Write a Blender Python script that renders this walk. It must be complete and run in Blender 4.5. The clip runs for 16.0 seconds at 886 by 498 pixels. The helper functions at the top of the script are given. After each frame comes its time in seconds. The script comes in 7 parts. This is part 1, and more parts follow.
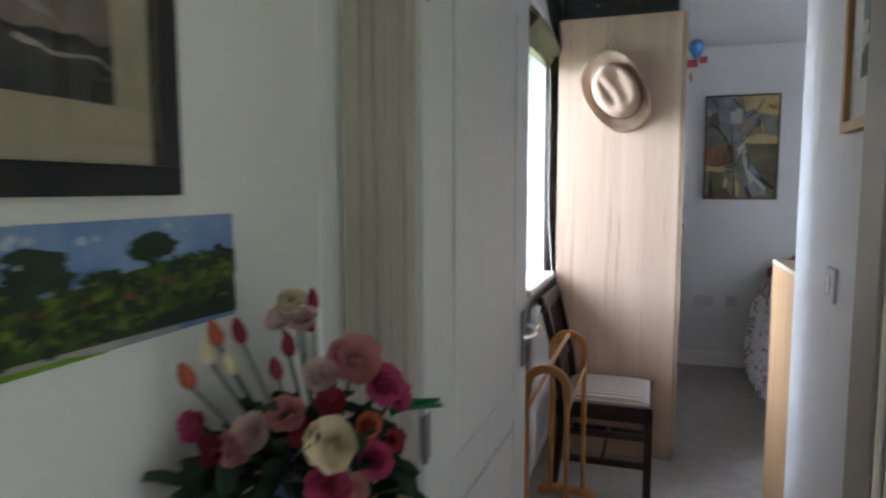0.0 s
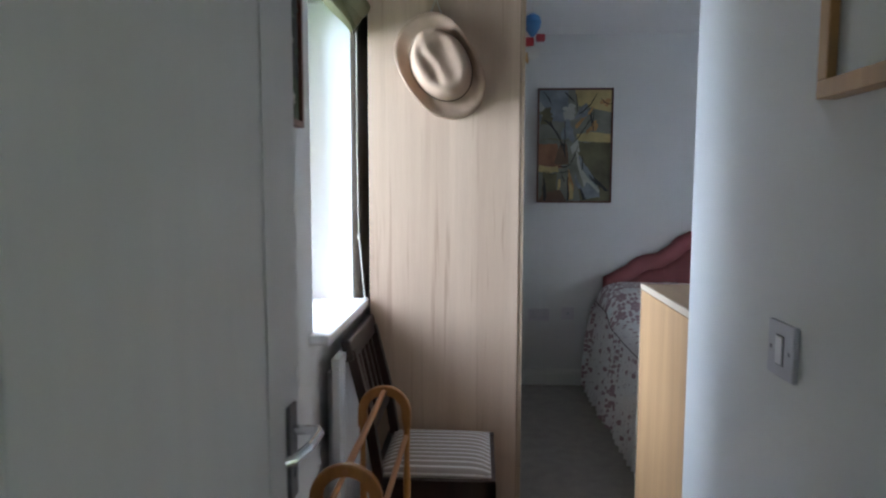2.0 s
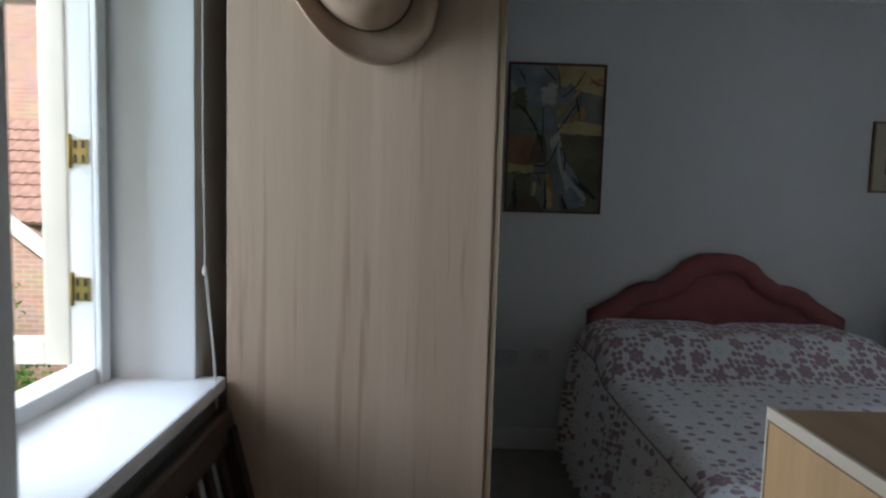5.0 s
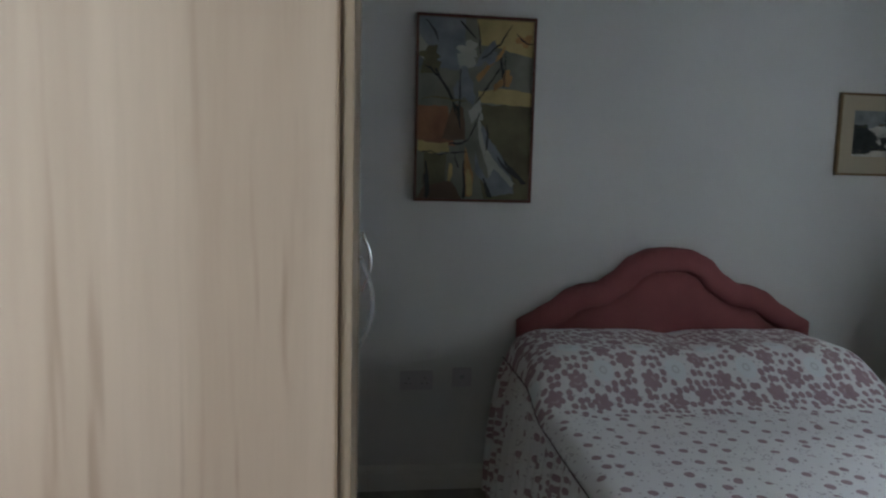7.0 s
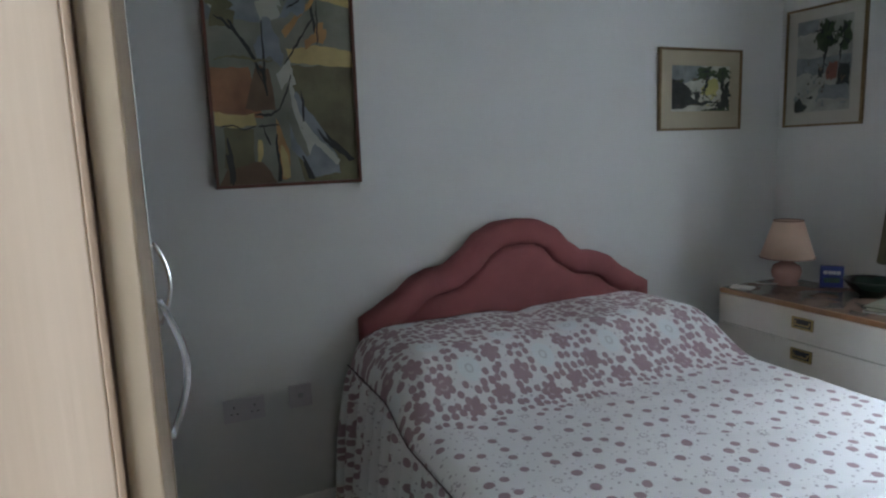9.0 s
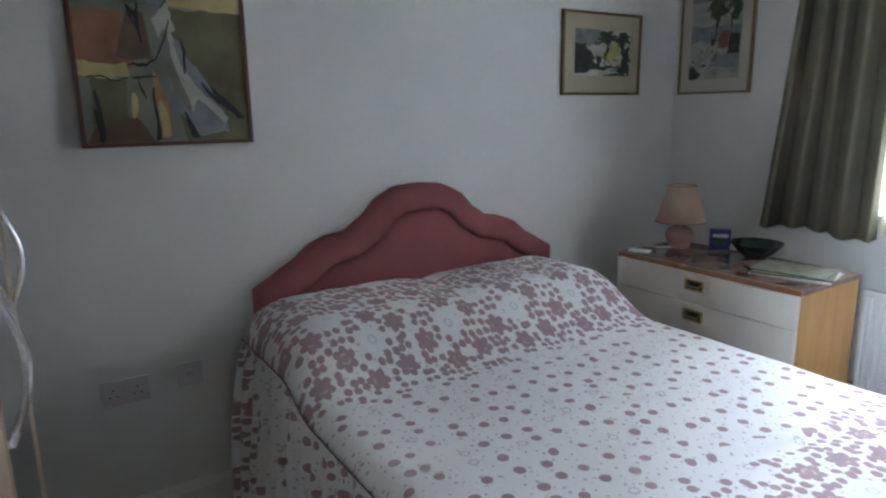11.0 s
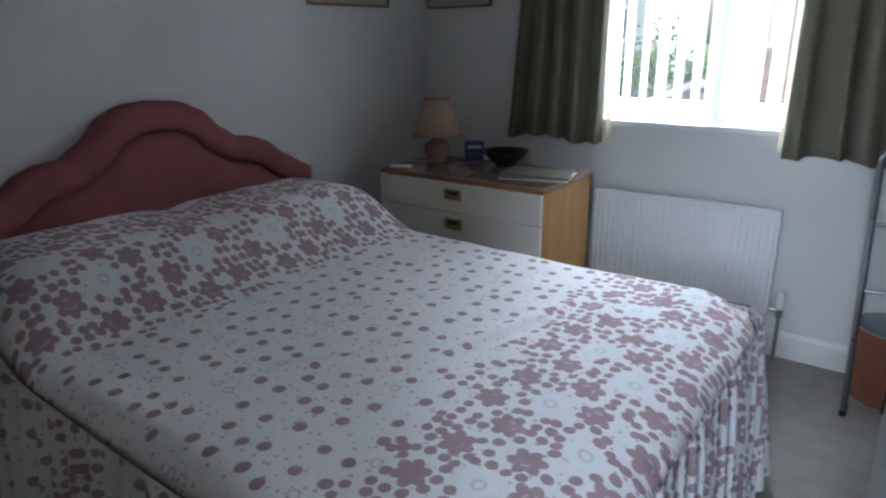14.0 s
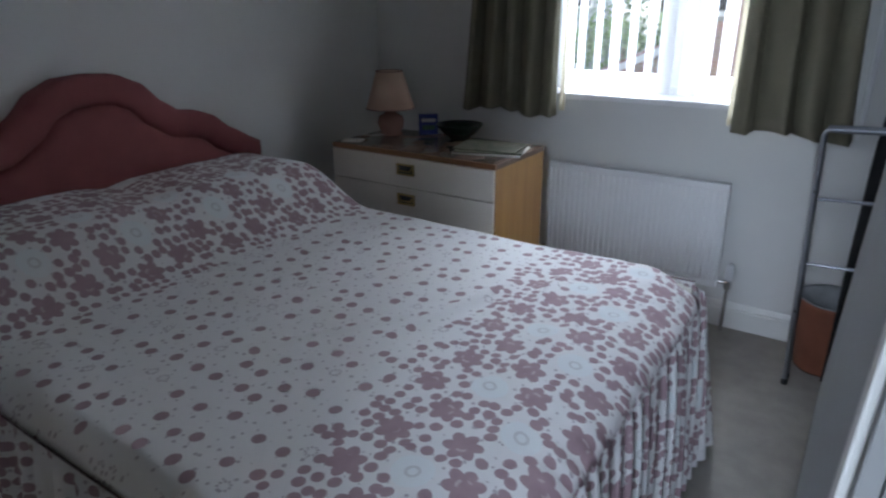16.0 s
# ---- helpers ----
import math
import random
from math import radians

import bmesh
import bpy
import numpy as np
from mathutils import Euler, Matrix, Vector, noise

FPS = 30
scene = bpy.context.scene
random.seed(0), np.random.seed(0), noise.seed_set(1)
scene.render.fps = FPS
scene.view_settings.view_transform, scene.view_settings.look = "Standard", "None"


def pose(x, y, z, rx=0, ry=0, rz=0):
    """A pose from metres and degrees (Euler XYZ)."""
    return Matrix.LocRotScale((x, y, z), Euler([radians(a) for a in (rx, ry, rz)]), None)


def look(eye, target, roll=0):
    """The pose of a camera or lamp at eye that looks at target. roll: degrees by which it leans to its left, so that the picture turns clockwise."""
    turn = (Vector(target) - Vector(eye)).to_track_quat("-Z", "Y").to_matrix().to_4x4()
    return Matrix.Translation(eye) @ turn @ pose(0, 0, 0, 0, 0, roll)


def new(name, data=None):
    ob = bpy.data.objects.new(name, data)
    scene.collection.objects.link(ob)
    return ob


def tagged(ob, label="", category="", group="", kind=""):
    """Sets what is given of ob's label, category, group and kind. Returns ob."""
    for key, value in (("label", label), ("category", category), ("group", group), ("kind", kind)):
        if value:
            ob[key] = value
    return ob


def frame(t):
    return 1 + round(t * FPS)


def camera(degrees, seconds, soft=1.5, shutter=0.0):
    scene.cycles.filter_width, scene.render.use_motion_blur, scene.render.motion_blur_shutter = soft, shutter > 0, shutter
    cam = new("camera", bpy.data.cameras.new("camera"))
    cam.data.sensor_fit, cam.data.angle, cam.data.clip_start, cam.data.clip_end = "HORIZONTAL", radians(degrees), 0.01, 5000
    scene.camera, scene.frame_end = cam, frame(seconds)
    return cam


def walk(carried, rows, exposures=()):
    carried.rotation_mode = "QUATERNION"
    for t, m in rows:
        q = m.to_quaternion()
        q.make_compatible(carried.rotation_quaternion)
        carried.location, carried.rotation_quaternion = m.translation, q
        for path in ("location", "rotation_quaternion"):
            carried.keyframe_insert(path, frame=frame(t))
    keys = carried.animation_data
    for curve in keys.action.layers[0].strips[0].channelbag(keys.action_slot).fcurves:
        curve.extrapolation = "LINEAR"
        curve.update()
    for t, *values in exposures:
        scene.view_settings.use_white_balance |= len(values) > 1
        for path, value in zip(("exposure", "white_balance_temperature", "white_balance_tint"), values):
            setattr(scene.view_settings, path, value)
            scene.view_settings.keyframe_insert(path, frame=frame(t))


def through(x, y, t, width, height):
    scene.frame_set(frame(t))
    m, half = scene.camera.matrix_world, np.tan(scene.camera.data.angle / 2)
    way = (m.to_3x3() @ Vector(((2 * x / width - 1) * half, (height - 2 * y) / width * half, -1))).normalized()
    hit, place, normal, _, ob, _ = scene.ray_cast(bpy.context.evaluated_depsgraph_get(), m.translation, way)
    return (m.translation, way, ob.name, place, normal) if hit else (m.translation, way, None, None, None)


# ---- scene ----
cam = camera(69.5, 16.0, soft=2.2, shutter=0.5)
PATH = [
    (0, (1.468, 0.373, 1.391), (0.837, 2.262, 1.204), -0.1),
    (0.5, (1.477, 0.604, 1.384), (1.008, 2.54, 1.207), -0.0),
    (1, (1.5, 0.801, 1.385), (1.122, 2.757, 1.203), 0.1),
    (1.5, (1.46, 1.013, 1.392), (1.215, 2.989, 1.204), -0.2),
    (2, (1.423, 1.198, 1.397), (1.303, 3.186, 1.212), 0.1),
    (2.5, (1.456, 1.433, 1.393), (1.349, 3.422, 1.214), 1.3),
    (3, (1.481, 1.581, 1.389), (1.334, 3.567, 1.203), 1.3),
    (3.5, (1.464, 1.749, 1.384), (1.348, 3.735, 1.177), 1.0),
    (4, (1.429, 1.934, 1.387), (1.423, 3.924, 1.19), 0.2),
    (4.5, (1.421, 2.109, 1.383), (1.435, 4.098, 1.173), 0.8),
    (5, (1.442, 2.301, 1.395), (1.468, 4.293, 1.222), 1.7),
    (7.5, (1.617, 3.112, 1.393), (2.023, 5.056, 1.16), 0.1),
    (8, (1.581, 3.248, 1.416), (2.197, 5.133, 1.159), -1.5),
    (10.5, (1.636, 3.479, 1.402), (2.599, 5.19, 1.022), -0.9),
    (11, (1.643, 3.493, 1.402), (2.712, 5.13, 0.98), -0.9),
    (11.5, (1.652, 3.497, 1.399), (2.81, 5.068, 0.962), -0.7),
    (12, (1.663, 3.513, 1.397), (2.892, 5.012, 0.907), -0.9),
    (12.5, (1.667, 3.522, 1.396), (2.969, 4.937, 0.848), -1.1),
    (13, (1.689, 3.511, 1.392), (3.074, 4.837, 0.825), -1.2),
    (13.5, (1.737, 3.493, 1.332), (3.181, 4.745, 0.743), -1.4),
    (14, (1.747, 3.485, 1.309), (3.264, 4.631, 0.689), -0.8),
    (14.5, (1.792, 3.454, 1.349), (3.353, 4.507, 0.675), -1.1),
    (15, (1.796, 3.445, 1.328), (3.4, 4.421, 0.639), -0.6),
    (15.5, (1.812, 3.422, 1.299), (3.423, 4.394, 0.621), -0.3),
    (16, (1.806, 3.452, 1.328), (3.354, 4.499, 0.616), -0.4),
]
B = 1.5
EXPOSURES = [(t, B + e, k, g) for t, e, k, g in (
    (0, 0.65, 6400, 17), (1, 0.5, 6350, 16), (1.5, 0.25, 6300, 14), (2, 0.1, 6250, 13), (2.5, -0.05, 6250, 12), (3, -0.35, 6350, 11), (3.5, -0.65, 6400, 10), (4, -1.02, 6450, 10), (4.5, -1.15, 6450, 10), (5, -1.36, 6500, 10),
    (6.2, -0.75, 6550, 9), (7.5, -0.58, 6700, 8), (8, -0.43, 6600, 8), (9.2, 0.2, 6550, 9), (10.5, 0.36, 6500, 10), (11, 0.4, 6500, 10), (12, 0.28, 6450, 10), (12.5, 0.15, 6450, 11), (13, -0.08, 6400, 11),
    (14, -0.5, 6400, 12), (14.5, -0.74, 6400, 12), (15, -0.86, 6450, 13), (16, -0.88, 6450, 13))]
walk(cam, [(t, look(eye, target, roll)) for t, eye, target, roll in PATH], EXPOSURES)

# ---- light ----
SUN_UP, SUN_TURN = radians(48), radians(180)
world = bpy.data.worlds.new("sky")
scene.world = world
world.use_nodes = True
wn = world.node_tree.nodes
sky = wn.new("ShaderNodeTexSky")
sky.sky_type = "NISHITA"
sky.sun_disc = False
sky.sun_elevation = SUN_UP
sky.sun_rotation = SUN_TURN
sky.air_density = 1.0
sky.dust_density = 4.0
world.node_tree.links.new(sky.outputs[0], wn["Background"].inputs[0])
wn["Background"].inputs[1].default_value = 0.15


def area(name, place, target, width, height, watts, colour=(0.80, 0.93, 1.08)):
    lamp = bpy.data.lights.new(name, "AREA")
    lamp.shape, lamp.size, lamp.size_y = "RECTANGLE", width, height
    lamp.energy, lamp.color = watts, colour
    ob = new(name, lamp)
    ob.matrix_world = look(place, target)
    return ob


sun = bpy.data.lights.new("sun", "SUN")
sun.energy, sun.angle, sun.color = 5.0, radians(12), (1.0, 0.96, 0.9)
sun_ob = new("sun", sun)
sun_ob.matrix_world = pose(0, 0, 12, 42, 0, 1)
# sky light falling in through the two windows
area("skylight_west", (-1.15, 3.5, 2.1), (0.95, 3.47, 1.33), 2.2, 1.8, 178, (0.77, 0.93, 1.14))
area("skylight_east", (6.5, 4.3, 3.3), (3.7, 4.35, 0.7), 2.0, 1.6, 400)
# fill lamp added in an unseen hall opening, to brighten the hall
area("skylight_hall", (2.66, 0.1, 1.35), (0.9, 0.75, 1.25), 0.9, 1.7, 0.09, (0.92, 0.95, 0.98))


# ---- materials ----
def material(name, colour, rough=0.6, metal=0.0, vary=0.08, scale=6.0, bump=0.0, bump_scale=120.0, stretch=(1, 1, 1), second=None):
    """A plain surface with two scales of variation in colour and fine relief."""
    m = bpy.data.materials.new(name)
    m.use_nodes = True
    n, l = m.node_tree.nodes, m.node_tree.links
    b = n["Principled BSDF"]
    b.inputs["Roughness"].default_value = rough
    b.inputs["Metallic"].default_value = metal
    co = n.new("ShaderNodeTexCoord")
    mp = n.new("ShaderNodeMapping")
    mp.inputs["Scale"].default_value = stretch
    l.new(co.outputs["Object"], mp.inputs["Vector"])
    big = n.new("ShaderNodeTexNoise")
    big.inputs["Scale"].default_value = scale
    big.inputs["Detail"].default_value = 6
    l.new(mp.outputs[0], big.inputs["Vector"])
    ramp = n.new("ShaderNodeValToRGB")
    lo = [max(0.0, c * (1 - vary)) for c in colour]
    hi = [min(1.0, c * (1 + vary)) for c in colour]
    if second:
        lo, hi = second, colour
    ramp.color_ramp.elements[0].position, ramp.color_ramp.elements[1].position = 0.3, 0.7
    ramp.color_ramp.elements[0].color, ramp.color_ramp.elements[1].color = (*lo, 1), (*hi, 1)
    l.new(big.outputs["Fac"], ramp.inputs[0])
    l.new(ramp.outputs[0], b.inputs["Base Color"])
    rr = n.new("ShaderNodeMapRange")
    rr.inputs[3].default_value, rr.inputs[4].default_value = max(0, rough - 0.06), min(1, rough + 0.06)
    l.new(big.outputs["Fac"], rr.inputs[0])
    l.new(rr.outputs[0], b.inputs["Roughness"])
    if bump:
        fine = n.new("ShaderNodeTexNoise")
        fine.inputs["Scale"].default_value = bump_scale
        fine.inputs["Detail"].default_value = 4
        l.new(mp.outputs[0], fine.inputs["Vector"])
        bp = n.new("ShaderNodeBump")
        bp.inputs["Strength"].default_value = bump
        bp.inputs["Distance"].default_value = 0.004
        l.new(fine.outputs["Fac"], bp.inputs["Height"])
        l.new(bp.outputs[0], b.inputs["Normal"])
    return m


def wood(name, colour, dark, grain=1.0, rough=0.45, axis="z", bands=3.0, veins=0.0):
    """Wood grain running along one axis, broad figure and fine pores."""
    m = bpy.data.materials.new(name)
    m.use_nodes = True
    n, l = m.node_tree.nodes, m.node_tree.links
    b = n["Principled BSDF"]
    b.inputs["Roughness"].default_value = rough
    co = n.new("ShaderNodeTexCoord")
    mp = n.new("ShaderNodeMapping")
    along, across = 0.35, 7.0
    mp.inputs["Scale"].default_value = {"z": (across, across, along), "y": (across, along, across), "x": (along, across, across)}[axis]
    l.new(co.outputs["Object"], mp.inputs["Vector"])
    a = n.new("ShaderNodeTexNoise")
    a.inputs["Scale"].default_value = bands
    a.inputs["Detail"].default_value = 5
    a.inputs["Distortion"].default_value = 0.7
    l.new(mp.outputs[0], a.inputs["Vector"])
    f = n.new("ShaderNodeTexNoise")
    f.inputs["Scale"].default_value = 22 * grain
    f.inputs["Detail"].default_value = 3
    l.new(mp.outputs[0], f.inputs["Vector"])
    mx = n.new("ShaderNodeMath")
    mx.operation = "MULTIPLY_ADD"
    mx.inputs[1].default_value = 0.24
    l.new(f.outputs["Fac"], mx.inputs[0])
    l.new(a.outputs["Fac"], mx.inputs[2])
    ramp = n.new("ShaderNodeValToRGB")
    ramp.color_ramp.elements[0].position, ramp.color_ramp.elements[1].position = 0.42, 0.78
    ramp.color_ramp.elements[0].color, ramp.color_ramp.elements[1].color = (*dark, 1), (*colour, 1)
    l.new(mx.outputs[0], ramp.inputs[0])
    if veins:
        def streak(across_, along_, lo, hi, strength):
            """Long streaks down the board, where a stretched noise passes a limit."""
            mp_ = n.new("ShaderNodeMapping")
            mp_.inputs["Scale"].default_value = (across_, across_, along_)
            l.new(co.outputs["Object"], mp_.inputs["Vector"])
            no_ = n.new("ShaderNodeTexNoise")
            no_.inputs["Scale"].default_value = 1.0
            no_.inputs["Detail"].default_value = 3
            no_.inputs["Distortion"].default_value = 0.35
            l.new(mp_.outputs[0], no_.inputs["Vector"])
            k = n.new("ShaderNodeMapRange")
            k.interpolation_type = "SMOOTHSTEP"
            k.inputs[1].default_value, k.inputs[2].default_value = lo, hi
            k.inputs[3].default_value, k.inputs[4].default_value = 0.0, strength
            l.new(no_.outputs["Fac"], k.inputs[0])
            return k.outputs[0]

        fade = n.new("ShaderNodeMath")
        fade.operation = "ADD"
        l.new(streak(40.0, 1.5, 0.58, 0.74, veins), fade.inputs[0])
        l.new(streak(9.0, 0.22, 0.42, 0.7, veins * 0.55), fade.inputs[1])
        tone = n.new("ShaderNodeMix")
        tone.data_type = "RGBA"
        l.new(fade.outputs[0], tone.inputs[0])
        l.new(ramp.outputs[0], tone.inputs[6])
        tone.inputs[7].default_value = (dark[0] * 0.6, dark[1] * 0.52, dark[2] * 0.45, 1)
        l.new(tone.outputs[2], b.inputs["Base Color"])
    else:
        l.new(ramp.outputs[0], b.inputs["Base Color"])
    bp = n.new("ShaderNodeBump")
    bp.inputs["Strength"].default_value = 0.12
    bp.inputs["Distance"].default_value = 0.002
    l.new(f.outputs["Fac"], bp.inputs["Height"])
    l.new(bp.outputs[0], b.inputs["Normal"])
    return m


def glass(name, colour=(1, 1, 1), rough=0.0):
    m = bpy.data.materials.new(name)
    m.use_nodes = True
    b = m.node_tree.nodes["Principled BSDF"]
    b.inputs["Base Color"].default_value = (*colour, 1)
    b.inputs["Transmission Weight"].default_value = 1
    b.inputs["Roughness"].default_value = rough
    b.inputs["IOR"].default_value = 1.45
    return m


def cloth(name, colour, through=0.4, second=None):
    """A thin fabric that lets some light through."""
    m = material(name, colour, 0.9, vary=0.1, scale=9, bump=0.3, bump_scale=420, second=second)
    n, l = m.node_tree.nodes, m.node_tree.links
    b, out = n["Principled BSDF"], n["Material Output"]
    tr = n.new("ShaderNodeBsdfTranslucent")
    tr.inputs["Color"].default_value = (*colour, 1)
    mix = n.new("ShaderNodeMixShader")
    mix.inputs[0].default_value = through
    l.new(b.outputs[0], mix.inputs[1])
    l.new(tr.outputs[0], mix.inputs[2])
    l.new(mix.outputs[0], out.inputs["Surface"])
    return m


WALL = material("wall_emulsion", (0.71, 0.71, 0.695), 0.85, vary=0.025, scale=1.6, bump=0.12, bump_scale=260)
CEIL = material("ceiling_paint", (0.8, 0.8, 0.79), 0.9, vary=0.02, scale=2, bump=0.1, bump_scale=200)
GLOSS = material("white_gloss", (0.78, 0.78, 0.75), 0.35, vary=0.03, scale=4, bump=0.05, bump_scale=60)
DOORP = material("door_paint", (0.67, 0.675, 0.68), 0.42, vary=0.03, scale=3, bump=0.1, bump_scale=90, stretch=(6, 6, 0.6))
SASHC = material("sash_paint", (0.55, 0.53, 0.475), 0.42, vary=0.05, scale=5)
CREAM = material("cream_gloss", (0.42, 0.385, 0.33), 0.5, vary=0.05, scale=5, bump=0.05, bump_scale=50)
CARPET = material("carpet", (0.38, 0.35, 0.315), 0.97, vary=0.1, scale=14, bump=0.9, bump_scale=700)
UPVC = material("window_plastic", (0.83, 0.84, 0.84), 0.28, vary=0.02, scale=3)
SILLM = material("sill_gloss", (0.82, 0.82, 0.82), 0.22, vary=0.02, scale=3)
OAK = wood("pale_oak_laminate", (0.61, 0.445, 0.32), (0.5, 0.355, 0.25), grain=1.2, rough=0.5, bands=1.3, veins=0.42)
OAKEDGE = wood("oak_edging", (0.42, 0.28, 0.18), (0.3, 0.19, 0.12), rough=0.5)
OAKFRONT = wood("oak_front", (0.5, 0.38, 0.26), (0.42, 0.3, 0.2), rough=0.45)
BEECH = wood("beech_laminate", (0.44, 0.265, 0.13), (0.36, 0.21, 0.1), rough=0.42)
EDGEB = wood("pale_beech_edge", (0.5, 0.41, 0.31), (0.43, 0.35, 0.26), rough=0.45, axis="y")
BEECHTOP = wood("beech_top", (0.25, 0.155, 0.085), (0.19, 0.115, 0.06), rough=0.4, axis="y")
PINE = wood("honey_pine", (0.5, 0.23, 0.06), (0.36, 0.15, 0.04), rough=0.38)
PINEX = wood("honey_pine_rail", (0.46, 0.2, 0.07), (0.32, 0.13, 0.04), rough=0.4, axis="y")
MAHOG = wood("dark_mahogany", (0.034, 0.013, 0.01), (0.014, 0.007, 0.006), rough=0.3)
FRAMEWOOD = wood("frame_oak", (0.52, 0.3, 0.12), (0.4, 0.22, 0.08), rough=0.4)
FRAMERED = wood("frame_mahogany", (0.14, 0.045, 0.025), (0.08, 0.025, 0.015), rough=0.4)
FRAMEGOLD = material("frame_bronze", (0.2, 0.13, 0.06), 0.4, 0.3, vary=0.2, scale=30)
BLACK = material("black_lacquer", (0.012, 0.012, 0.013), 0.3, vary=0.2, scale=8, bump=0.1)
CASEM = material("black_case", (0.015, 0.015, 0.016), 0.6, vary=0.3, scale=20, bump=0.4, bump_scale=300)
CHROME = material("chrome", (0.75, 0.76, 0.78), 0.2, 1.0, vary=0.04, scale=12)
STEEL = material("satin_steel", (0.3, 0.31, 0.34), 0.38, 1.0, vary=0.06, scale=20)
DARKSTEEL = material("dark_satin_plate", (0.13, 0.13, 0.14), 0.4, 0.7, vary=0.1, scale=25)
BRASS = material("antique_brass", (0.45, 0.33, 0.13), 0.35, 1.0, vary=0.15, scale=40)
FELT = material("hat_felt", (0.44, 0.3, 0.205), 0.95, vary=0.1, scale=16, bump=0.6, bump_scale=500)
FELTIN = material("hat_band", (0.1, 0.06, 0.035), 0.9, vary=0.15, scale=20, bump=0.4)
PLASTIC = material("white_plastic", (0.78, 0.78, 0.8), 0.3, vary=0.02, scale=10)
DARK = material("dark_slot", (0.02, 0.02, 0.022), 0.6)
RADW = material("radiator_enamel", (0.8, 0.81, 0.82), 0.5, vary=0.02, scale=4)
VELVET = material("rose_velour", (0.31, 0.095, 0.1), 0.9, vary=0.14, scale=7, bump=0.5, bump_scale=600)
OLIVE = cloth("olive_curtain", (0.2, 0.185, 0.13), 0.1)
OLIVEIN = cloth("curtain_lining", (0.62, 0.56, 0.42), 0.4)
SHEER = cloth("white_blind_fabric", (0.86, 0.86, 0.86), 0.5)
BLINDG = cloth("green_blind", (0.2, 0.2, 0.11), 0.25)
MARBLE = material("brown_marble_laminate", (0.28, 0.19, 0.14), 0.22, vary=0.3, scale=9, second=(0.08, 0.055, 0.045))
LIPW = wood("teak_lipping", (0.3, 0.15, 0.07), (0.22, 0.1, 0.045), axis="y")
OFFWHITE = material("drawer_white", (0.72, 0.68, 0.61), 0.4, vary=0.03, scale=5)
CHESTSIDE = wood("chest_side_oak", (0.5, 0.27, 0.085), (0.4, 0.2, 0.06), rough=0.42)
PINKGLAZE = material("pink_ceramic", (0.38, 0.21, 0.18), 0.25, vary=0.1, scale=12)
SHADE = cloth("peach_shade", (0.78, 0.58, 0.46), 0.4)
GREENGLAZE = material("dark_green_glaze", (0.02, 0.035, 0.025), 0.15, vary=0.3, scale=18)
BLUEBOX = material("blue_card", (0.03, 0.05, 0.22), 0.4, vary=0.2, scale=30)
PAPER = material("paper", (0.72, 0.71, 0.67), 0.6, vary=0.04, scale=12)
MAGAZINE = material("magazine_print", (0.22, 0.2, 0.15), 0.6, vary=0.5, scale=30, second=(0.06, 0.075, 0.045))
TERRA = material("terracotta", (0.31, 0.11, 0.065), 0.65, vary=0.18, scale=11, bump=0.2)
GREYIN = material("bin_liner", (0.4, 0.41, 0.42), 0.5, vary=0.2, scale=14)
BLACKCLOTH = cloth("black_garment", (0.012, 0.012, 0.014), 0.02)
# white closet paint greyed: the shade on it is put into the colour
CLOSETSHADE = material("closet_shaded_white", (0.33, 0.34, 0.34), 0.8, vary=0.03, scale=3)
CORD = material("cord", (0.6, 0.58, 0.52), 0.8)
PANE = glass("window_pane")
MIRROR = material("mirror_silver", (0.8, 0.82, 0.81), 0.02, 1.0, vary=0.0)
DIVAN = material("divan_ticking", (0.6, 0.57, 0.52), 0.9, vary=0.06, scale=20, bump=0.3)


def striped_seat():
    m = material("striped_seat_cloth", (0.3, 0.25, 0.22), 0.92, vary=0.08, scale=14, bump=0.4, bump_scale=500)
    n, l = m.node_tree.nodes, m.node_tree.links
    b = n["Principled BSDF"]
    co = n.new("ShaderNodeTexCoord")
    sp = n.new("ShaderNodeSeparateXYZ")
    l.new(co.outputs["Object"], sp.inputs[0])
    wv = n.new("ShaderNodeMath")
    wv.operation = "MULTIPLY"
    wv.inputs[1].default_value = 1 / 0.034
    l.new(sp.outputs[1], wv.inputs[0])
    fr = n.new("ShaderNodeMath")
    fr.operation = "FRACT"
    l.new(wv.outputs[0], fr.inputs[0])
    ramp = n.new("ShaderNodeValToRGB")
    ramp.color_ramp.interpolation = "CONSTANT"
    e = ramp.color_ramp.elements
    e[0].position, e[0].color = 0.0, (0.27, 0.225, 0.2, 1)
    e[1].position, e[1].color = 0.55, (0.36, 0.31, 0.275, 1)
    for p, c in ((0.72, (0.66, 0.62, 0.57, 1)), (0.95, (0.36, 0.31, 0.275, 1))):
        k = e.new(p)
        k.color = c
    l.new(fr.outputs[0], ramp.inputs[0])
    l.new(ramp.outputs[0], b.inputs["Base Color"])
    return m


SEAT = striped_seat()


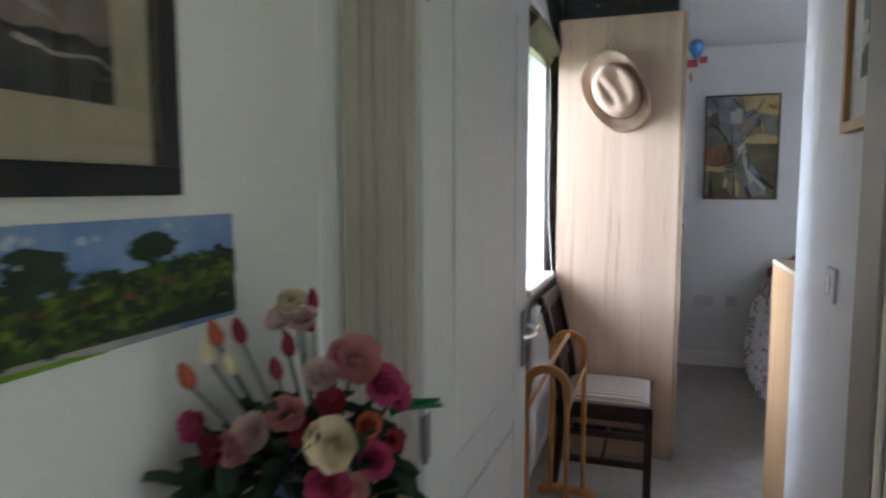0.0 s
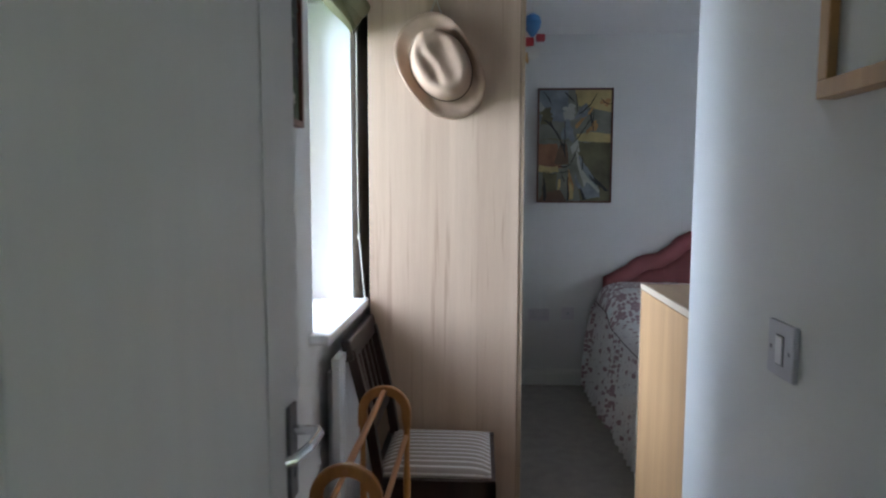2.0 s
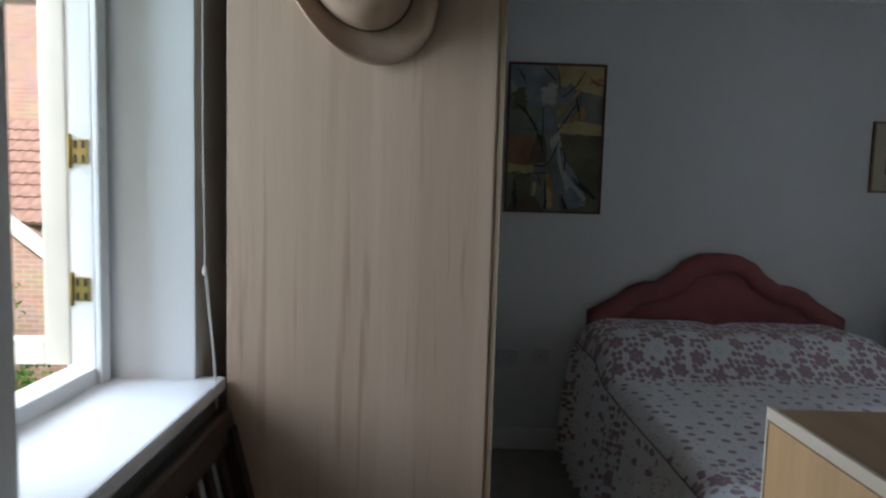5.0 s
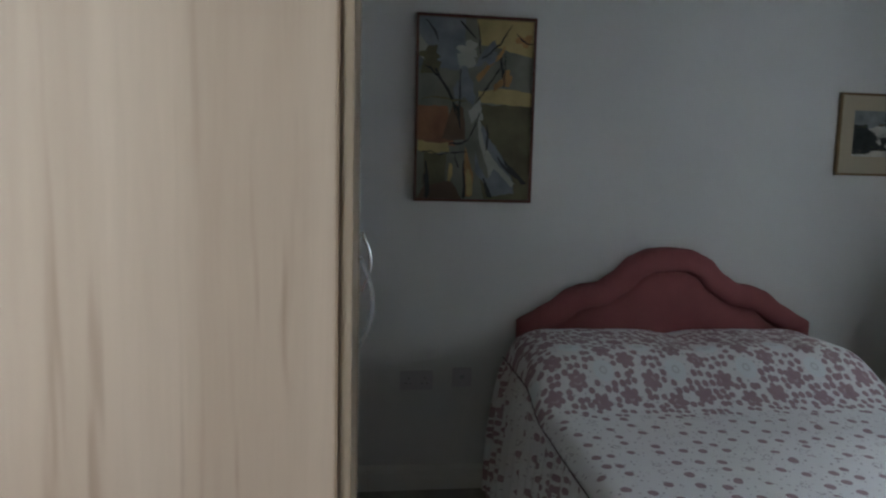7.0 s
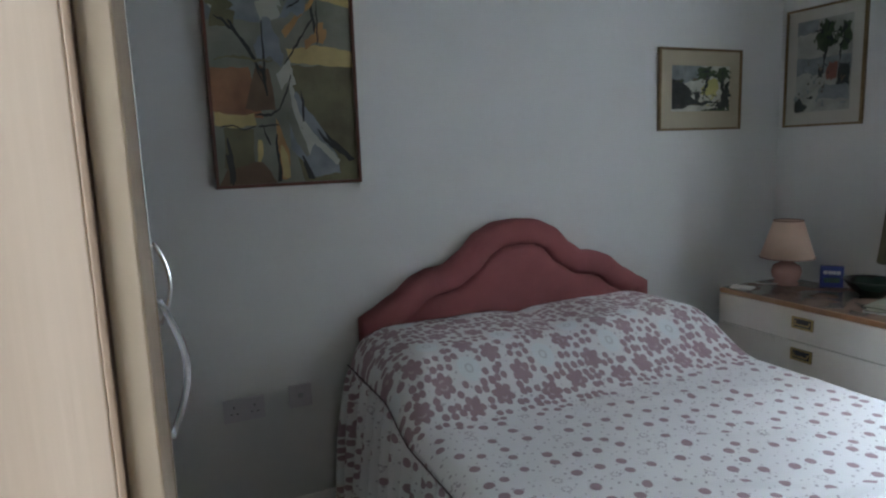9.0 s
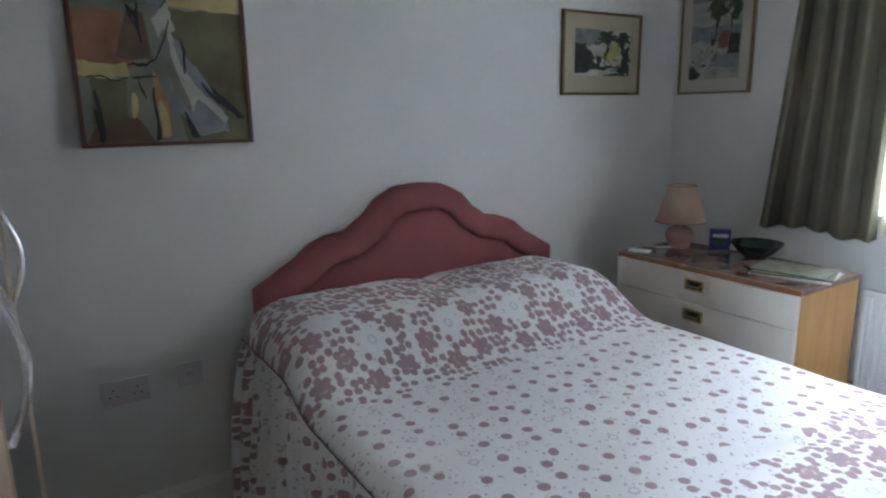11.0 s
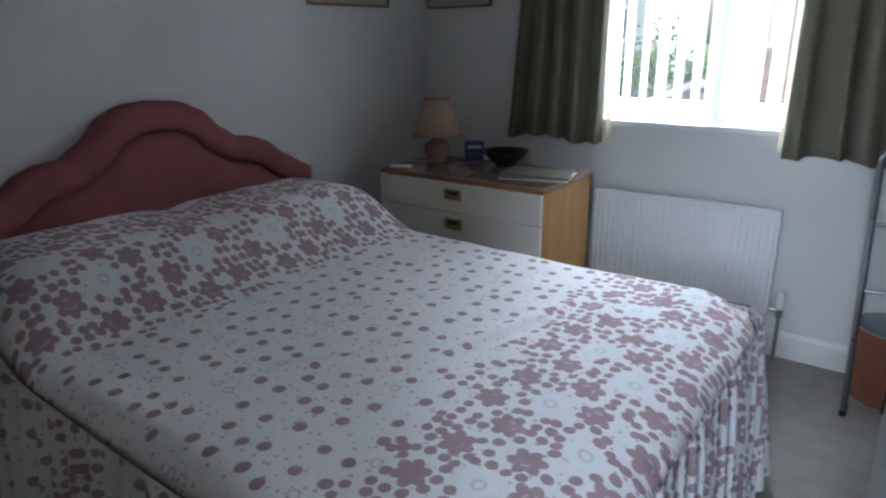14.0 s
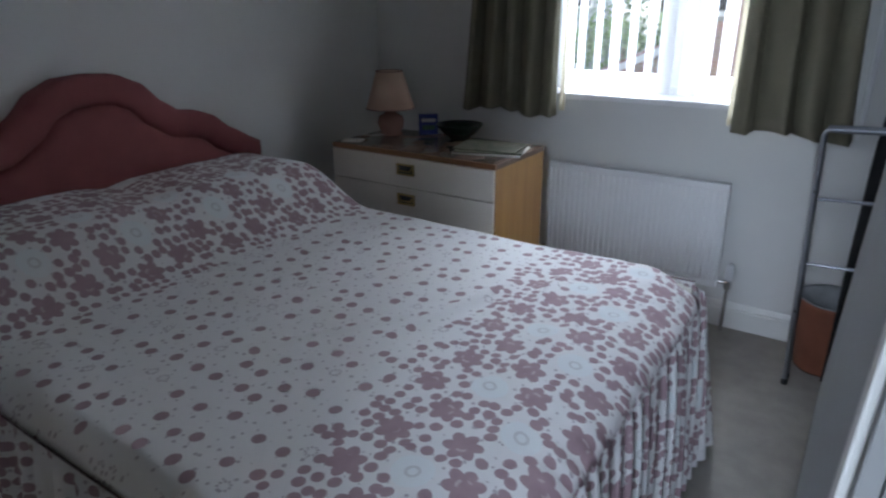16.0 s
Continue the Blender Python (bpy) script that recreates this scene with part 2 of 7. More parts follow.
def bedspread_print():
    """White cotton printed with mauve spots all over, and with mauve and white flowers at the head and the foot."""
    m = bpy.data.materials.new("bedspread_print")
    m.use_nodes = True
    n, l = m.node_tree.nodes, m.node_tree.links
    b = n["Principled BSDF"]
    b.inputs["Roughness"].default_value = 0.9

    def math_(op, *args):
        k = n.new("ShaderNodeMath")
        k.operation = op
        for i, a in enumerate(args):
            if isinstance(a, (int, float)):
                k.inputs[i].default_value = a
            else:
                l.new(a, k.inputs[i])
        return k.outputs[0]

    def mixc(fac, c1, c2):
        k = n.new("ShaderNodeMix")
        k.data_type = "RGBA"
        l.new(fac, k.inputs[0])
        for i, c in ((6, c1), (7, c2)):
            if isinstance(c, tuple):
                k.inputs[i].default_value = (*c, 1)
            else:
                l.new(c, k.inputs[i])
        return k.outputs[2]

    uv = n.new("ShaderNodeUVMap")
    uv.uv_map = "cloth"
    sp = n.new("ShaderNodeSeparateXYZ")
    l.new(uv.outputs[0], sp.inputs[0])
    v = sp.outputs[1]

    u = sp.outputs[0]

    def cells(pitch, jitter, shift):
        """Scattered middles: distance, hash and the middle's own place on the cloth."""
        mp = n.new("ShaderNodeMapping")
        mp.inputs["Location"].default_value = (shift, shift * 0.7, 0)
        l.new(uv.outputs[0], mp.inputs["Vector"])
        vo = n.new("ShaderNodeTexVoronoi")
        vo.voronoi_dimensions = "2D"
        vo.inputs["Scale"].default_value = 1 / pitch
        vo.inputs["Randomness"].default_value = jitter
        l.new(mp.outputs[0], vo.inputs["Vector"])
        sc = n.new("ShaderNodeVectorMath")
        sc.operation = "SUBTRACT"
        l.new(vo.outputs["Position"], sc.inputs[0])
        sc.inputs[1].default_value = (shift, shift * 0.7, 0)
        d = n.new("ShaderNodeSeparateXYZ")
        l.new(sc.outputs[0], d.inputs[0])
        col = n.new("ShaderNodeSeparateColor")
        l.new(vo.outputs["Color"], col.inputs[0])
        return math_("MULTIPLY", vo.outputs["Distance"], pitch), col.outputs[0], d.outputs[0], d.outputs[1]

    def folded(pu, pv):
        """The border repeats along the bed's width and is turned round at the head."""
        k = n.new("ShaderNodeCombineXYZ")
        l.new(pu, k.inputs[0])
        l.new(math_("MINIMUM", math_("MULTIPLY_ADD", pu, -0.06, pv), math_("SUBTRACT", 1.655, pv)), k.inputs[1])
        return k.outputs[0]

    def around(p, cu_, cv_):
        """Offset from the nearest repeat of a flower's middle."""
        k = n.new("ShaderNodeVectorMath")
        k.operation = "SUBTRACT"
        l.new(p, k.inputs[0])
        k.inputs[1].default_value = (cu_, cv_, 0)
        w = n.new("ShaderNodeVectorMath")
        w.operation = "WRAP"
        l.new(k.outputs[0], w.inputs[0])
        w.inputs[1].default_value = (PERIOD / 2, 50, 1)
        w.inputs[2].default_value = (-PERIOD / 2, -50, -1)
        return w.outputs[0]

    def length_of(vec):
        k = n.new("ShaderNodeVectorMath")
        k.operation = "LENGTH"
        l.new(vec, k.inputs[0])
        return k.outputs["Value"]

    PERIOD = 0.285
    WHITES = ((0.175, 0.089), (0.275, 0.207), (0.205, -0.205))
    MAUVES = ((0.01, 0.118), (0.09, 0.165), (0.165, 0.245), (0.065, 0.3), (0.235, 0.322), (0.105, 0.018), (0.255, 0.0), (0.03, -0.1), (0.125, -0.125), (0.275, -0.235))

    here = folded(u, v)
    pale_d, mauve_in, mauve_d = None, None, None
    for cu_, cv_ in WHITES:
        d = length_of(around(here, cu_, cv_))
        pale_d = d if pale_d is None else math_("MINIMUM", pale_d, d)
    for i, (cu_, cv_) in enumerate(MAUVES):
        off = around(here, cu_, cv_)
        d = length_of(off)
        xy = n.new("ShaderNodeSeparateXYZ")
        l.new(off, xy.inputs[0])
        lobe = math_("ABSOLUTE", math_("COSINE", math_("MULTIPLY_ADD", math_("ARCTAN2", xy.outputs[1], xy.outputs[0]), 3.0, 0.7 * i)))
        inside = math_("LESS_THAN", d, math_("MULTIPLY_ADD", lobe, 0.013, 0.0255))
        mauve_in = inside if mauve_in is None else math_("MAXIMUM", mauve_in, inside)
        mauve_d = d if mauve_d is None else math_("MINIMUM", mauve_d, d)

    def near_border(pu, pv, h, soft):
        """1 within the flowered borders at the head and the foot."""
        k = n.new("ShaderNodeSeparateXYZ")
        l.new(folded(pu, pv), k.inputs[0])
        return math_("LESS_THAN", math_("ADD", k.outputs[1], math_("MULTIPLY_ADD", h, soft, -0.5 * soft)), 0.385)

    # spots, crowded between the flowers and thinning out over the middle
    d1, r1, cu, cv = cells(0.0295, 0.5, 3.1)
    there = folded(cu, cv)
    clear = None
    for places, gap in ((WHITES, 0.051), (MAUVES, 0.046)):
        for cu_, cv_ in places:
            k = math_("GREATER_THAN", length_of(around(there, cu_, cv_)), gap)
            clear = k if clear is None else math_("MULTIPLY", clear, k)
    many = math_("MULTIPLY", math_("LESS_THAN", d1, math_("MULTIPLY_ADD", r1, 0.0025, 0.0106)), math_("MULTIPLY", clear, near_border(cu, cv, r1, 0.08)))
    d0, r0, du0, dv0 = cells(0.071, 0.62, 7.7)
    middle = math_("SUBTRACT", 1.0, near_border(du0, dv0, r0, 0.08))
    posy = math_("GREATER_THAN", r0, 0.82)
    few = math_("MULTIPLY", math_("LESS_THAN", d0, math_("MULTIPLY_ADD", r0, 0.003, 0.0125)), math_("MULTIPLY", middle, math_("SUBTRACT", 1.0, posy)))
    du_, dv_ = math_("SUBTRACT", u, du0), math_("SUBTRACT", v, dv0)
    beads = math_("GREATER_THAN", math_("COSINE", math_("MULTIPLY", math_("ARCTAN2", dv_, du_), 9.0)), 0.0)
    ring = math_("MULTIPLY", math_("LESS_THAN", math_("ABSOLUTE", math_("SUBTRACT", d0, 0.011)), 0.003), beads)
    wreath = math_("MULTIPLY", math_("MULTIPLY", ring, middle), math_("MULTIPLY", posy, 0.75))
    d5, r5, _, _ = cells(0.03, 1.0, 1.3)
    tiny = math_("MULTIPLY", math_("LESS_THAN", d5, math_("MULTIPLY_ADD", r5, 0.003, 0.0016)), 0.65)
    tiny = math_("MAXIMUM", tiny, wreath)
    spots = math_("MAXIMUM", many, few)
    pale = math_("LESS_THAN", pale_d, 0.039)
    eye_ring = math_("LESS_THAN", math_("ABSOLUTE", math_("SUBTRACT", pale_d, 0.012)), 0.003)
    eye = math_("MULTIPLY", math_("LESS_THAN", math_("ABSOLUTE", math_("SUBTRACT", mauve_d, 0.013)), 0.003), math_("LESS_THAN", d5, 0.009))
    white, blue = (0.85, 0.835, 0.84), (0.84, 0.865, 0.88)
    weave = n.new("ShaderNodeTexNoise")
    weave.inputs["Scale"].default_value = 26
    weave.inputs["Detail"].default_value = 6
    l.new(uv.outputs[0], weave.inputs["Vector"])
    mauve2 = mixc(weave.outputs["Fac"], (0.36, 0.235, 0.265), (0.5, 0.36, 0.39))
    c = mixc(tiny, white, (0.4, 0.33, 0.37))
    c = mixc(spots, c, mauve2)
    c = mixc(mauve_in, c, mauve2)
    c = mixc(math_("MULTIPLY", eye, 0.6), c, (0.7, 0.6, 0.62))
    c = mixc(pale, c, blue)
    c = mixc(math_("MULTIPLY", eye_ring, 0.45), c, (0.5, 0.47, 0.48))
    l.new(c, b.inputs["Base Color"])
    fine = n.new("ShaderNodeTexNoise")
    fine.inputs["Scale"].default_value = 900
    l.new(uv.outputs[0], fine.inputs["Vector"])
    bp = n.new("ShaderNodeBump")
    bp.inputs["Strength"].default_value = 0.25
    bp.inputs["Distance"].default_value = 0.001
    l.new(fine.outputs["Fac"], bp.inputs["Height"])
    l.new(bp.outputs[0], b.inputs["Normal"])
    return m


SPREAD = bedspread_print()


def brickwork():
    m = bpy.data.materials.new("far_brickwork")
    m.use_nodes = True
    n, l = m.node_tree.nodes, m.node_tree.links
    b = n["Principled BSDF"]
    b.inputs["Roughness"].default_value = 0.9
    co = n.new("ShaderNodeTexCoord")
    mp = n.new("ShaderNodeMapping")
    mp.inputs["Rotation"].default_value = (radians(90), 0, 0)
    l.new(co.outputs["Object"], mp.inputs["Vector"])
    br = n.new("ShaderNodeTexBrick")
    br.inputs["Color1"].default_value = (0.47, 0.27, 0.22, 1)
    br.inputs["Color2"].default_value = (0.55, 0.34, 0.28, 1)
    br.inputs["Mortar"].default_value = (0.5, 0.46, 0.41, 1)
    br.inputs["Scale"].default_value = 1.0
    br.inputs["Brick Width"].default_value = 0.225
    br.inputs["Row Height"].default_value = 0.075
    br.inputs["Mortar Size"].default_value = 0.008
    l.new(mp.outputs[0], br.inputs["Vector"])
    no = n.new("ShaderNodeTexNoise")
    no.inputs["Scale"].default_value = 3
    l.new(co.outputs["Object"], no.inputs["Vector"])
    mx = n.new("ShaderNodeMix")
    mx.data_type = "RGBA"
    mx.blend_type = "MULTIPLY"
    mx.inputs[0].default_value = 0.4
    l.new(br.outputs[0], mx.inputs[6])
    l.new(no.outputs["Color"], mx.inputs[7])
    l.new(mx.outputs[2], b.inputs["Base Color"])
    return m


BRICK = brickwork()
ROOFT = material("clay_roof_tile", (0.3, 0.19, 0.165), 0.85, vary=0.25, scale=5, bump=0.4, bump_scale=60)
LEAF = cloth("leaf_green", (0.1, 0.2, 0.035), 0.35)
LEAFD = cloth("leaf_dark", (0.035, 0.08, 0.03), 0.2)
BARK = material("bark", (0.12, 0.085, 0.06), 0.9, vary=0.3, scale=12, bump=0.7, bump_scale=50)
GRASS = material("lawn", (0.07, 0.14, 0.035), 0.95, vary=0.3, scale=0.8, bump=0.6, bump_scale=30)
PAVE = material("far_paving", (0.32, 0.31, 0.29), 0.9, vary=0.15, scale=2, bump=0.3)


# ---- building helpers ----
def part(name, bm, mat, parent=None, label="", smooth=False):
    me = bpy.data.meshes.new(name)
    if smooth:
        for f in bm.faces:
            f.smooth = True
    bm.to_mesh(me)
    bm.free()
    me.materials.append(mat)
    ob = new(name, me)
    if parent is not None:
        ob.parent = parent
    if label:
        ob["label"] = label
    return ob


def thing(name, label, category, group="", m=None):
    ob = tagged(new(name), label, category, group)
    if m is not None:
        ob.matrix_world = m
    return ob


def add_box(bm, x0, x1, y0, y1, z0, z1, bevel=0.0, m=None):
    made = bmesh.ops.create_cube(bm, size=1)
    vs = made["verts"]
    for v in vs:
        v.co = Vector(((x0 + x1) / 2 + v.co.x * (x1 - x0), (y0 + y1) / 2 + v.co.y * (y1 - y0), (z0 + z1) / 2 + v.co.z * (z1 - z0)))
    if m is not None:
        bmesh.ops.transform(bm, matrix=m, verts=vs)
    if bevel:
        es = list({e for v in vs for e in v.link_edges})
        bmesh.ops.bevel(bm, geom=es, offset=bevel, segments=2, affect="EDGES", profile=0.6)
    return bm


def block(x0, x1, y0, y1, z0, z1, bevel=0.0, m=None):
    return add_box(bmesh.new(), x0, x1, y0, y1, z0, z1, bevel, m)


def add_tube(bm, pts, radius, sides=10, closed=False, radii=None):
    """A round bar along a line of points."""
    pts = [Vector(p) for p in pts]
    rings = []
    for i, p in enumerate(pts):
        if closed:
            d = pts[(i + 1) % len(pts)] - pts[i - 1]
        else:
            d = pts[min(i + 1, len(pts) - 1)] - pts[max(i - 1, 0)]
        d.normalize()
        up = Vector((0, 0, 1)) if abs(d.z) < 0.9 else Vector((0, 1, 0))
        s = d.cross(up).normalized()
        u = s.cross(d).normalized()
        r = radii[i] if radii else radius
        rings.append([bm.verts.new(p + r * (math.cos(a) * s + math.sin(a) * u)) for a in (2 * math.pi * k / sides for k in range(sides))])
    n = len(rings)
    for i in range(n if closed else n - 1):
        a, b = rings[i], rings[(i + 1) % n]
        for k in range(sides):
            bm.faces.new((a[k], a[(k + 1) % sides], b[(k + 1) % sides], b[k]))
    if not closed:
        bm.faces.new(rings[0])
        bm.faces.new(list(reversed(rings[-1])))
    bmesh.ops.recalc_face_normals(bm, faces=bm.faces[:])
    return bm


def tube(pts, radius, sides=10, closed=False, radii=None):
    return add_tube(bmesh.new(), pts, radius, sides, closed, radii)


def lathe(profile, sides=32, caps=True):
    """A turned body from (radius, height) pairs."""
    bm = bmesh.new()
    rings = []
    for r, z in profile:
        rings.append([bm.verts.new((r * math.cos(2 * math.pi * k / sides), r * math.sin(2 * math.pi * k / sides), z)) for k in range(sides)])
    for a, b in zip(rings, rings[1:]):
        for k in range(sides):
            bm.faces.new((a[k], a[(k + 1) % sides], b[(k + 1) % sides], b[k]))
    if caps and profile[0][0] > 1e-4:
        bm.faces.new(list(reversed(rings[0])))
    if caps and profile[-1][0] > 1e-4:
        bm.faces.new(rings[-1])
    bmesh.ops.remove_doubles(bm, verts=bm.verts[:], dist=1e-5)
    bmesh.ops.recalc_face_normals(bm, faces=bm.faces[:])
    return bm


def extrude_outline(outline, y0, y1, bevel=0.0):
    """A flat shape given in x and z, with thickness along y."""
    bm = bmesh.new()
    a = [bm.verts.new((x, y0, z)) for x, z in outline]
    b = [bm.verts.new((x, y1, z)) for x, z in outline]
    n = len(outline)
    bm.faces.new(a)
    bm.faces.new(list(reversed(b)))
    for i in range(n):
        bm.faces.new((a[i], b[i], b[(i + 1) % n], a[(i + 1) % n]))
    bmesh.ops.recalc_face_normals(bm, faces=bm.faces[:])
    if bevel:
        es = [e for e in bm.edges if abs(e.verts[0].co.y - e.verts[1].co.y) < 1e-6]
        bmesh.ops.bevel(bm, geom=es, offset=bevel, segments=3, affect="EDGES")
    return bm


def structure(ob, label, category):
    return tagged(ob, label, category, kind="structure")


def wall(name, x0, x1, y0, y1, holes=(), along="y", label="white emulsion painted plaster wall", top=None):
    """A wall with openings through it. holes: (from, to, bottom, top) along its length."""
    top = CEILING if top is None else top
    bm = bmesh.new()
    lo, hi = (y0, y1) if along == "y" else (x0, x1)
    cuts = sorted({lo, hi, *[c for h in holes for c in h[:2]]})
    for a, b in zip(cuts, cuts[1:]):
        spans = [(0.0, top)]
        for h in holes:
            if h[0] <= a + 1e-6 and b <= h[1] + 1e-6:
                spans = [(0.0, h[2]), (h[3], top)]
        for z0, z1 in spans:
            if z1 - z0 > 1e-4:
                if along == "y":
                    add_box(bm, x0, x1, a, b, z0, z1)
                else:
                    add_box(bm, a, b, y0, y1, z0, z1)
    bmesh.ops.remove_doubles(bm, verts=bm.verts[:], dist=1e-5)
    return structure(part(name, bm, WALL), label, "wall")


# ---- the room's shell ----
XW, XE, YN, YS, YD = 0.905, 4.585, 5.737, 2.665, 1.40   # west, east, north walls; south wall of the room; door wall
XP = 1.896                                             # right wall of the short passage
CEILING = 2.46
HALL = 0.89                                           # west wall of the hall
WIN_W = (3.115, 3.73, 0.921, 2.12)                    # window over the passage
WIN_E = (3.72, 4.82, 0.93, 2.12)                      # bedroom window
BACK = -1.6

structure(part("floor", block(HALL - 0.1, XE + 0.3, BACK, YN + 0.1, -0.08, 0.0), CARPET), "beige short pile fitted carpet", "floor")
structure(part("ceiling", block(HALL - 0.1, XE + 0.3, BACK, YN + 0.1, CEILING, CEILING + 0.1), CEIL), "flat white painted ceiling", "ceiling")
wall("wall_west", XW - 0.27, XW, YD + 0.1, YN + 0.1, [WIN_W])
wall("wall_north", XW, XE, YN, YN + 0.1, along="x")
wall("wall_east", XE, XE + 0.27, YS - 0.1, YN + 0.1, [WIN_E])
wall("wall_south", XP + 0.1, XE, YS - 0.1, YS, along="x")
wall("wall_passage", XP, XP + 0.1, YD + 0.1, YS)
DOOR_X = (1.045, 1.762)
wall("wall_door", HALL, 2.6, YD, YD + 0.1, [(DOOR_X[0] - 0.03, DOOR_X[1] + 0.03, 0.0, 2.07)], along="x")
wall("wall_hall_west", HALL - 0.1, HALL, BACK, YD)
# the opening is invented, out of view, to hold the hall's fill lamp
wall("wall_hall_east", 2.6, 2.7, BACK, YD, [(-0.4, 0.6, 0.35, 2.2)])
wall("wall_hall_south", HALL, 2.6, BACK - 0.1, BACK, along="x")


def skirting(name, x0, y0, x1, y1, nx, ny, high=0.115):
    """A moulded skirting board from one point to another, proud of its wall by nx, ny."""
    d = Vector((x1 - x0, y1 - y0, 0))
    length, turn = d.length, math.atan2(d.y, d.x)
    side = 1 if (-d.y * nx + d.x * ny) > 0 else -1
    prof = [(0.001, 0.0), (0.016, 0.0), (0.016, high * 0.72), (0.012, high * 0.76), (0.014, high * 0.82), (0.006, high), (0.001, high)]
    bm = bmesh.new()
    ends = [[bm.verts.new((s, side * p, z)) for p, z in prof] for s in (0, length)]
    n = len(prof)
    for i in range(n):
        bm.faces.new((ends[0][i], ends[0][(i + 1) % n], ends[1][(i + 1) % n], ends[1][i]))
    bm.faces.new(ends[0])
    bm.faces.new(list(reversed(ends[1])))
    bmesh.ops.recalc_face_normals(bm, faces=bm.faces[:])
    ob = structure(part(name, bm, GLOSS), "white gloss moulded skirting board", "skirting")
    ob.matrix_world = Matrix.Translation((x0, y0, 0)) @ Matrix.Rotation(turn, 4, "Z")
    return ob


skirting("baseboard_north", XW, YN, XE, YN, 0, -1)
skirting("baseboard_east", XE, YS, XE, YN, -1, 0)
skirting("baseboard_west", XW, 1.52, XW, YN, 1, 0)
skirting("baseboard_passage", XP, YD + 0.12, XP, YS, -1, 0)
skirting("baseboard_hall", HALL, BACK, HALL, YD, 1, 0)
skirting("baseboard_south", XP + 0.1, YS, XE, YS, 0, 1)

# door lining and moulded architraves
def door_lining():
    t = structure(new("door_frame"), "cream painted door frame with moulded architrave", "door frame")
    y0, y1 = YD - 0.004, YD + 0.104
    for name, x0, x1 in (("jamb", DOOR_X[0] - 0.03, DOOR_X[0]), ("jamb", DOOR_X[1], DOOR_X[1] + 0.03)):
        part(name, block(x0, x1, y0, y1, 0, 2.04, 0.002), CREAM, t)
    part("head", block(DOOR_X[0] - 0.03, DOOR_X[1] + 0.03, y0, y1, 2.04, 2.07, 0.002), CREAM, t)
    for s, x in ((1, DOOR_X[0] - 0.006), (-1, DOOR_X[1] + 0.006)):
        bm = bmesh.new()
        steps = ((0.0, 0.012), (0.012, 0.018), (0.026, 0.013), (0.034, 0.02), (0.05, 0.016), (0.058, 0.022), (0.075, 0.022))
        for i, (off, proud) in enumerate(steps):
            nxt = steps[i + 1][0] if i + 1 < len(steps) else 0.088
            a, b = sorted((x - s * off, x - s * nxt))
            add_box(bm, a, b, YD - proud, YD - 0.0045, 0, 2.12)
        part("architrave", bm, CREAM, t)
    for s, x in ((1, DOOR_X[0] - 0.006), (-1, DOOR_X[1] + 0.006)):
        a, b = sorted((x, x - s * 0.075))
        part("architrave", block(a, b, YD + 0.1045, YD + 0.12, 0, 2.12, 0.004), GLOSS, t)
    part("architrave", block(DOOR_X[0] - 0.1, DOOR_X[1] + 0.1, YD - 0.02, YD - 0.0045, 2.045, 2.12, 0.004), CREAM, t)
    part("door_stop", block(DOOR_X[0], DOOR_X[0] + 0.012, YD + 0.01, YD + 0.05, 0, 2.04, 0.002), CREAM, t)
    return t


door_lining()


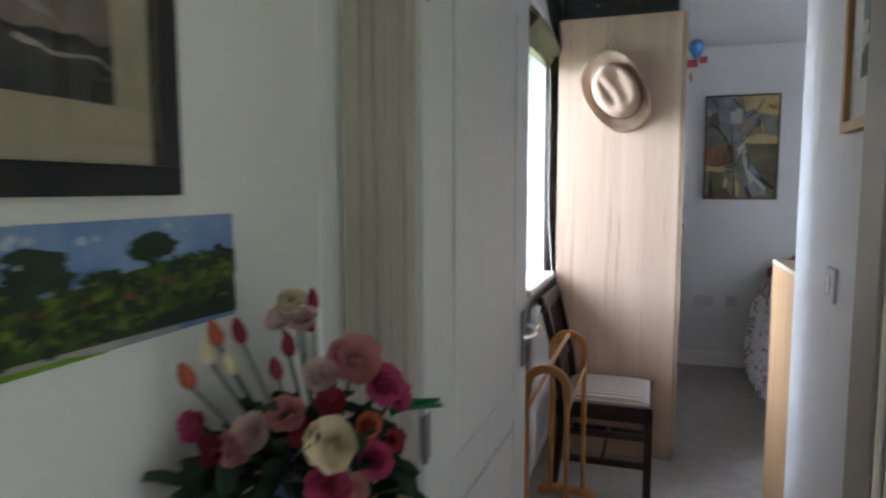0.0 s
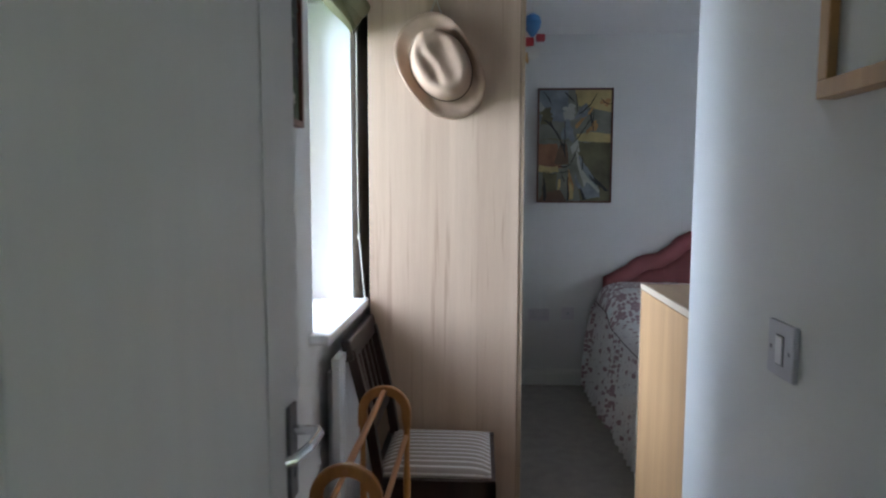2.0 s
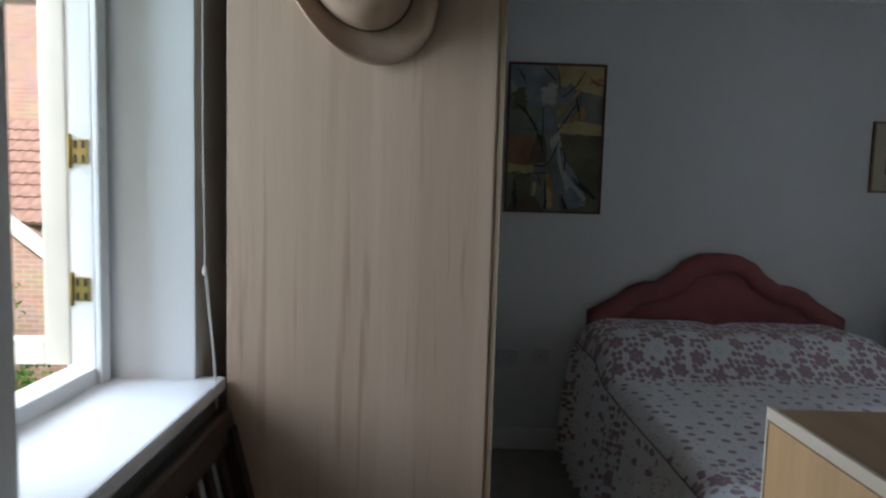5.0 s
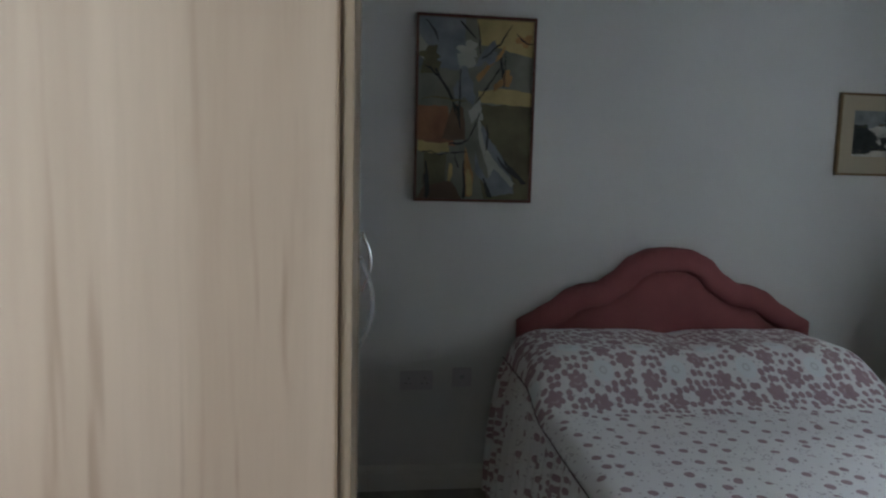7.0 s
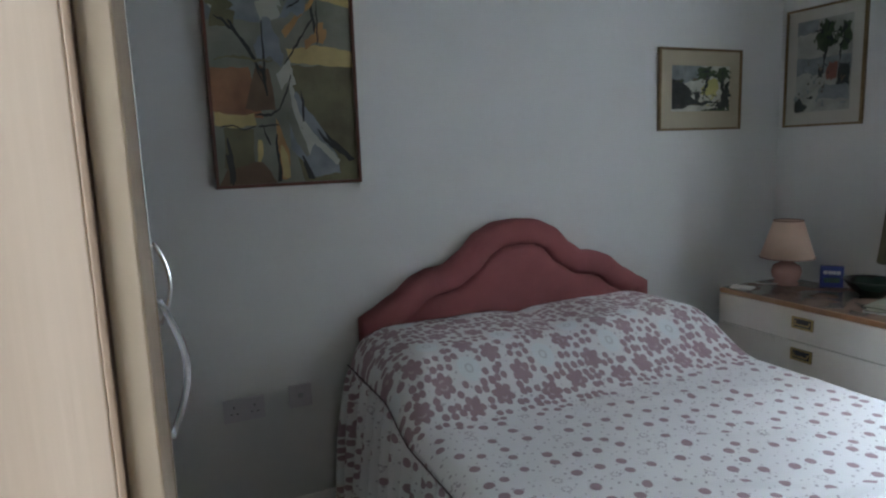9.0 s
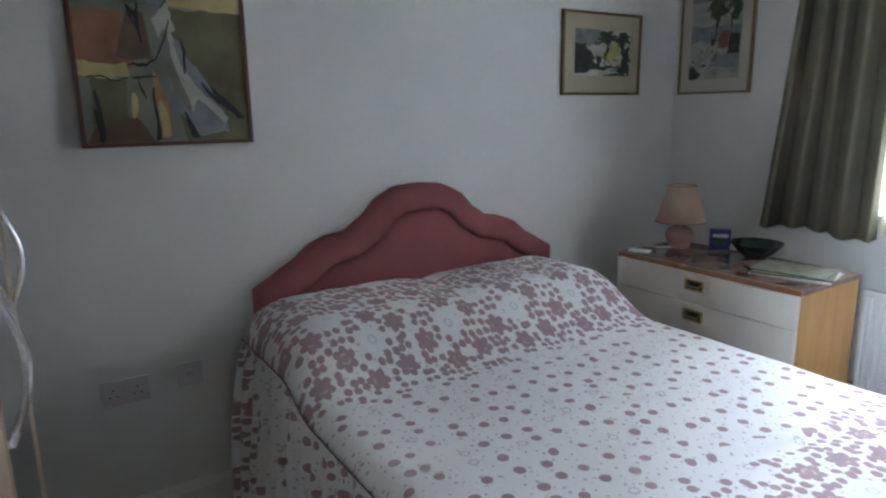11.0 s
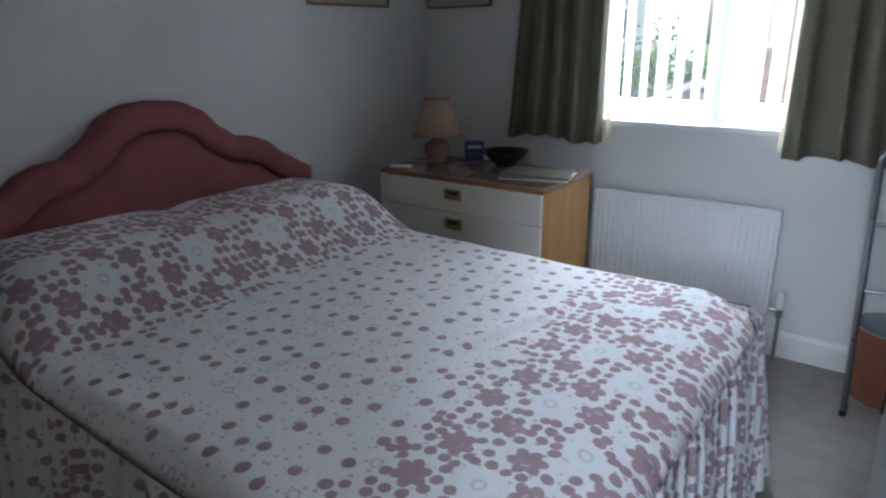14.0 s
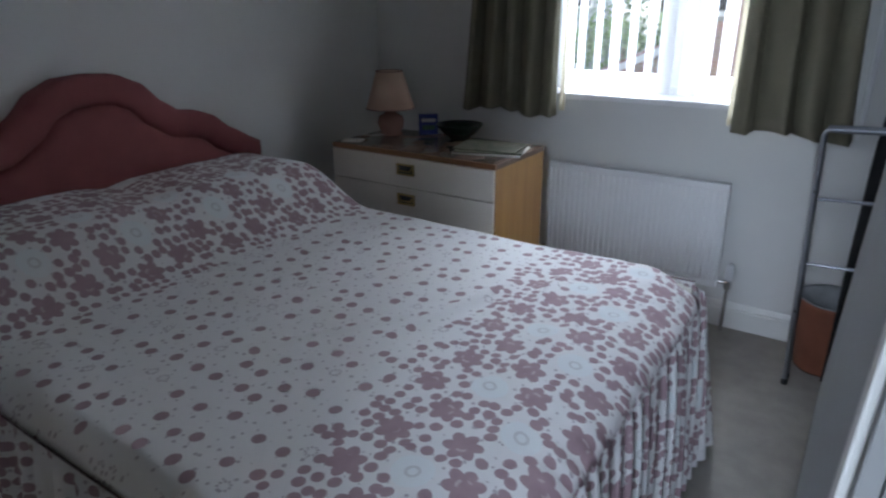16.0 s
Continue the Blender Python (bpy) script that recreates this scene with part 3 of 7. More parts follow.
def panel_door():
    """A moulded four-panel door standing open along the passage wall; its own x runs along the leaf from the hinges."""
    t = structure(new("door_1"), "white four panel door standing open against the wall", "door")
    w, hgt, th = 0.86, 1.98, 0.04
    t.matrix_world = Matrix.Translation((1.066, 1.465, 0.022)) @ Matrix.Rotation(radians(88.4), 4, "Z")
    bm = bmesh.new()
    stile = 0.15
    bays = [(stile, w - stile)]
    rows = [(0.2, 0.69), (0.79, hgt - 0.12)]
    add_box(bm, 0, w, 0.004, th - 0.004, 0, hgt)
    leaf = bm
    for y0, y1 in ((0, 0.0038), (th - 0.0038, th)):
        add_box(leaf, 0, stile, y0, y1, 0, hgt)
        add_box(leaf, w - stile, w, y0, y1, 0, hgt)
        for z0, z1 in ((0, rows[0][0]), (rows[0][1], rows[1][0]), (rows[1][1], hgt)):
            add_box(leaf, stile, w - stile, y0, y1, z0, z1)
    part("leaf", leaf, DOORP, t)
    for y, s in ((0.004, -1), (th - 0.004, 1)):
        for a, b in bays:
            for z0, z1 in rows:
                k = block(a + 0.022, b - 0.022, y, y + s * 0.0065, z0 + 0.022, z1 - 0.022) if s > 0 else block(a + 0.022, b - 0.022, y - 0.0065, y, z0 + 0.022, z1 - 0.022)
                bmesh.ops.bevel(k, geom=[e for e in k.edges], offset=0.006, segments=2, affect="EDGES")
                part("panel", k, DOORP, t)
    for z in (0.22, 0.9, 1.75):
        h = part("hinge", tube([(-0.004, -0.002, z - 0.045), (-0.004, -0.002, z + 0.045)], 0.006), STEEL, t, "steel butt hinge")
        part("hinge_leaf", block(0.0, 0.028, -0.0022, -0.0002, z - 0.045, z + 0.045), STEEL, h)
    for s, y in ((-1, 0.0), (1, th)):
        plate = part("handle_plate", block(w - 0.075, w - 0.035, min(y, y + s * 0.008), max(y, y + s * 0.008), 0.83, 1.0, 0.003), DARKSTEEL, t, "dark satin handle plate")
        yy = y + s * 0.05
        part("lever", tube([(w - 0.055, y + s * 0.008, 0.955), (w - 0.055, yy, 0.955), (w - 0.065, yy + s * 0.006, 0.954), (w - 0.12, yy + s * 0.004, 0.95), (w - 0.16, yy - s * 0.008, 0.945), (w - 0.165, yy - s * 0.02, 0.943)], 0.0085, 12), CHROME, plate, "chrome lever")
        part("keyhole", block(w - 0.058, w - 0.052, min(y, y + s * 0.009), max(y, y + s * 0.009), 0.868, 0.885), DARK, plate)
    return t


panel_door()


# ---- window over the passage: white casement, its opening light swung outwards ----
def west_window():
    y0, y1, z0, z1 = WIN_W
    t = structure(new("window_1"), "white casement window with its opening light swung outwards", "window")
    xo, xi = XW - 0.26, XW - 0.195
    f = 0.052
    for name, b in (("window_frame", block(xo, xi, y0, y0 + f, z0, z1, 0.004)), ("window_frame", block(xo, xi, y1 - f, y1, z0, z1, 0.004)),
                    ("window_frame", block(xo, xi, y0 + f, y1 - f, z0, z0 + f + 0.02, 0.004)), ("window_frame", block(xo, xi, y0 + f, y1 - f, z1 - f, z1, 0.004))):
        part(name, b, UPVC, t)
    part("frame_bead", block(xi, xi + 0.012, y1 - f - 0.0, y1 - 0.012, z0 + 0.03, z1 - 0.03, 0.003), UPVC, t)
    w, hh = (y1 - y0) - 2 * f - 0.01, (z1 - z0) - 2 * f - 0.03
    m = Matrix.Translation((xo + 0.012, y1 - f - 0.004, z0 + f + 0.025)) @ Matrix.Rotation(radians(-88), 4, "Z")
    s = 0.055
    sash = part("casement", block(-0.045, 0.0, -w, -w + s, 0, hh, 0.004), SASHC, t, "cream painted opening light")
    sash.matrix_world = m
    for b in (block(-0.045, 0.0, -s, 0, 0, hh, 0.004), block(-0.045, 0.0, -w + s, -s, 0, s, 0.004), block(-0.045, 0.0, -w + s, -s, hh - s, hh, 0.004)):
        part("sash_bar", b, SASHC, sash)
    p = part("pane", block(-0.026, -0.02, -w + s, -s, s, hh - s), PANE, sash)
    p.visible_shadow = False
    yj = y1 - f - 0.0005
    for z in (1.166, 1.461):
        h = part("hinge", block(xo + 0.016, xo + 0.056, yj - 0.003, yj, z - 0.026, z + 0.026, 0.001), BRASS, t, "brass window hinge")
        part("hinge_pin", tube([(xo + 0.018, yj - 0.004, z - 0.036), (xo + 0.018, yj - 0.004, z + 0.036)], 0.004), BRASS, h)
        for dz in (-0.015, 0.015):
            for dx in (0.03, 0.047):
                part("screw_slot", block(xo + dx - 0.003, xo + dx + 0.003, yj - 0.0042, yj - 0.0032, z + dz - 0.008, z + dz + 0.008), DARK, h)
    part("window_sill", block(xi - 0.01, XW + 0.062, y0 - 0.05, y1 + 0.03, z0 + 0.004, z0 + 0.036, 0.007), SILLM, t, "white gloss window board")
    return t


west_window()


def green_blind():
    t = thing("roman_blind", "olive green fabric roman blind drawn up over the window", "blind")
    y0, y1 = WIN_W[0] - 0.03, WIN_W[1] + 0.02
    part("headrail", block(XW + 0.002, XW + 0.035, y0, y1, 2.18, 2.22, 0.004), UPVC, t)
    for i in range(4):
        bm = bmesh.new()
        z1, z0, d = 2.19 - 0.012 * i, 2.0 - 0.0 * i + 0.02 * i, 0.012 + 0.013 * i
        n = 26
        rows = []
        for k in range(7):
            u = k / 6
            rows.append([bm.verts.new((XW + 0.004 + d * math.sin(math.pi * u) * 0.8 + 0.012 * i + 0.003 * math.sin(9 * v + i), y0 + (y1 - y0) * v, z1 + (z0 - z1) * u - 0.006 * math.sin(math.pi * v * 2 + i))) for v in (q / n for q in range(n + 1))])
        for a, b in zip(rows, rows[1:]):
            for k in range(n):
                bm.faces.new((a[k], a[k + 1], b[k + 1], b[k]))
        part("fold", bm, BLINDG, t, smooth=True)
    cord = part("pull_cord", tube([(XW + 0.03, 3.7, 2.0), (XW + 0.028, 3.705, 1.5), (XW + 0.03, 3.71, 1.22)], 0.0016, 6), CORD, t)
    part("acorn", lathe([(0.001, 0), (0.005, 0.004), (0.006, 0.012), (0.003, 0.022), (0.001, 0.024)], 10), CORD, cord).matrix_world = Matrix.Translation((XW + 0.03, 3.71, 1.197))
    part("wand", tube([(XW + 0.032, 3.712, 1.2), (XW + 0.047, 3.722, 1.0), (XW + 0.052, 3.727, 0.85)], 0.0028, 6), CORD, t)
    return t


green_blind()


# ---- bedroom window: white frame and a vertical blind ----
def east_window():
    y0, y1, z0, z1 = WIN_E
    t = structure(new("window_2"), "white plastic bedroom window with a fixed and an opening light", "window")
    xo, xi = XE + 0.17, XE + 0.24
    f = 0.06
    ym = (y0 + y1) / 2 - 0.06
    for b in (block(xo, xi, y0, y0 + f, z0, z1, 0.005), block(xo, xi, y1 - f, y1, z0, z1, 0.005), block(xo, xi, y0 + f, y1 - f, z0, z0 + f, 0.005),
              block(xo, xi, y0 + f, y1 - f, z1 - f, z1, 0.005), block(xo, xi, ym - 0.04, ym + 0.04, z0 + f, z1 - f, 0.005)):
        part("window_frame", b, UPVC, t)
    for a, b in ((y0 + f, ym - 0.04), (ym + 0.04, y1 - f)):
        for q in (block(xo - 0.012, xi - 0.01, a, a + 0.045, z0 + f, z1 - f, 0.004), block(xo - 0.012, xi - 0.01, b - 0.045, b, z0 + f, z1 - f, 0.004),
                  block(xo - 0.012, xi - 0.01, a + 0.045, b - 0.045, z0 + f, z0 + f + 0.045, 0.004), block(xo - 0.012, xi - 0.01, a + 0.045, b - 0.045, z1 - f - 0.045, z1 - f, 0.004)):
            part("sash", q, UPVC, t)
        p = part("pane", block(xo + 0.02, xo + 0.026, a + 0.045, b - 0.045, z0 + f + 0.045, z1 - f - 0.045), PANE, t)
        p.visible_shadow = False
    part("window_sill", block(XE - 0.022, xo - 0.014, y0 - 0.0, y1 + 0.0, z0 - 0.0, z0 + 0.025, 0.005), SILLM, t, "white window board")
    return t


east_window()


def vertical_blind():
    t = thing("vertical_blind", "white vertical louvre blind half open across the window", "blind")
    y0, y1, z0, z1 = WIN_E
    part("headrail", block(XE + 0.05, XE + 0.09, y0 + 0.01, y1 - 0.01, z1 - 0.045, z1 - 0.004, 0.003), UPVC, t)
    first = None
    n = 14
    for i in range(n):
        y = y0 + 0.05 + (y1 - y0 - 0.1) * i / (n - 1)
        m = Matrix.Translation((XE + 0.07, y, z0 + 0.04)) @ Matrix.Rotation(radians(41 + 5 * math.sin(i * 2.3)), 4, "Z")
        if first is None:
            bm = bmesh.new()
            hh, w = z1 - z0 - 0.09, 0.089
            cols = []
            for k in range(7):
                u = k / 6 - 0.5
                cols.append([bm.verts.new((u * w, 0.006 * (1 - 4 * u * u) + 0.0, z)) for z in (0, hh * 0.5, hh)])
            for a, b in zip(cols, cols[1:]):
                for k in range(2):
                    bm.faces.new((a[k], b[k], b[k + 1], a[k + 1]))
            first = part("louvre", bm, SHEER, t, smooth=True)
            first.matrix_local = m
        else:
            o = new("louvre", first.data)
            o.parent = t
            o.matrix_local = m
    beads = part("bead_chain", tube([(XE + 0.075, y0 + 0.05, z0 + 0.042), (XE + 0.075, (y0 + y1) / 2, z0 + 0.039), (XE + 0.075, y1 - 0.05, z0 + 0.042)], 0.0018, 6), UPVC, t)
    return t


vertical_blind()


def curtain(label, ya, yb, z0, z1, x, folds, flare, group="olive curtains"):
    """A gathered curtain that spreads towards its hem on the side away from the glass."""
    t = thing("curtain", label, "curtain", group)
    bm = bmesh.new()
    nu, nv = folds * 22, 26
    rows = []
    for j in range(nv + 1):
        v = j / nv
        row = []
        for i in range(nu + 1):
            u = i / nu
            c = 0 if flare > 0 else 1
            spread = 1.0 - 0.2 * v ** 0.8
            y = ya + (yb - ya) * (c + (u - c) * spread)
            ph = 2 * math.pi * folds * u + 0.9 * math.sin(5 * u + 1.2 * v) + 0.6 * math.sin(13 * u) + 0.5 * noise.noise((u * 4, v * 1.5, ya))
            amp = (0.046 + 0.016 * (1 - v)) * (0.8 + 0.5 * noise.noise((u * 6, v * 0.7, ya + 4)))
            sharp = 1 - 2 * abs(math.sin(ph / 2)) ** 0.6
            z = z0 + (z1 - z0) * v - (0.012 * math.sin(2.1 * math.pi * u + 0.6) + 0.005 * math.sin(ph)) * (1 - v)
            row.append(bm.verts.new((x + amp * sharp - 0.015 * (1 - v), y + 0.012 * math.cos(ph), z)))
        rows.append(row)
    for a, b in zip(rows, rows[1:]):
        for k in range(nu):
            bm.faces.new((a[k], a[k + 1], b[k + 1], b[k]))
    o = part("drape", bm, OLIVE, t, smooth=True)
    so = o.modifiers.new("thick", "SOLIDIFY")
    so.thickness = 0.003
    # pale lining turned back along the edge nearest the glass
    bm = bmesh.new()
    ey, s = (yb, 1) if flare < 0 else (ya, -1)
    rows = []
    for j in range(13):
        v = j / 12
        z = z0 + 0.015 + (z1 - z0 - 0.02) * v
        rows.append([bm.verts.new((x + 0.008 + 0.012 * math.sin(3 * u + 4 * v), ey + s * (0.004 + 0.028 * u), z)) for u in (0, 0.25, 0.5, 0.75, 1)])
    for a, b in zip(rows, rows[1:]):
        for k in range(4):
            bm.faces.new((a[k], a[k + 1], b[k + 1], b[k]))
    part("lining", bm, OLIVEIN, t, "cream curtain lining edge", smooth=True)
    return t


CURT_X = XE - 0.075
curtain("olive green curtain hanging beside the bedroom window", 4.655, 5.13, 0.868, 2.26, CURT_X, 5, 1)
curtain("olive green curtain pulled back beside the bedroom window", 3.50, 3.905, 0.865, 2.26, CURT_X, 4, -1)
rail = thing("curtain_rail", "white curtain rail above the bedroom window", "curtain rail")
part("track", block(XE - 0.09, XE - 0.06, 3.4, 5.2, 2.262, 2.285, 0.003), UPVC, rail)
for y in (3.55, 4.3, 5.05):
    part("bracket", block(XE - 0.06, XE - 0.0005, y, y + 0.02, 2.263, 2.284), UPVC, rail)
wandb = thing("draw_rod", "thin white rod hanging beside the curtain", "curtain rod")
part("rod", tube([(XE - 0.1, 3.485, 2.25), (XE - 0.1, 3.487, 0.93)], 0.006, 8), PLASTIC, wandb)


def radiator(name, label, y0, y1, z0, z1, x, facing, ribs):
    """A pressed panel radiator on a wall; facing +1 or -1 along x."""
    t = thing(name, label, "radiator")
    s = facing
    xs = lambda a, b: (min(x + s * a, x + s * b), max(x + s * a, x + s * b))
    bm = bmesh.new()
    n = ribs * 8
    prof = []
    for i in range(n + 1):
        u = i / n
        c = math.cos(2 * math.pi * ribs * u)
        prof.append((y0 + 0.012 + (y1 - y0 - 0.024) * u, 0.068 - 0.0075 * max(0.0, min(1.0, (c - 0.25) / 0.5))))
    lo = [bm.verts.new((x + s * d, y, z0 + 0.03)) for y, d in prof]
    hi = [bm.verts.new((x + s * d, y, z1 - 0.03)) for y, d in prof]
    bl = [bm.verts.new((x + s * 0.045, y, z0 + 0.03)) for y, d in prof]
    bh = [bm.verts.new((x + s * 0.045, y, z1 - 0.03)) for y, d in prof]
    for i in range(n):
        bm.faces.new((lo[i], lo[i + 1], hi[i + 1], hi[i]))
        bm.faces.new((bl[i], bl[i + 1], lo[i + 1], lo[i]))
        bm.faces.new((bh[i], bh[i + 1], hi[i + 1], hi[i]))
    bmesh.ops.recalc_face_normals(bm, faces=bm.faces[:])
    part("panel", bm, RADW, t)
    for a, b in ((z0, z0 + 0.031), (z1 - 0.031, z1)):
        part("rim", block(*xs(0.042, 0.072), y0, y1, a, b, 0.006), RADW, t)
    for a, b in ((y0, y0 + 0.013), (y1 - 0.013, y1)):
        part("end_strip", block(*xs(0.044, 0.07), a, b, z0 + 0.03, z1 - 0.03, 0.004), RADW, t)
    for y in (y0 + 0.12, y1 - 0.12):
        part("bracket", block(*xs(0.0005, 0.043), y, y + 0.03, z0 + 0.06, z1 - 0.08), RADW, t)
    return t


r = radiator("radiator", "white ribbed panel radiator under the bedroom window", 3.885, 4.68, 0.195, 0.648, XE, -1, 30)
valve = part("valve", tube([(XE - 0.057, 3.878, 0.225), (XE - 0.057, 3.845, 0.225), (XE - 0.057, 3.84, 0.2), (XE - 0.057, 3.84, 0.0)], 0.009, 10), CHROME, r, "chrome radiator valve and pipe")
part("valve_cap", lathe([(0.012, 0), (0.017, 0.005), (0.017, 0.06), (0.012, 0.072)], 16), PLASTIC, valve).matrix_world = Matrix.Translation((XE - 0.057, 3.84, 0.235))
part("valve_nut", lathe([(0.014, -0.02), (0.018, -0.012), (0.018, 0.012), (0.014, 0.02)], 8), CHROME, valve).matrix_world = Matrix.Translation((XE - 0.057, 3.84, 0.215))
part("tail_pipe", tube([(XE - 0.057, 4.682, 0.225), (XE - 0.057, 4.705, 0.225), (XE - 0.057, 4.71, 0.2), (XE - 0.057, 4.71, 0.0)], 0.008, 10), CHROME, r)
radiator("radiator", "white ribbed panel radiator under the passage window", 3.165, 3.72, 0.16, 0.86, XW, 1, 11)

rod = thing("curtain_draw_rod", "slim white draw rod hanging beside the curtain", "rod")
part("rod", tube([(XE - 0.022, 3.495, 0.9), (XE - 0.022, 3.503, 1.5), (XE - 0.03, 3.51, 2.25)], 0.006, 8), UPVC, rod)
part("grip", lathe([(0.006, 0), (0.009, 0.004), (0.009, 0.06), (0.006, 0.068)], 10), UPVC, rod).matrix_local = Matrix.Translation((XE - 0.022, 3.494, 0.86))


# ---- wardrobe beside the passage window ----
WD_X0, WD_X1, WD_Y0, WD_Y1, WD_TOP = 0.972, 1.568, 3.745, 5.245, 2.245


def wardrobe():
    t = thing("wardrobe", "tall pale oak wardrobe standing against the wall", "wardrobe")
    x0, x1, y0, y1, zt = WD_X0, WD_X1, WD_Y0, WD_Y1, WD_TOP
    part("side_panel", block(x0, x1, y0, y0 + 0.019, 0, zt, 0.001), OAK, t, "pale oak grained side panel")
    part("side_panel", block(x0, x1, y1 - 0.019, y1, 0, zt, 0.001), OAK, t)
    part("top_panel", block(x0, x1, y0 + 0.0195, y1 - 0.0195, zt - 0.02, zt - 0.001), OAK, t)
    part("plinth", block(x0 + 0.02, x1 - 0.03, y0 + 0.0195, y1 - 0.0195, 0, 0.07), OAKEDGE, t)
    part("back_panel", block(x0 + 0.002, x0 + 0.008, y0 + 0.0195, y1 - 0.0195, 0.071, zt - 0.021), OAKEDGE, t)
    part("edge_strip", block(x1 + 0.0003, x1 + 0.004, y0 - 0.0005, y0 + 0.0185, 0.0, zt, 0.0008), OAKEDGE, t, "darker brown edge strip")
    for a, b, hy, zh, glazed in ((y0 + 0.002, 4.268, None, 0, False), (4.272, 4.918, 4.315, 1.04, True), (4.922, y1 - 0.002, 4.985, 1.04, False)):
        d = part("door", block(x1 + 0.005, x1 + 0.021, a, b, 0.075, zt - 0.002, 0.0015), OAKFRONT, t, "oak wardrobe door")
        if glazed:
            part("mirror", block(x1 + 0.0214, x1 + 0.024, a + 0.003, b - 0.003, 0.08, zt - 0.007, 0.001), MIRROR, d, "mirror panel")
        if hy is not None:
            pts = [(x1 + 0.021, hy, zh)]
            for q in range(15):
                u = q / 14
                pts.append((x1 + 0.026 + 0.026 * math.sin(math.pi * u), hy, zh + 0.19 * u))
            pts.append((x1 + 0.021, hy, zh + 0.19))
            part("handle", tube(pts, 0.005, 10), CHROME, d, "chrome bow handle")
    return t


wardrobe()


def case_on_top():
    t = thing("storage_case", "black case lying on top of the wardrobe", "case")
    z = WD_TOP
    part("body", block(WD_X0 + 0.02, WD_X1 - 0.02, WD_Y0 + 0.01, WD_Y0 + 0.72, z, z + 0.15, 0.02), CASEM, t)
    part("zip", tube([(WD_X0 + 0.03, WD_Y0 + 0.008, z + 0.1), (WD_X1 - 0.03, WD_Y0 + 0.008, z + 0.1)], 0.004, 6), BLACK, t)
    part("handle", tube([(1.16, WD_Y0 + 0.012, z + 0.06), (1.17, WD_Y0 - 0.015, z + 0.055), (1.35, WD_Y0 - 0.015, z + 0.055), (1.36, WD_Y0 + 0.012, z + 0.06)], 0.008, 8), BLACK, t)
    return t


case_on_top()


def hat():
    """A felt western hat hung flat on the wardrobe's side; its own z points out from the wood."""
    hook = thing("hat_hook", "small dark brass hook with a cord on the wardrobe side", "hook")
    part("peg", tube([(1.24, WD_Y0 - 0.0005, 2.135), (1.24, WD_Y0 - 0.02, 2.135), (1.24, WD_Y0 - 0.024, 2.142)], 0.006, 8), BRASS, hook)
    part("cord", tube([(1.24, WD_Y0 - 0.012, 2.132), (1.222, WD_Y0 - 0.01, 2.08), (1.205, WD_Y0 - 0.008, 2.03)], 0.0018, 6), CORD, hook)
    part("cord", tube([(1.24, WD_Y0 - 0.012, 2.132), (1.26, WD_Y0 - 0.01, 2.08), (1.275, WD_Y0 - 0.008, 2.03)], 0.0018, 6), CORD, hook)
    t = thing("cowboy_hat", "tan felt cowboy hat hanging on the wardrobe side", "hat")
    bm = bmesh.new()
    n, rings = 72, []
    # brim from the outer edge inwards, then up over the crown with its pinched crease
    prof = [(1.0, 0.0), (0.985, 0.006), (0.9, 0.004), (0.82, 0.002), (0.73, 0.001), (0.66, 0.004)]
    for f, h in prof:
        ring = []
        for k in range(n):
            a = 2 * math.pi * k / n
            rx, ry = 0.165, 0.215
            curl = (0.085 if math.cos(a) > 0 else 0.045) * abs(math.cos(a)) ** 2.2 * max(0.0, (f - 0.66) / 0.34) ** 1.5
            dip = -0.012 * abs(math.sin(a)) ** 3 * max(0.0, (f - 0.66) / 0.34)
            sq = 1.0 - 0.08 * max(0.0, math.cos(2 * a)) - 0.12 * max(0.0, math.cos(a)) * max(0.0, (f - 0.66) / 0.34)
            ring.append(bm.verts.new((rx * f * sq * math.cos(a), ry * f * math.sin(a), h + curl + dip)))
        rings.append(ring)
    for u in (0.0, 0.1, 0.3, 0.5, 0.7, 0.85, 0.94, 1.0):
        ring = []
        s = 0.655 * (1 - 0.13 * u) * (1.0 if u < 0.9 else 1 - 0.6 * (u - 0.85))
        for k in range(n):
            a = 2 * math.pi * k / n
            pinch = 1 - 0.16 * u * max(0.0, math.sin(a)) ** 2
            x = 0.165 * s * pinch * math.cos(a)
            y = 0.215 * s * math.sin(a)
            ring.append(bm.verts.new((x, y, 0.006 + 0.105 * u)))
        rings.append(ring)
    base = rings[-1]
    for f in (0.86, 0.7, 0.52, 0.34, 0.16):
        ring = []
        for v in base:
            x, y = v.co.x * f, v.co.y * f
            crease = 0.02 * math.exp(-((x - 0.026) / 0.034) ** 2) + 0.028 * math.exp(-((x + 0.042) / 0.019) ** 2) * max(0.0, 1 - ((y + 0.02) / 0.085) ** 2)
            side = 0.022 * math.exp(-((abs(x) - 0.05) / 0.016) ** 2) * max(0.0, y / 0.1)
            ring.append(bm.verts.new((x, y, 0.116 + 0.008 * (1 - f) - crease * (1 - f ** 3) - side)))
        rings.append(ring)
    for a, b in zip(rings, rings[1:]):
        for k in range(n):
            bm.faces.new((a[k], a[(k + 1) % n], b[(k + 1) % n], b[k]))
    bm.faces.new(rings[-1])
    bmesh.ops.recalc_face_normals(bm, faces=bm.faces[:])
    felt = part("felt_body", bm, FELT, t, smooth=True)
    so = felt.modifiers.new("thick", "SOLIDIFY")
    so.thickness, so.offset = 0.003, 1
    band = []
    for k in range(48):
        a = 2 * math.pi * k / 48
        band.append((0.165 * 0.662 * math.cos(a), 0.215 * 0.662 * math.sin(a), 0.012))
    part("hat_band", tube(band, 0.0045, 6, closed=True), FELTIN, t, "dark brown hat band")
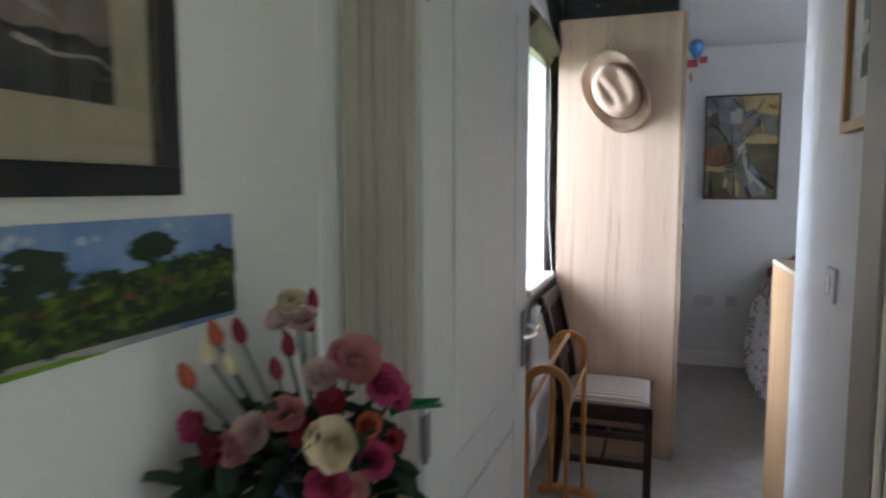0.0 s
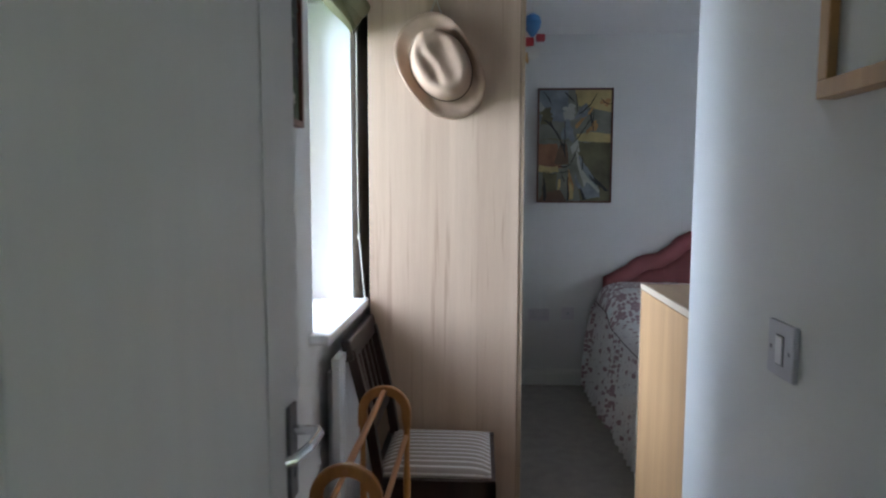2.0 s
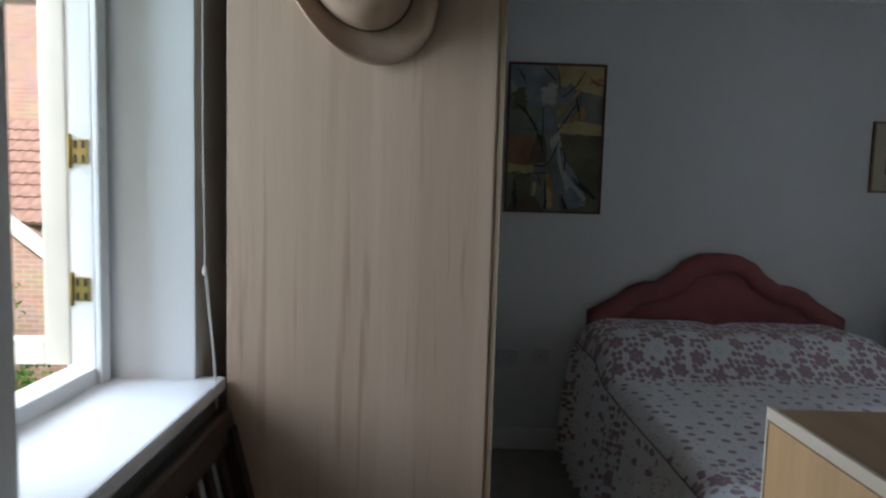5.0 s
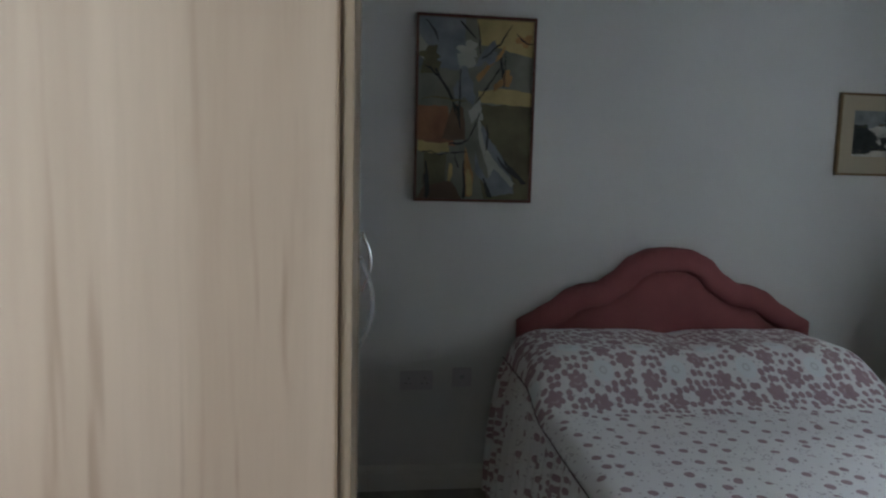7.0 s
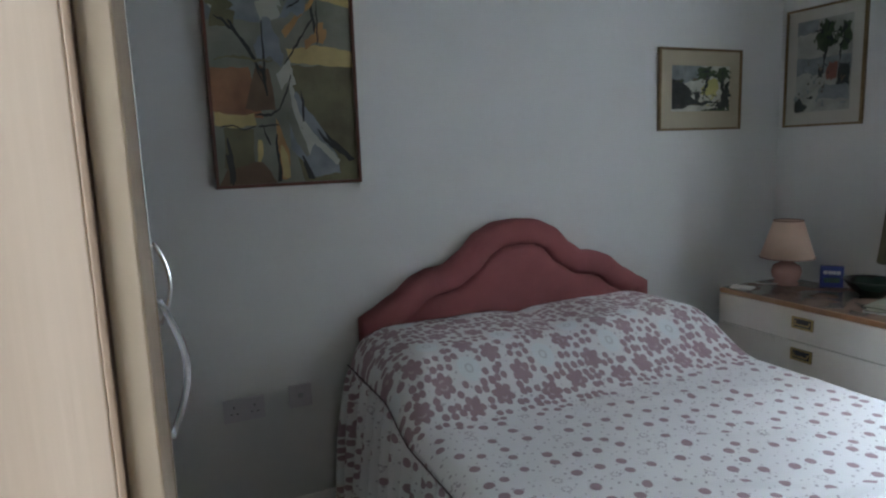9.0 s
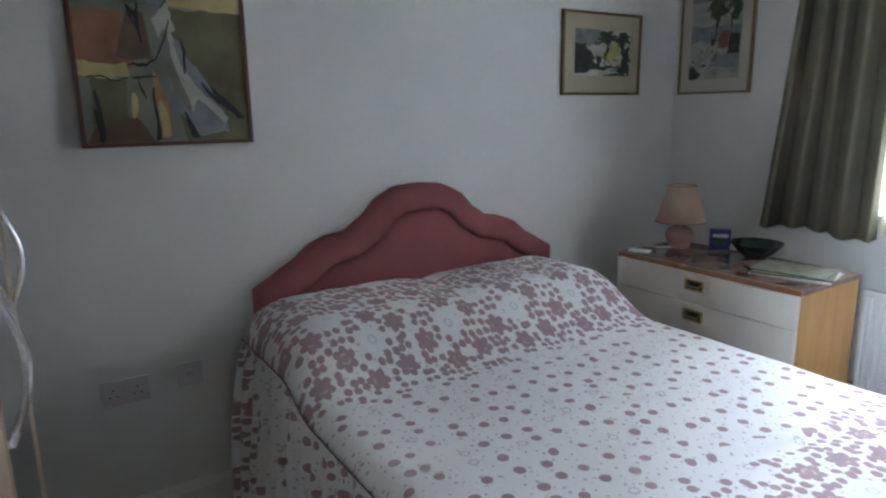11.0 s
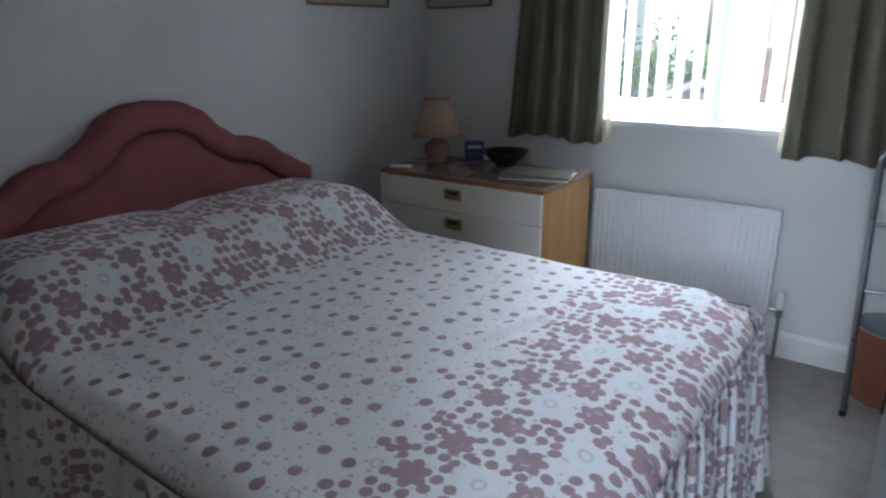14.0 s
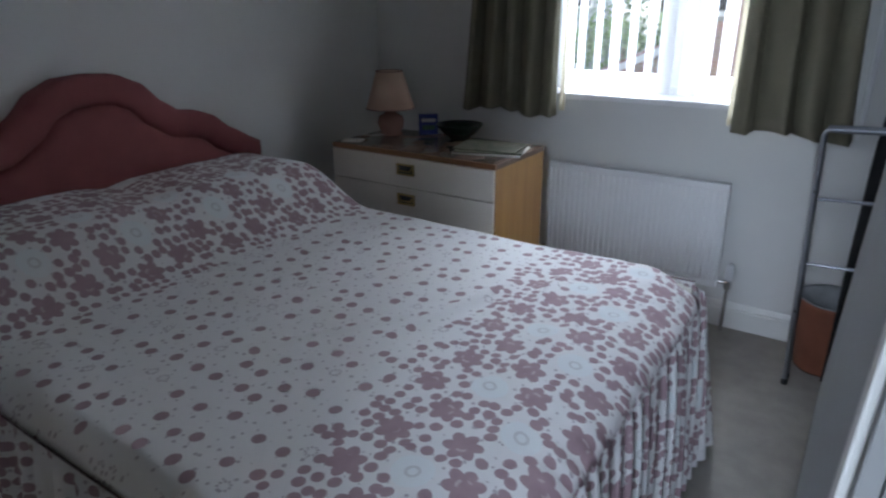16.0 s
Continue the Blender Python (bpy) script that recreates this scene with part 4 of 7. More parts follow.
    t.matrix_world = Matrix.Translation((1.262, WD_Y0 - 0.014, 1.875)) @ Matrix.Rotation(radians(90), 4, "X") @ Matrix.Rotation(radians(32), 4, "Z")
    return t


hat()


def hanging_toy():
    t = thing("hanging_ornament", "small blue and red balloon ornament hanging by the wardrobe", "ornament")
    t.matrix_world = Matrix.Translation((1.655, 4.3, 2.17)) @ Matrix.Diagonal((0.8, 0.8, 0.8, 1))
    part("balloon", lathe([(0.002, -0.075), (0.02, -0.06), (0.045, -0.02), (0.052, 0.015), (0.042, 0.045), (0.018, 0.06), (0.001, 0.063)], 20), material("toy_blue", (0.06, 0.24, 0.55), 0.4), t, "blue balloon")
    part("wing", block(-0.06, 0.01, -0.02, 0.02, -0.125, -0.075, 0.012), material("toy_red", (0.4, 0.02, 0.03), 0.5), t, "red body")
    part("tail", block(0.02, 0.075, -0.018, 0.018, -0.1, -0.055, 0.012), material("toy_red_dark", (0.33, 0.02, 0.03), 0.5), t)
    part("disc", lathe([(0.001, -0.004), (0.045, -0.003), (0.045, 0.003), (0.001, 0.004)], 20), PAPER, t, "pale paper disc").matrix_local = Matrix.Translation((0.0, 0, -0.16)) @ Matrix.Rotation(radians(80), 4, "X")
    part("tassel", tube([(-0.03, 0, -0.16), (-0.032, 0, -0.2), (-0.025, 0, -0.225)], 0.012, 8, radii=[0.006, 0.014, 0.004]), FRAMEWOOD, t)
    part("string", tube([(0, 0, 0.063), (0, 0, (CEILING - 2.17) / 0.8)], 0.001, 5), CORD, t)
    return t


hanging_toy()


# ---- chair and towel stand ----
def dining_chair():
    """A dark chair with a drop-in striped seat; it faces +x, its back against the radiator."""
    t = thing("dining_chair", "dark mahogany chair with a striped drop-in seat", "chair")
    x0, x1, y0, y1, zs = 1.03, 1.478, 3.27, 3.715, 0.43
    part("seat_rail", block(x0 + 0.02, x1, y0, y0 + 0.022, zs - 0.085, zs - 0.012, 0.003), MAHOG, t)
    part("seat_rail", block(x0 + 0.02, x1, y1 - 0.022, y1, zs - 0.085, zs - 0.012, 0.003), MAHOG, t)
    part("seat_rail", block(x1 - 0.022, x1, y0 + 0.022, y1 - 0.022, zs - 0.085, zs - 0.012, 0.003), MAHOG, t)
    part("seat_rail", block(x0 + 0.02, x0 + 0.042, y0 + 0.022, y1 - 0.022, zs - 0.085, zs - 0.012, 0.003), MAHOG, t)
    bm = bmesh.new()
    n = 14
    grid = [[bm.verts.new((x0 + 0.05 + (x1 - x0 - 0.066) * i / n, y0 + 0.016 + (y1 - y0 - 0.032) * j / n,
                           zs - 0.004 + 0.024 * (1 - (2 * i / n - 1) ** 6) * (1 - (2 * j / n - 1) ** 6))) for j in range(n + 1)] for i in range(n + 1)]
    for i in range(n):
        for j in range(n):
            bm.faces.new((grid[i][j], grid[i + 1][j], grid[i + 1][j + 1], grid[i][j + 1]))
    seat = part("seat_pad", bm, SEAT, t, "taupe and cream striped seat pad", smooth=True)
    so = seat.modifiers.new("thick", "SOLIDIFY")
    so.thickness = 0.02
    for y in (y0, y1 - 0.036):
        part("front_leg", block(x1 - 0.036, x1, y, y + 0.036, 0, zs - 0.01, 0.003), MAHOG, t)
        bmx = bmesh.new()
        pts = [(x0 - 0.005, 0.0), (x0 + 0.02, 0.2), (x0 + 0.03, zs), (x0 + 0.0, 0.62), (x0 - 0.06, 0.86)]
        prev = None
        for px, pz in pts:
            cur = [bmx.verts.new((px + dx, y + dy, pz)) for dx, dy in ((0, 0), (0.034, 0), (0.034, 0.034), (0, 0.034))]
            if prev:
                for k in range(4):
                    bmx.faces.new((prev[k], prev[(k + 1) % 4], cur[(k + 1) % 4], cur[k]))
            else:
                bmx.faces.new(list(reversed(cur)))
            prev = cur
        bmx.faces.new(prev)
        bmesh.ops.recalc_face_normals(bmx, faces=bmx.faces[:])
        part("back_leg", bmx, MAHOG, t)
    for z in (0.13, 0.26):
        part("stretcher", block(x0 + 0.05, x1 - 0.03, y0 + 0.006, y0 + 0.024, z, z + 0.03, 0.003), MAHOG, t)
        part("stretcher", block(x0 + 0.05, x1 - 0.03, y1 - 0.024, y1 - 0.006, z, z + 0.03, 0.003), MAHOG, t)
    part("stretcher", block((x0 + x1) / 2, (x0 + x1) / 2 + 0.02, y0 + 0.02, y1 - 0.02, 0.14, 0.165, 0.003), MAHOG, t)
    lean = Matrix.Translation((x0 + 0.03, 0, zs)) @ Matrix.Rotation(radians(-12.5), 4, "Y")
    o = part("top_rail", block(-0.004, 0.032, y0 - 0.015, y1 + 0.015, 0.4, 0.475, 0.012), MAHOG, t)
    o.matrix_local = lean
    o = part("lower_rail", block(0.0, 0.026, y0 + 0.03, y1 - 0.03, 0.12, 0.155, 0.004), MAHOG, t)
    o.matrix_local = lean
    for k in range(5):
        y = y0 + 0.07 + (y1 - y0 - 0.14) * k / 4
        o = part("splat", block(0.006, 0.02, y - 0.014, y + 0.014, 0.15, 0.405, 0.003), MAHOG, t)
        o.matrix_local = lean
    return t


dining_chair()


def towel_stand():
    """Two arched pine ends with three rails between them."""
    t = thing("towel_stand", "honey pine arched towel rail stand", "towel rail")
    ya, yb, xc, r = TS_Y0, TS_Y1, TS_X, 0.086
    top = TS_TOP
    for y in (ya, yb):
        arc_o = [(xc + r * math.cos(math.pi - math.pi * k / 18), top - r + r * math.sin(math.pi * k / 18)) for k in range(19)]
        arc_i = [(xc + (r - 0.03) * math.cos(math.pi * k / 18), top - r + (r - 0.03) * math.sin(math.pi * k / 18)) for k in range(19)]
        drop = 0.05
        outline = [(xc - r, top - r - drop)] + arc_o + [(xc + r, top - r - drop), (xc + r - 0.022, top - r - drop), (xc + r - 0.03, top - r - 0.02)] + arc_i + [(xc - r + 0.03, top - r - 0.02), (xc - r + 0.022, top - r - drop)]
        part("arch", extrude_outline(outline, y - 0.011, y + 0.011, 0.003), PINE, t)
        for s in (-1, 1):
            xx = xc + s * (r - 0.014)
            zz = [0.045, 0.1, 0.17, 0.26, 0.36, 0.44, 0.52, top - r - drop + 0.004]
            rr = [0.012, 0.009, 0.0125, 0.009, 0.011, 0.0125, 0.009, 0.011]
            part("spindle", tube([(xx, y, z) for z in zz if z < top - r - drop + 0.01], 0.01, 12, radii=rr[:len([z for z in zz if z < top - r - drop + 0.01])]), PINE, t)
        foot = [(xc - 0.13, 0.0), (xc - 0.13, 0.02), (xc - 0.11, 0.045), (xc + 0.11, 0.045), (xc + 0.13, 0.02), (xc + 0.13, 0.0), (xc + 0.1, 0.0), (xc + 0.08, 0.012), (xc - 0.08, 0.012), (xc - 0.1, 0.0)]
        part("foot", extrude_outline(foot, y - 0.016, y + 0.016, 0.003), PINE, t)
        part("peg", lathe([(0.0001, -0.013), (0.008, -0.012), (0.009, 0.0), (0.0001, 0.002)], 12), PINEX, t).matrix_local = Matrix.Translation((xc, y - 0.011 if y == ya else y + 0.011, top - 0.018)) @ Matrix.Rotation(radians(-90 if y == ya else 90), 4, "X") @ Matrix.Translation((0, 0, 0.01))
    part("top_rail", tube([(xc, ya, top - 0.018), (xc, yb, top - 0.018)], 0.0095, 12), PINEX, t)
    for s in (-1, 1):
        part("side_rail", tube([(xc + s * (r - 0.016), ya, top - r - 0.08), (xc + s * (r - 0.016), yb, top - r - 0.08)], 0.0085, 12), PINEX, t)
    part("low_rail", tube([(xc, ya, 0.03), (xc, yb, 0.03)], 0.009, 12), PINEX, t)
    return t


TS_X, TS_Y0, TS_Y1, TS_TOP = 1.113, 2.61, 3.2, 0.765
towel_stand()


# ---- switch, sockets ----
SWITCHP = material("switch_plastic", (0.56, 0.56, 0.6), 0.3, vary=0.03, scale=10)


def switch_plate():
    t = thing("light_switch", "white plastic single light switch on the wall", "switch")
    t.matrix_world = Matrix.Translation((XP, 2.2, 1.15)) @ Matrix.Rotation(radians(-90), 4, "Z")
    part("plate", block(-0.043, 0.043, -0.0095, -0.0003, -0.043, 0.043, 0.003), SWITCHP, t)
    part("rocker", block(-0.011, 0.011, -0.0125, -0.0096, -0.022, 0.022, 0.0012), PLASTIC, t)
    part("shadow_gap", block(-0.0125, 0.0125, -0.0102, -0.0096, -0.0235, 0.0235), DARK, t)
    for x in (-0.03, 0.03):
        part("screw", tube([(x, -0.0096, 0), (x, -0.0106, 0)], 0.0032, 10), STEEL, t)
    return t


switch_plate()


SOCKETP = material("aged_plastic", (0.6, 0.57, 0.6), 0.35, vary=0.03, scale=10)


def socket(x, z, double, label):
    t = thing("wall_socket", label, "socket")
    t.matrix_world = Matrix.Translation((x, YN, z))
    w = 0.073 if double else 0.043
    part("plate", block(-w, w, -0.0095, -0.0003, -0.043, 0.043, 0.003), SOCKETP, t)
    for c in ((-0.036, 0.036) if double else ()):
        for dx, dz, a, b in ((0, 0.012, 0.002, 0.004), (-0.011, -0.012, 0.0032, 0.002), (0.011, -0.012, 0.0032, 0.002)):
            part("pin_hole", block(c + dx - a, c + dx + a, -0.0105, -0.0096, dz - b, dz + b), DARK, t)
        part("rocker", block(c - 0.006, c + 0.006, -0.0125, -0.0096, 0.022, 0.036, 0.001), SOCKETP, t)
    if not double:
        part("outlet", block(-0.01, 0.01, -0.0105, -0.0096, -0.008, 0.01), GREYIN, t)
    return t


socket(1.835, 0.508, True, "white double wall socket on the bedroom wall")
socket(2.04, 0.52, False, "white blank aerial socket beside the double socket")
socket(3.775, 0.52, True, "white double socket between the bed and the chest")


# ---- tall chest by the passage end ----
def tall_chest():
    t = thing("tall_chest", "beech laminate chest with a brown top and papers", "chest of drawers")
    x0, x1, y0, y1, z = XP + 0.015, XP + 0.50, YS + 0.02, YS + 0.49, 1.114
    part("side", block(x0, x0 + 0.018, y0, y1, 0, z - 0.02, 0.001), BEECH, t, "beech laminate side")
    part("side", block(x1 - 0.018, x1, y0, y1, 0, z - 0.02, 0.001), BEECH, t)
    part("back", block(x0 + 0.0185, x1 - 0.0185, y0 + 0.002, y0 + 0.008, 0.05, z - 0.021), BEECH, t)
    part("top", block(x0 + 0.005, x1 + 0.002, y0, y1 - 0.005, z - 0.0195, z, 0.001), BEECHTOP, t, "brown wood top")
    part("edge_strip", block(x0 - 0.003, x0 + 0.0045, y0, y1 - 0.001, z - 0.016, z + 0.001, 0.001), EDGEB, t, "pale edge strip")
    part("edge_strip", block(x0 - 0.002, x0 + 0.012, y1 + 0.0004, y1 + 0.005, 0, z + 0.001, 0.001), EDGEB, t)
    for k in range(5):
        z0 = 0.07 + k * 0.2
        d = part("drawer_front", block(x0 + 0.013, x1 - 0.002, y1 + 0.0005, y1 + 0.018, z0, z0 + 0.196, 0.002), BEECH, t)
        part("knob", lathe([(0.004, 0), (0.005, 0.012), (0.012, 0.018), (0.012, 0.024), (0.001, 0.027)], 14), STEEL, d).matrix_local = Matrix.Translation(((x0 + x1) / 2, y1 + 0.018, z0 + 0.1)) @ Matrix.Rotation(radians(-90), 4, "X")
    return t


tall_chest()
for i, (dx, dy, a, w, d, mt, lab) in enumerate(((0.26, 0.25, 12, 0.21, 0.297, MAGAZINE, "printed leaflet lying on the chest top"), (0.3, 0.32, -14, 0.15, 0.21, PAPER, "white paper sheet lying on the chest top"))):
    o = part("leaflet", block(-w / 2, w / 2, -d / 2, d / 2, 0, 0.003, 0.0008), mt)
    tagged(o, lab, "paper")
    o.matrix_world = Matrix.Translation((XP + dx, YS + dy, 1.1145 + i * 0.0035)) @ Matrix.Rotation(radians(a), 4, "Z")


# ---- fitted closet along the south wall ----
def closet():
    t = thing("fitted_closet", "white fitted closet with plain flat doors", "closet")
    x0, x1, y1, zt = 2.44, 4.195, 3.435, 2.3
    lean = Matrix(((1, 0, 0, 0), (0, 1, -0.04, 0), (0, 0, 1, 0), (0, 0, 0, 1)))      # fronts lean back a little
    # carcass and doors carry their shade in the grey; the trim keeps its white
    part("carcass", block(x0, x1, YS + 0.018 + 0.1, y1 - 0.022, 0, zt, 0.001, lean), CLOSETSHADE, t)
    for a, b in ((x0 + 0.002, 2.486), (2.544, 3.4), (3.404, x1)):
        d = part("door", block(a, b, y1 - 0.02, y1, 0.01, zt - 0.004, 0.0015, lean), CLOSETSHADE, t)
    part("knob", lathe([(0.006, 0), (0.005, 0.008), (0.012, 0.016), (0.013, 0.022), (0.008, 0.027), (0.0001, 0.028)], 16), UPVC, d, "white knob", smooth=True).matrix_local = Matrix.Translation((4.12, 3.391, 1.09)) @ Matrix.Rotation(radians(-90), 4, "X")
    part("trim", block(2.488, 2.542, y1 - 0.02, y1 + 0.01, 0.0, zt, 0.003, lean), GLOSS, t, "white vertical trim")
    return t


closet()


def clothes_airer():
    """A folded steel airer standing on end beside the closet."""
    t = thing("clothes_airer", "folded grey steel clothes airer standing by the wall", "airer")
    y0, y1, zt = 3.568, 3.17, 0.945
    for x in (4.215, 4.262):
        o = part("frame_tube", tube([(x, y0, 0.0), (x, y0, zt - 0.02), (x, y0 - 0.012, zt), (x, y0 - 0.2, zt)], 0.0095, 10), STEEL, t)
    for z in (0.715, 0.482):
        part("rung", tube([(4.215, y0, z), (4.215, y0 - 0.2, z)], 0.006, 8), STEEL, t)
    for x in (4.215, 4.262):
        part("frame_tube", tube([(x, y0 - 0.2, 0.0), (x, y0 - 0.2, zt)], 0.0095, 10), STEEL, t)
    for z in (0.74, 0.3):
        part("pivot", tube([(4.205, y0, z), (4.272, y0, z)], 0.006, 8), DARKSTEEL, t)
    for x in (4.215, 4.262):
        for y in (y0, y0 - 0.2):
            part("end_cap", lathe([(0.011, 0), (0.012, 0.01), (0.011, 0.022)], 10), DARK, t).matrix_local = Matrix.Translation((x, y, 0.0))
    return t


clothes_airer().matrix_world = Matrix.Translation((0, 3.548, 0)) @ Matrix.Rotation(radians(-2.2), 4, "X") @ Matrix.Translation((0, -3.568, 0))      # leans a little


def hanging_cloth(name, label, category, x0, x1, y0, y1, z0, z1, top_narrow, seed):
    """A soft black bag of cloth, creased and closed all round."""
    t = thing(name, label, category)
    bm = bmesh.new()
    rows = []
    n, m = 28, 18
    for j in range(m + 1):
        v = j / m
        k = 1 - top_narrow * max(0.0, (v - 0.7) / 0.3) ** 2
        ring = []
        for i in range(n):
            a = 2 * math.pi * i / n
            c, s = math.cos(a), math.sin(a)
            cr = 1 + 0.16 * noise.noise((c * 1.6, s * 1.6, v * 2.2 + seed)) + 0.05 * math.sin(5 * a + 4 * v)
            ring.append(bm.verts.new(((x0 + x1) / 2 + (x1 - x0) / 2 * c * cr, y0 + (y1 - y0) * (0.5 + 0.5 * s * cr) * k, z0 + (z1 - z0) * v + (0.015 * math.sin(3 * a + seed) if j == 0 else 0))))
        rows.append(ring)
    for a, b in zip(rows, rows[1:]):
        for i in range(n):
            bm.faces.new((a[i], a[(i + 1) % n], b[(i + 1) % n], b[i]))
    bm.faces.new(list(reversed(rows[0])))
    bm.faces.new(rows[-1])
    bmesh.ops.recalc_face_normals(bm, faces=bm.faces[:])
    part("cloth", bm, BLACKCLOTH, t, smooth=True)
    part("loop", tube([((x0 + x1) / 2, y0 + 0.02, z1 - 0.01), ((x0 + x1) / 2, y0 + 0.015, z1 + 0.05), ((x0 + x1) / 2, y0, z1 + 0.06)], 0.004, 8), BLACKCLOTH, t)
    return t


hanging_cloth("garment_bag", "long black garment bag standing by the closet end", "bag", 4.285, 4.335, 3.385, 3.437, 0.004, 1.13, 0.5, 1.0)
hanging_cloth("coat", "black coat bundled high up at the closet end", "coat", 4.18, 4.3, 3.335, 3.472, 1.285, 2.1, 0.2, 6.0)


def waste_bin():
    t = thing("waste_bin", "terracotta waste bin standing in the corner", "bin")
    t.matrix_world = Matrix.Translation((4.43, 3.45, 0.0))
    part("body", lathe([(0.0001, 0.004), (0.088, 0.004), (0.092, 0.0), (0.096, 0.01), (0.118, 0.27), (0.12, 0.285), (0.116, 0.287), (0.112, 0.27), (0.09, 0.012), (0.0001, 0.011)], 36), TERRA, t, smooth=True)
    part("liner", lathe([(0.113, 0.278), (0.123, 0.29), (0.122, 0.296), (0.112, 0.29), (0.1, 0.2), (0.085, 0.06), (0.0001, 0.05)], 30, caps=False), GREYIN, t, "grey bin liner", smooth=True)
    return t


waste_bin()


# ---- bed ----
BX0, BX1, BY0, BY1, BZ = 2.215, 3.652, 3.755, 5.70, 0.602


def headboard_height(u):
    """Scalloped top edge, u from 0 to 1 across."""
    u = min(u, 1 - u) * 2
    pts = ((0.0, 0.785), (0.05, 0.805), (0.2, 0.862), (0.33, 0.928), (0.42, 0.95), (0.52, 0.957), (0.62, 1.0), (0.74, 1.078), (0.86, 1.113), (1.0, 1.12))
    for (a, za), (b, zb) in zip(pts, pts[1:]):
        if u <= b:
            k = (u - a) / (b - a)
            k = k * k * (3 - 2 * k) * 0.4 + k * 0.6
            return za + (zb - za) * k
    return pts[-1][1]


HB_X0, HB_X1, HB_ROLL = 2.28, 3.665, 0.105


def headboard_line(inset, n=72):
    """The scalloped outline drawn in by an even distance, from the foot of one side over the top to the other."""
    top = [Vector((HB_X0 + (HB_X1 - HB_X0) * i / n, 0, headboard_height(i / n))) for i in range(n + 1)]
    pts = [Vector((HB_X0, 0, 0.42 + (top[0].z - 0.42) * k / 10)) for k in range(10)] + top + [Vector((HB_X1, 0, top[-1].z - (top[-1].z - 0.42) * k / 10)) for k in range(1, 11)]
    out = []
    for i, p in enumerate(pts):
        a, b = pts[max(0, i - 4)], pts[min(len(pts) - 1, i + 4)]
        d = (b - a).normalized()
        q = p + inset * Vector((d.z, 0, -d.x))
        out.append((q.x, q.z))
    return out


def headboard_roll():
    """The fat padded roll that follows the edge of the board."""
    bm = bmesh.new()
    rows = []
    steps = 14
    for k in range(steps + 1):
        u = k / steps
        a = math.pi * u
        puff = 0.052 * math.sin(a) ** 0.6
        rows.append([bm.verts.new((x, YN - 0.04 - puff, z)) for x, z in headboard_line(HB_ROLL * (0.5 - 0.5 * math.cos(a)))])
    for r0, r1 in zip(rows, rows[1:]):
        for i in range(len(r0) - 1):
            bm.faces.new((r0[i], r0[i + 1], r1[i + 1], r1[i]))
    back = [bm.verts.new((v.co.x, YN - 0.004, v.co.z)) for v in rows[0]]
    for i in range(len(back) - 1):
        bm.faces.new((rows[0][i], rows[0][i + 1], back[i + 1], back[i]))
    bmesh.ops.recalc_face_normals(bm, faces=bm.faces[:])
    return bm


def headboard_panel():
    """The flatter padded field inside the roll, sunk at its edge into the groove."""
    bm = bmesh.new()
    rows = []
    for k, (f, puff) in enumerate(((0.0, 0.0), (0.004, 0.012), (0.012, 0.022), (0.03, 0.031), (0.07, 0.035))):
        rows.append([bm.verts.new((x, YN - 0.04 - puff, z)) for x, z in headboard_line(HB_ROLL - 0.003 + f)])
    for r0, r1 in zip(rows, rows[1:]):
        for i in range(len(r0) - 1):
            bm.faces.new((r0[i], r0[i + 1], r1[i + 1], r1[i]))
    low = [bm.verts.new((v.co.x, v.co.y, 0.42)) for v in rows[-1]]
    for i in range(12, len(low) - 13):
        bm.faces.new((rows[-1][i], rows[-1][i + 1], low[i + 1], low[i]))
    bmesh.ops.recalc_face_normals(bm, faces=bm.faces[:])
    return bm


def bed():
    t = thing("double_bed", "double divan bed with a rose velour headboard", "bed")
    hb = part("headboard", block(HB_X0 + 0.02, HB_X1 - 0.02, YN - 0.04, YN - 0.005, 0.42, 0.76, 0.004), VELVET, t, "rose pink padded velour headboard", smooth=False)
    part("padded_roll", headboard_roll(), VELVET, hb, smooth=True)
    part("centre_panel", headboard_panel(), VELVET, hb, smooth=True)
    part("divan_base", block(BX0 + 0.04, BX1 - 0.04, BY0 + 0.05, YN - 0.08, 0.05, 0.3, 0.02), DIVAN, t)
    part("mattress", block(BX0 + 0.025, BX1 - 0.025, BY0 + 0.03, YN - 0.08, 0.3, BZ - 0.03, 0.05), DIVAN, t)
    for x in (BX0 + 0.12, BX1 - 0.12):
        for y in (BY0 + 0.12, BY1 - 0.12):
            part("castor", lathe([(0.02, 0), (0.025, 0.01), (0.025, 0.04), (0.01, 0.05)], 12), DARK, t).matrix_local = Matrix.Translation((x, y, 0))
    return t


bed()


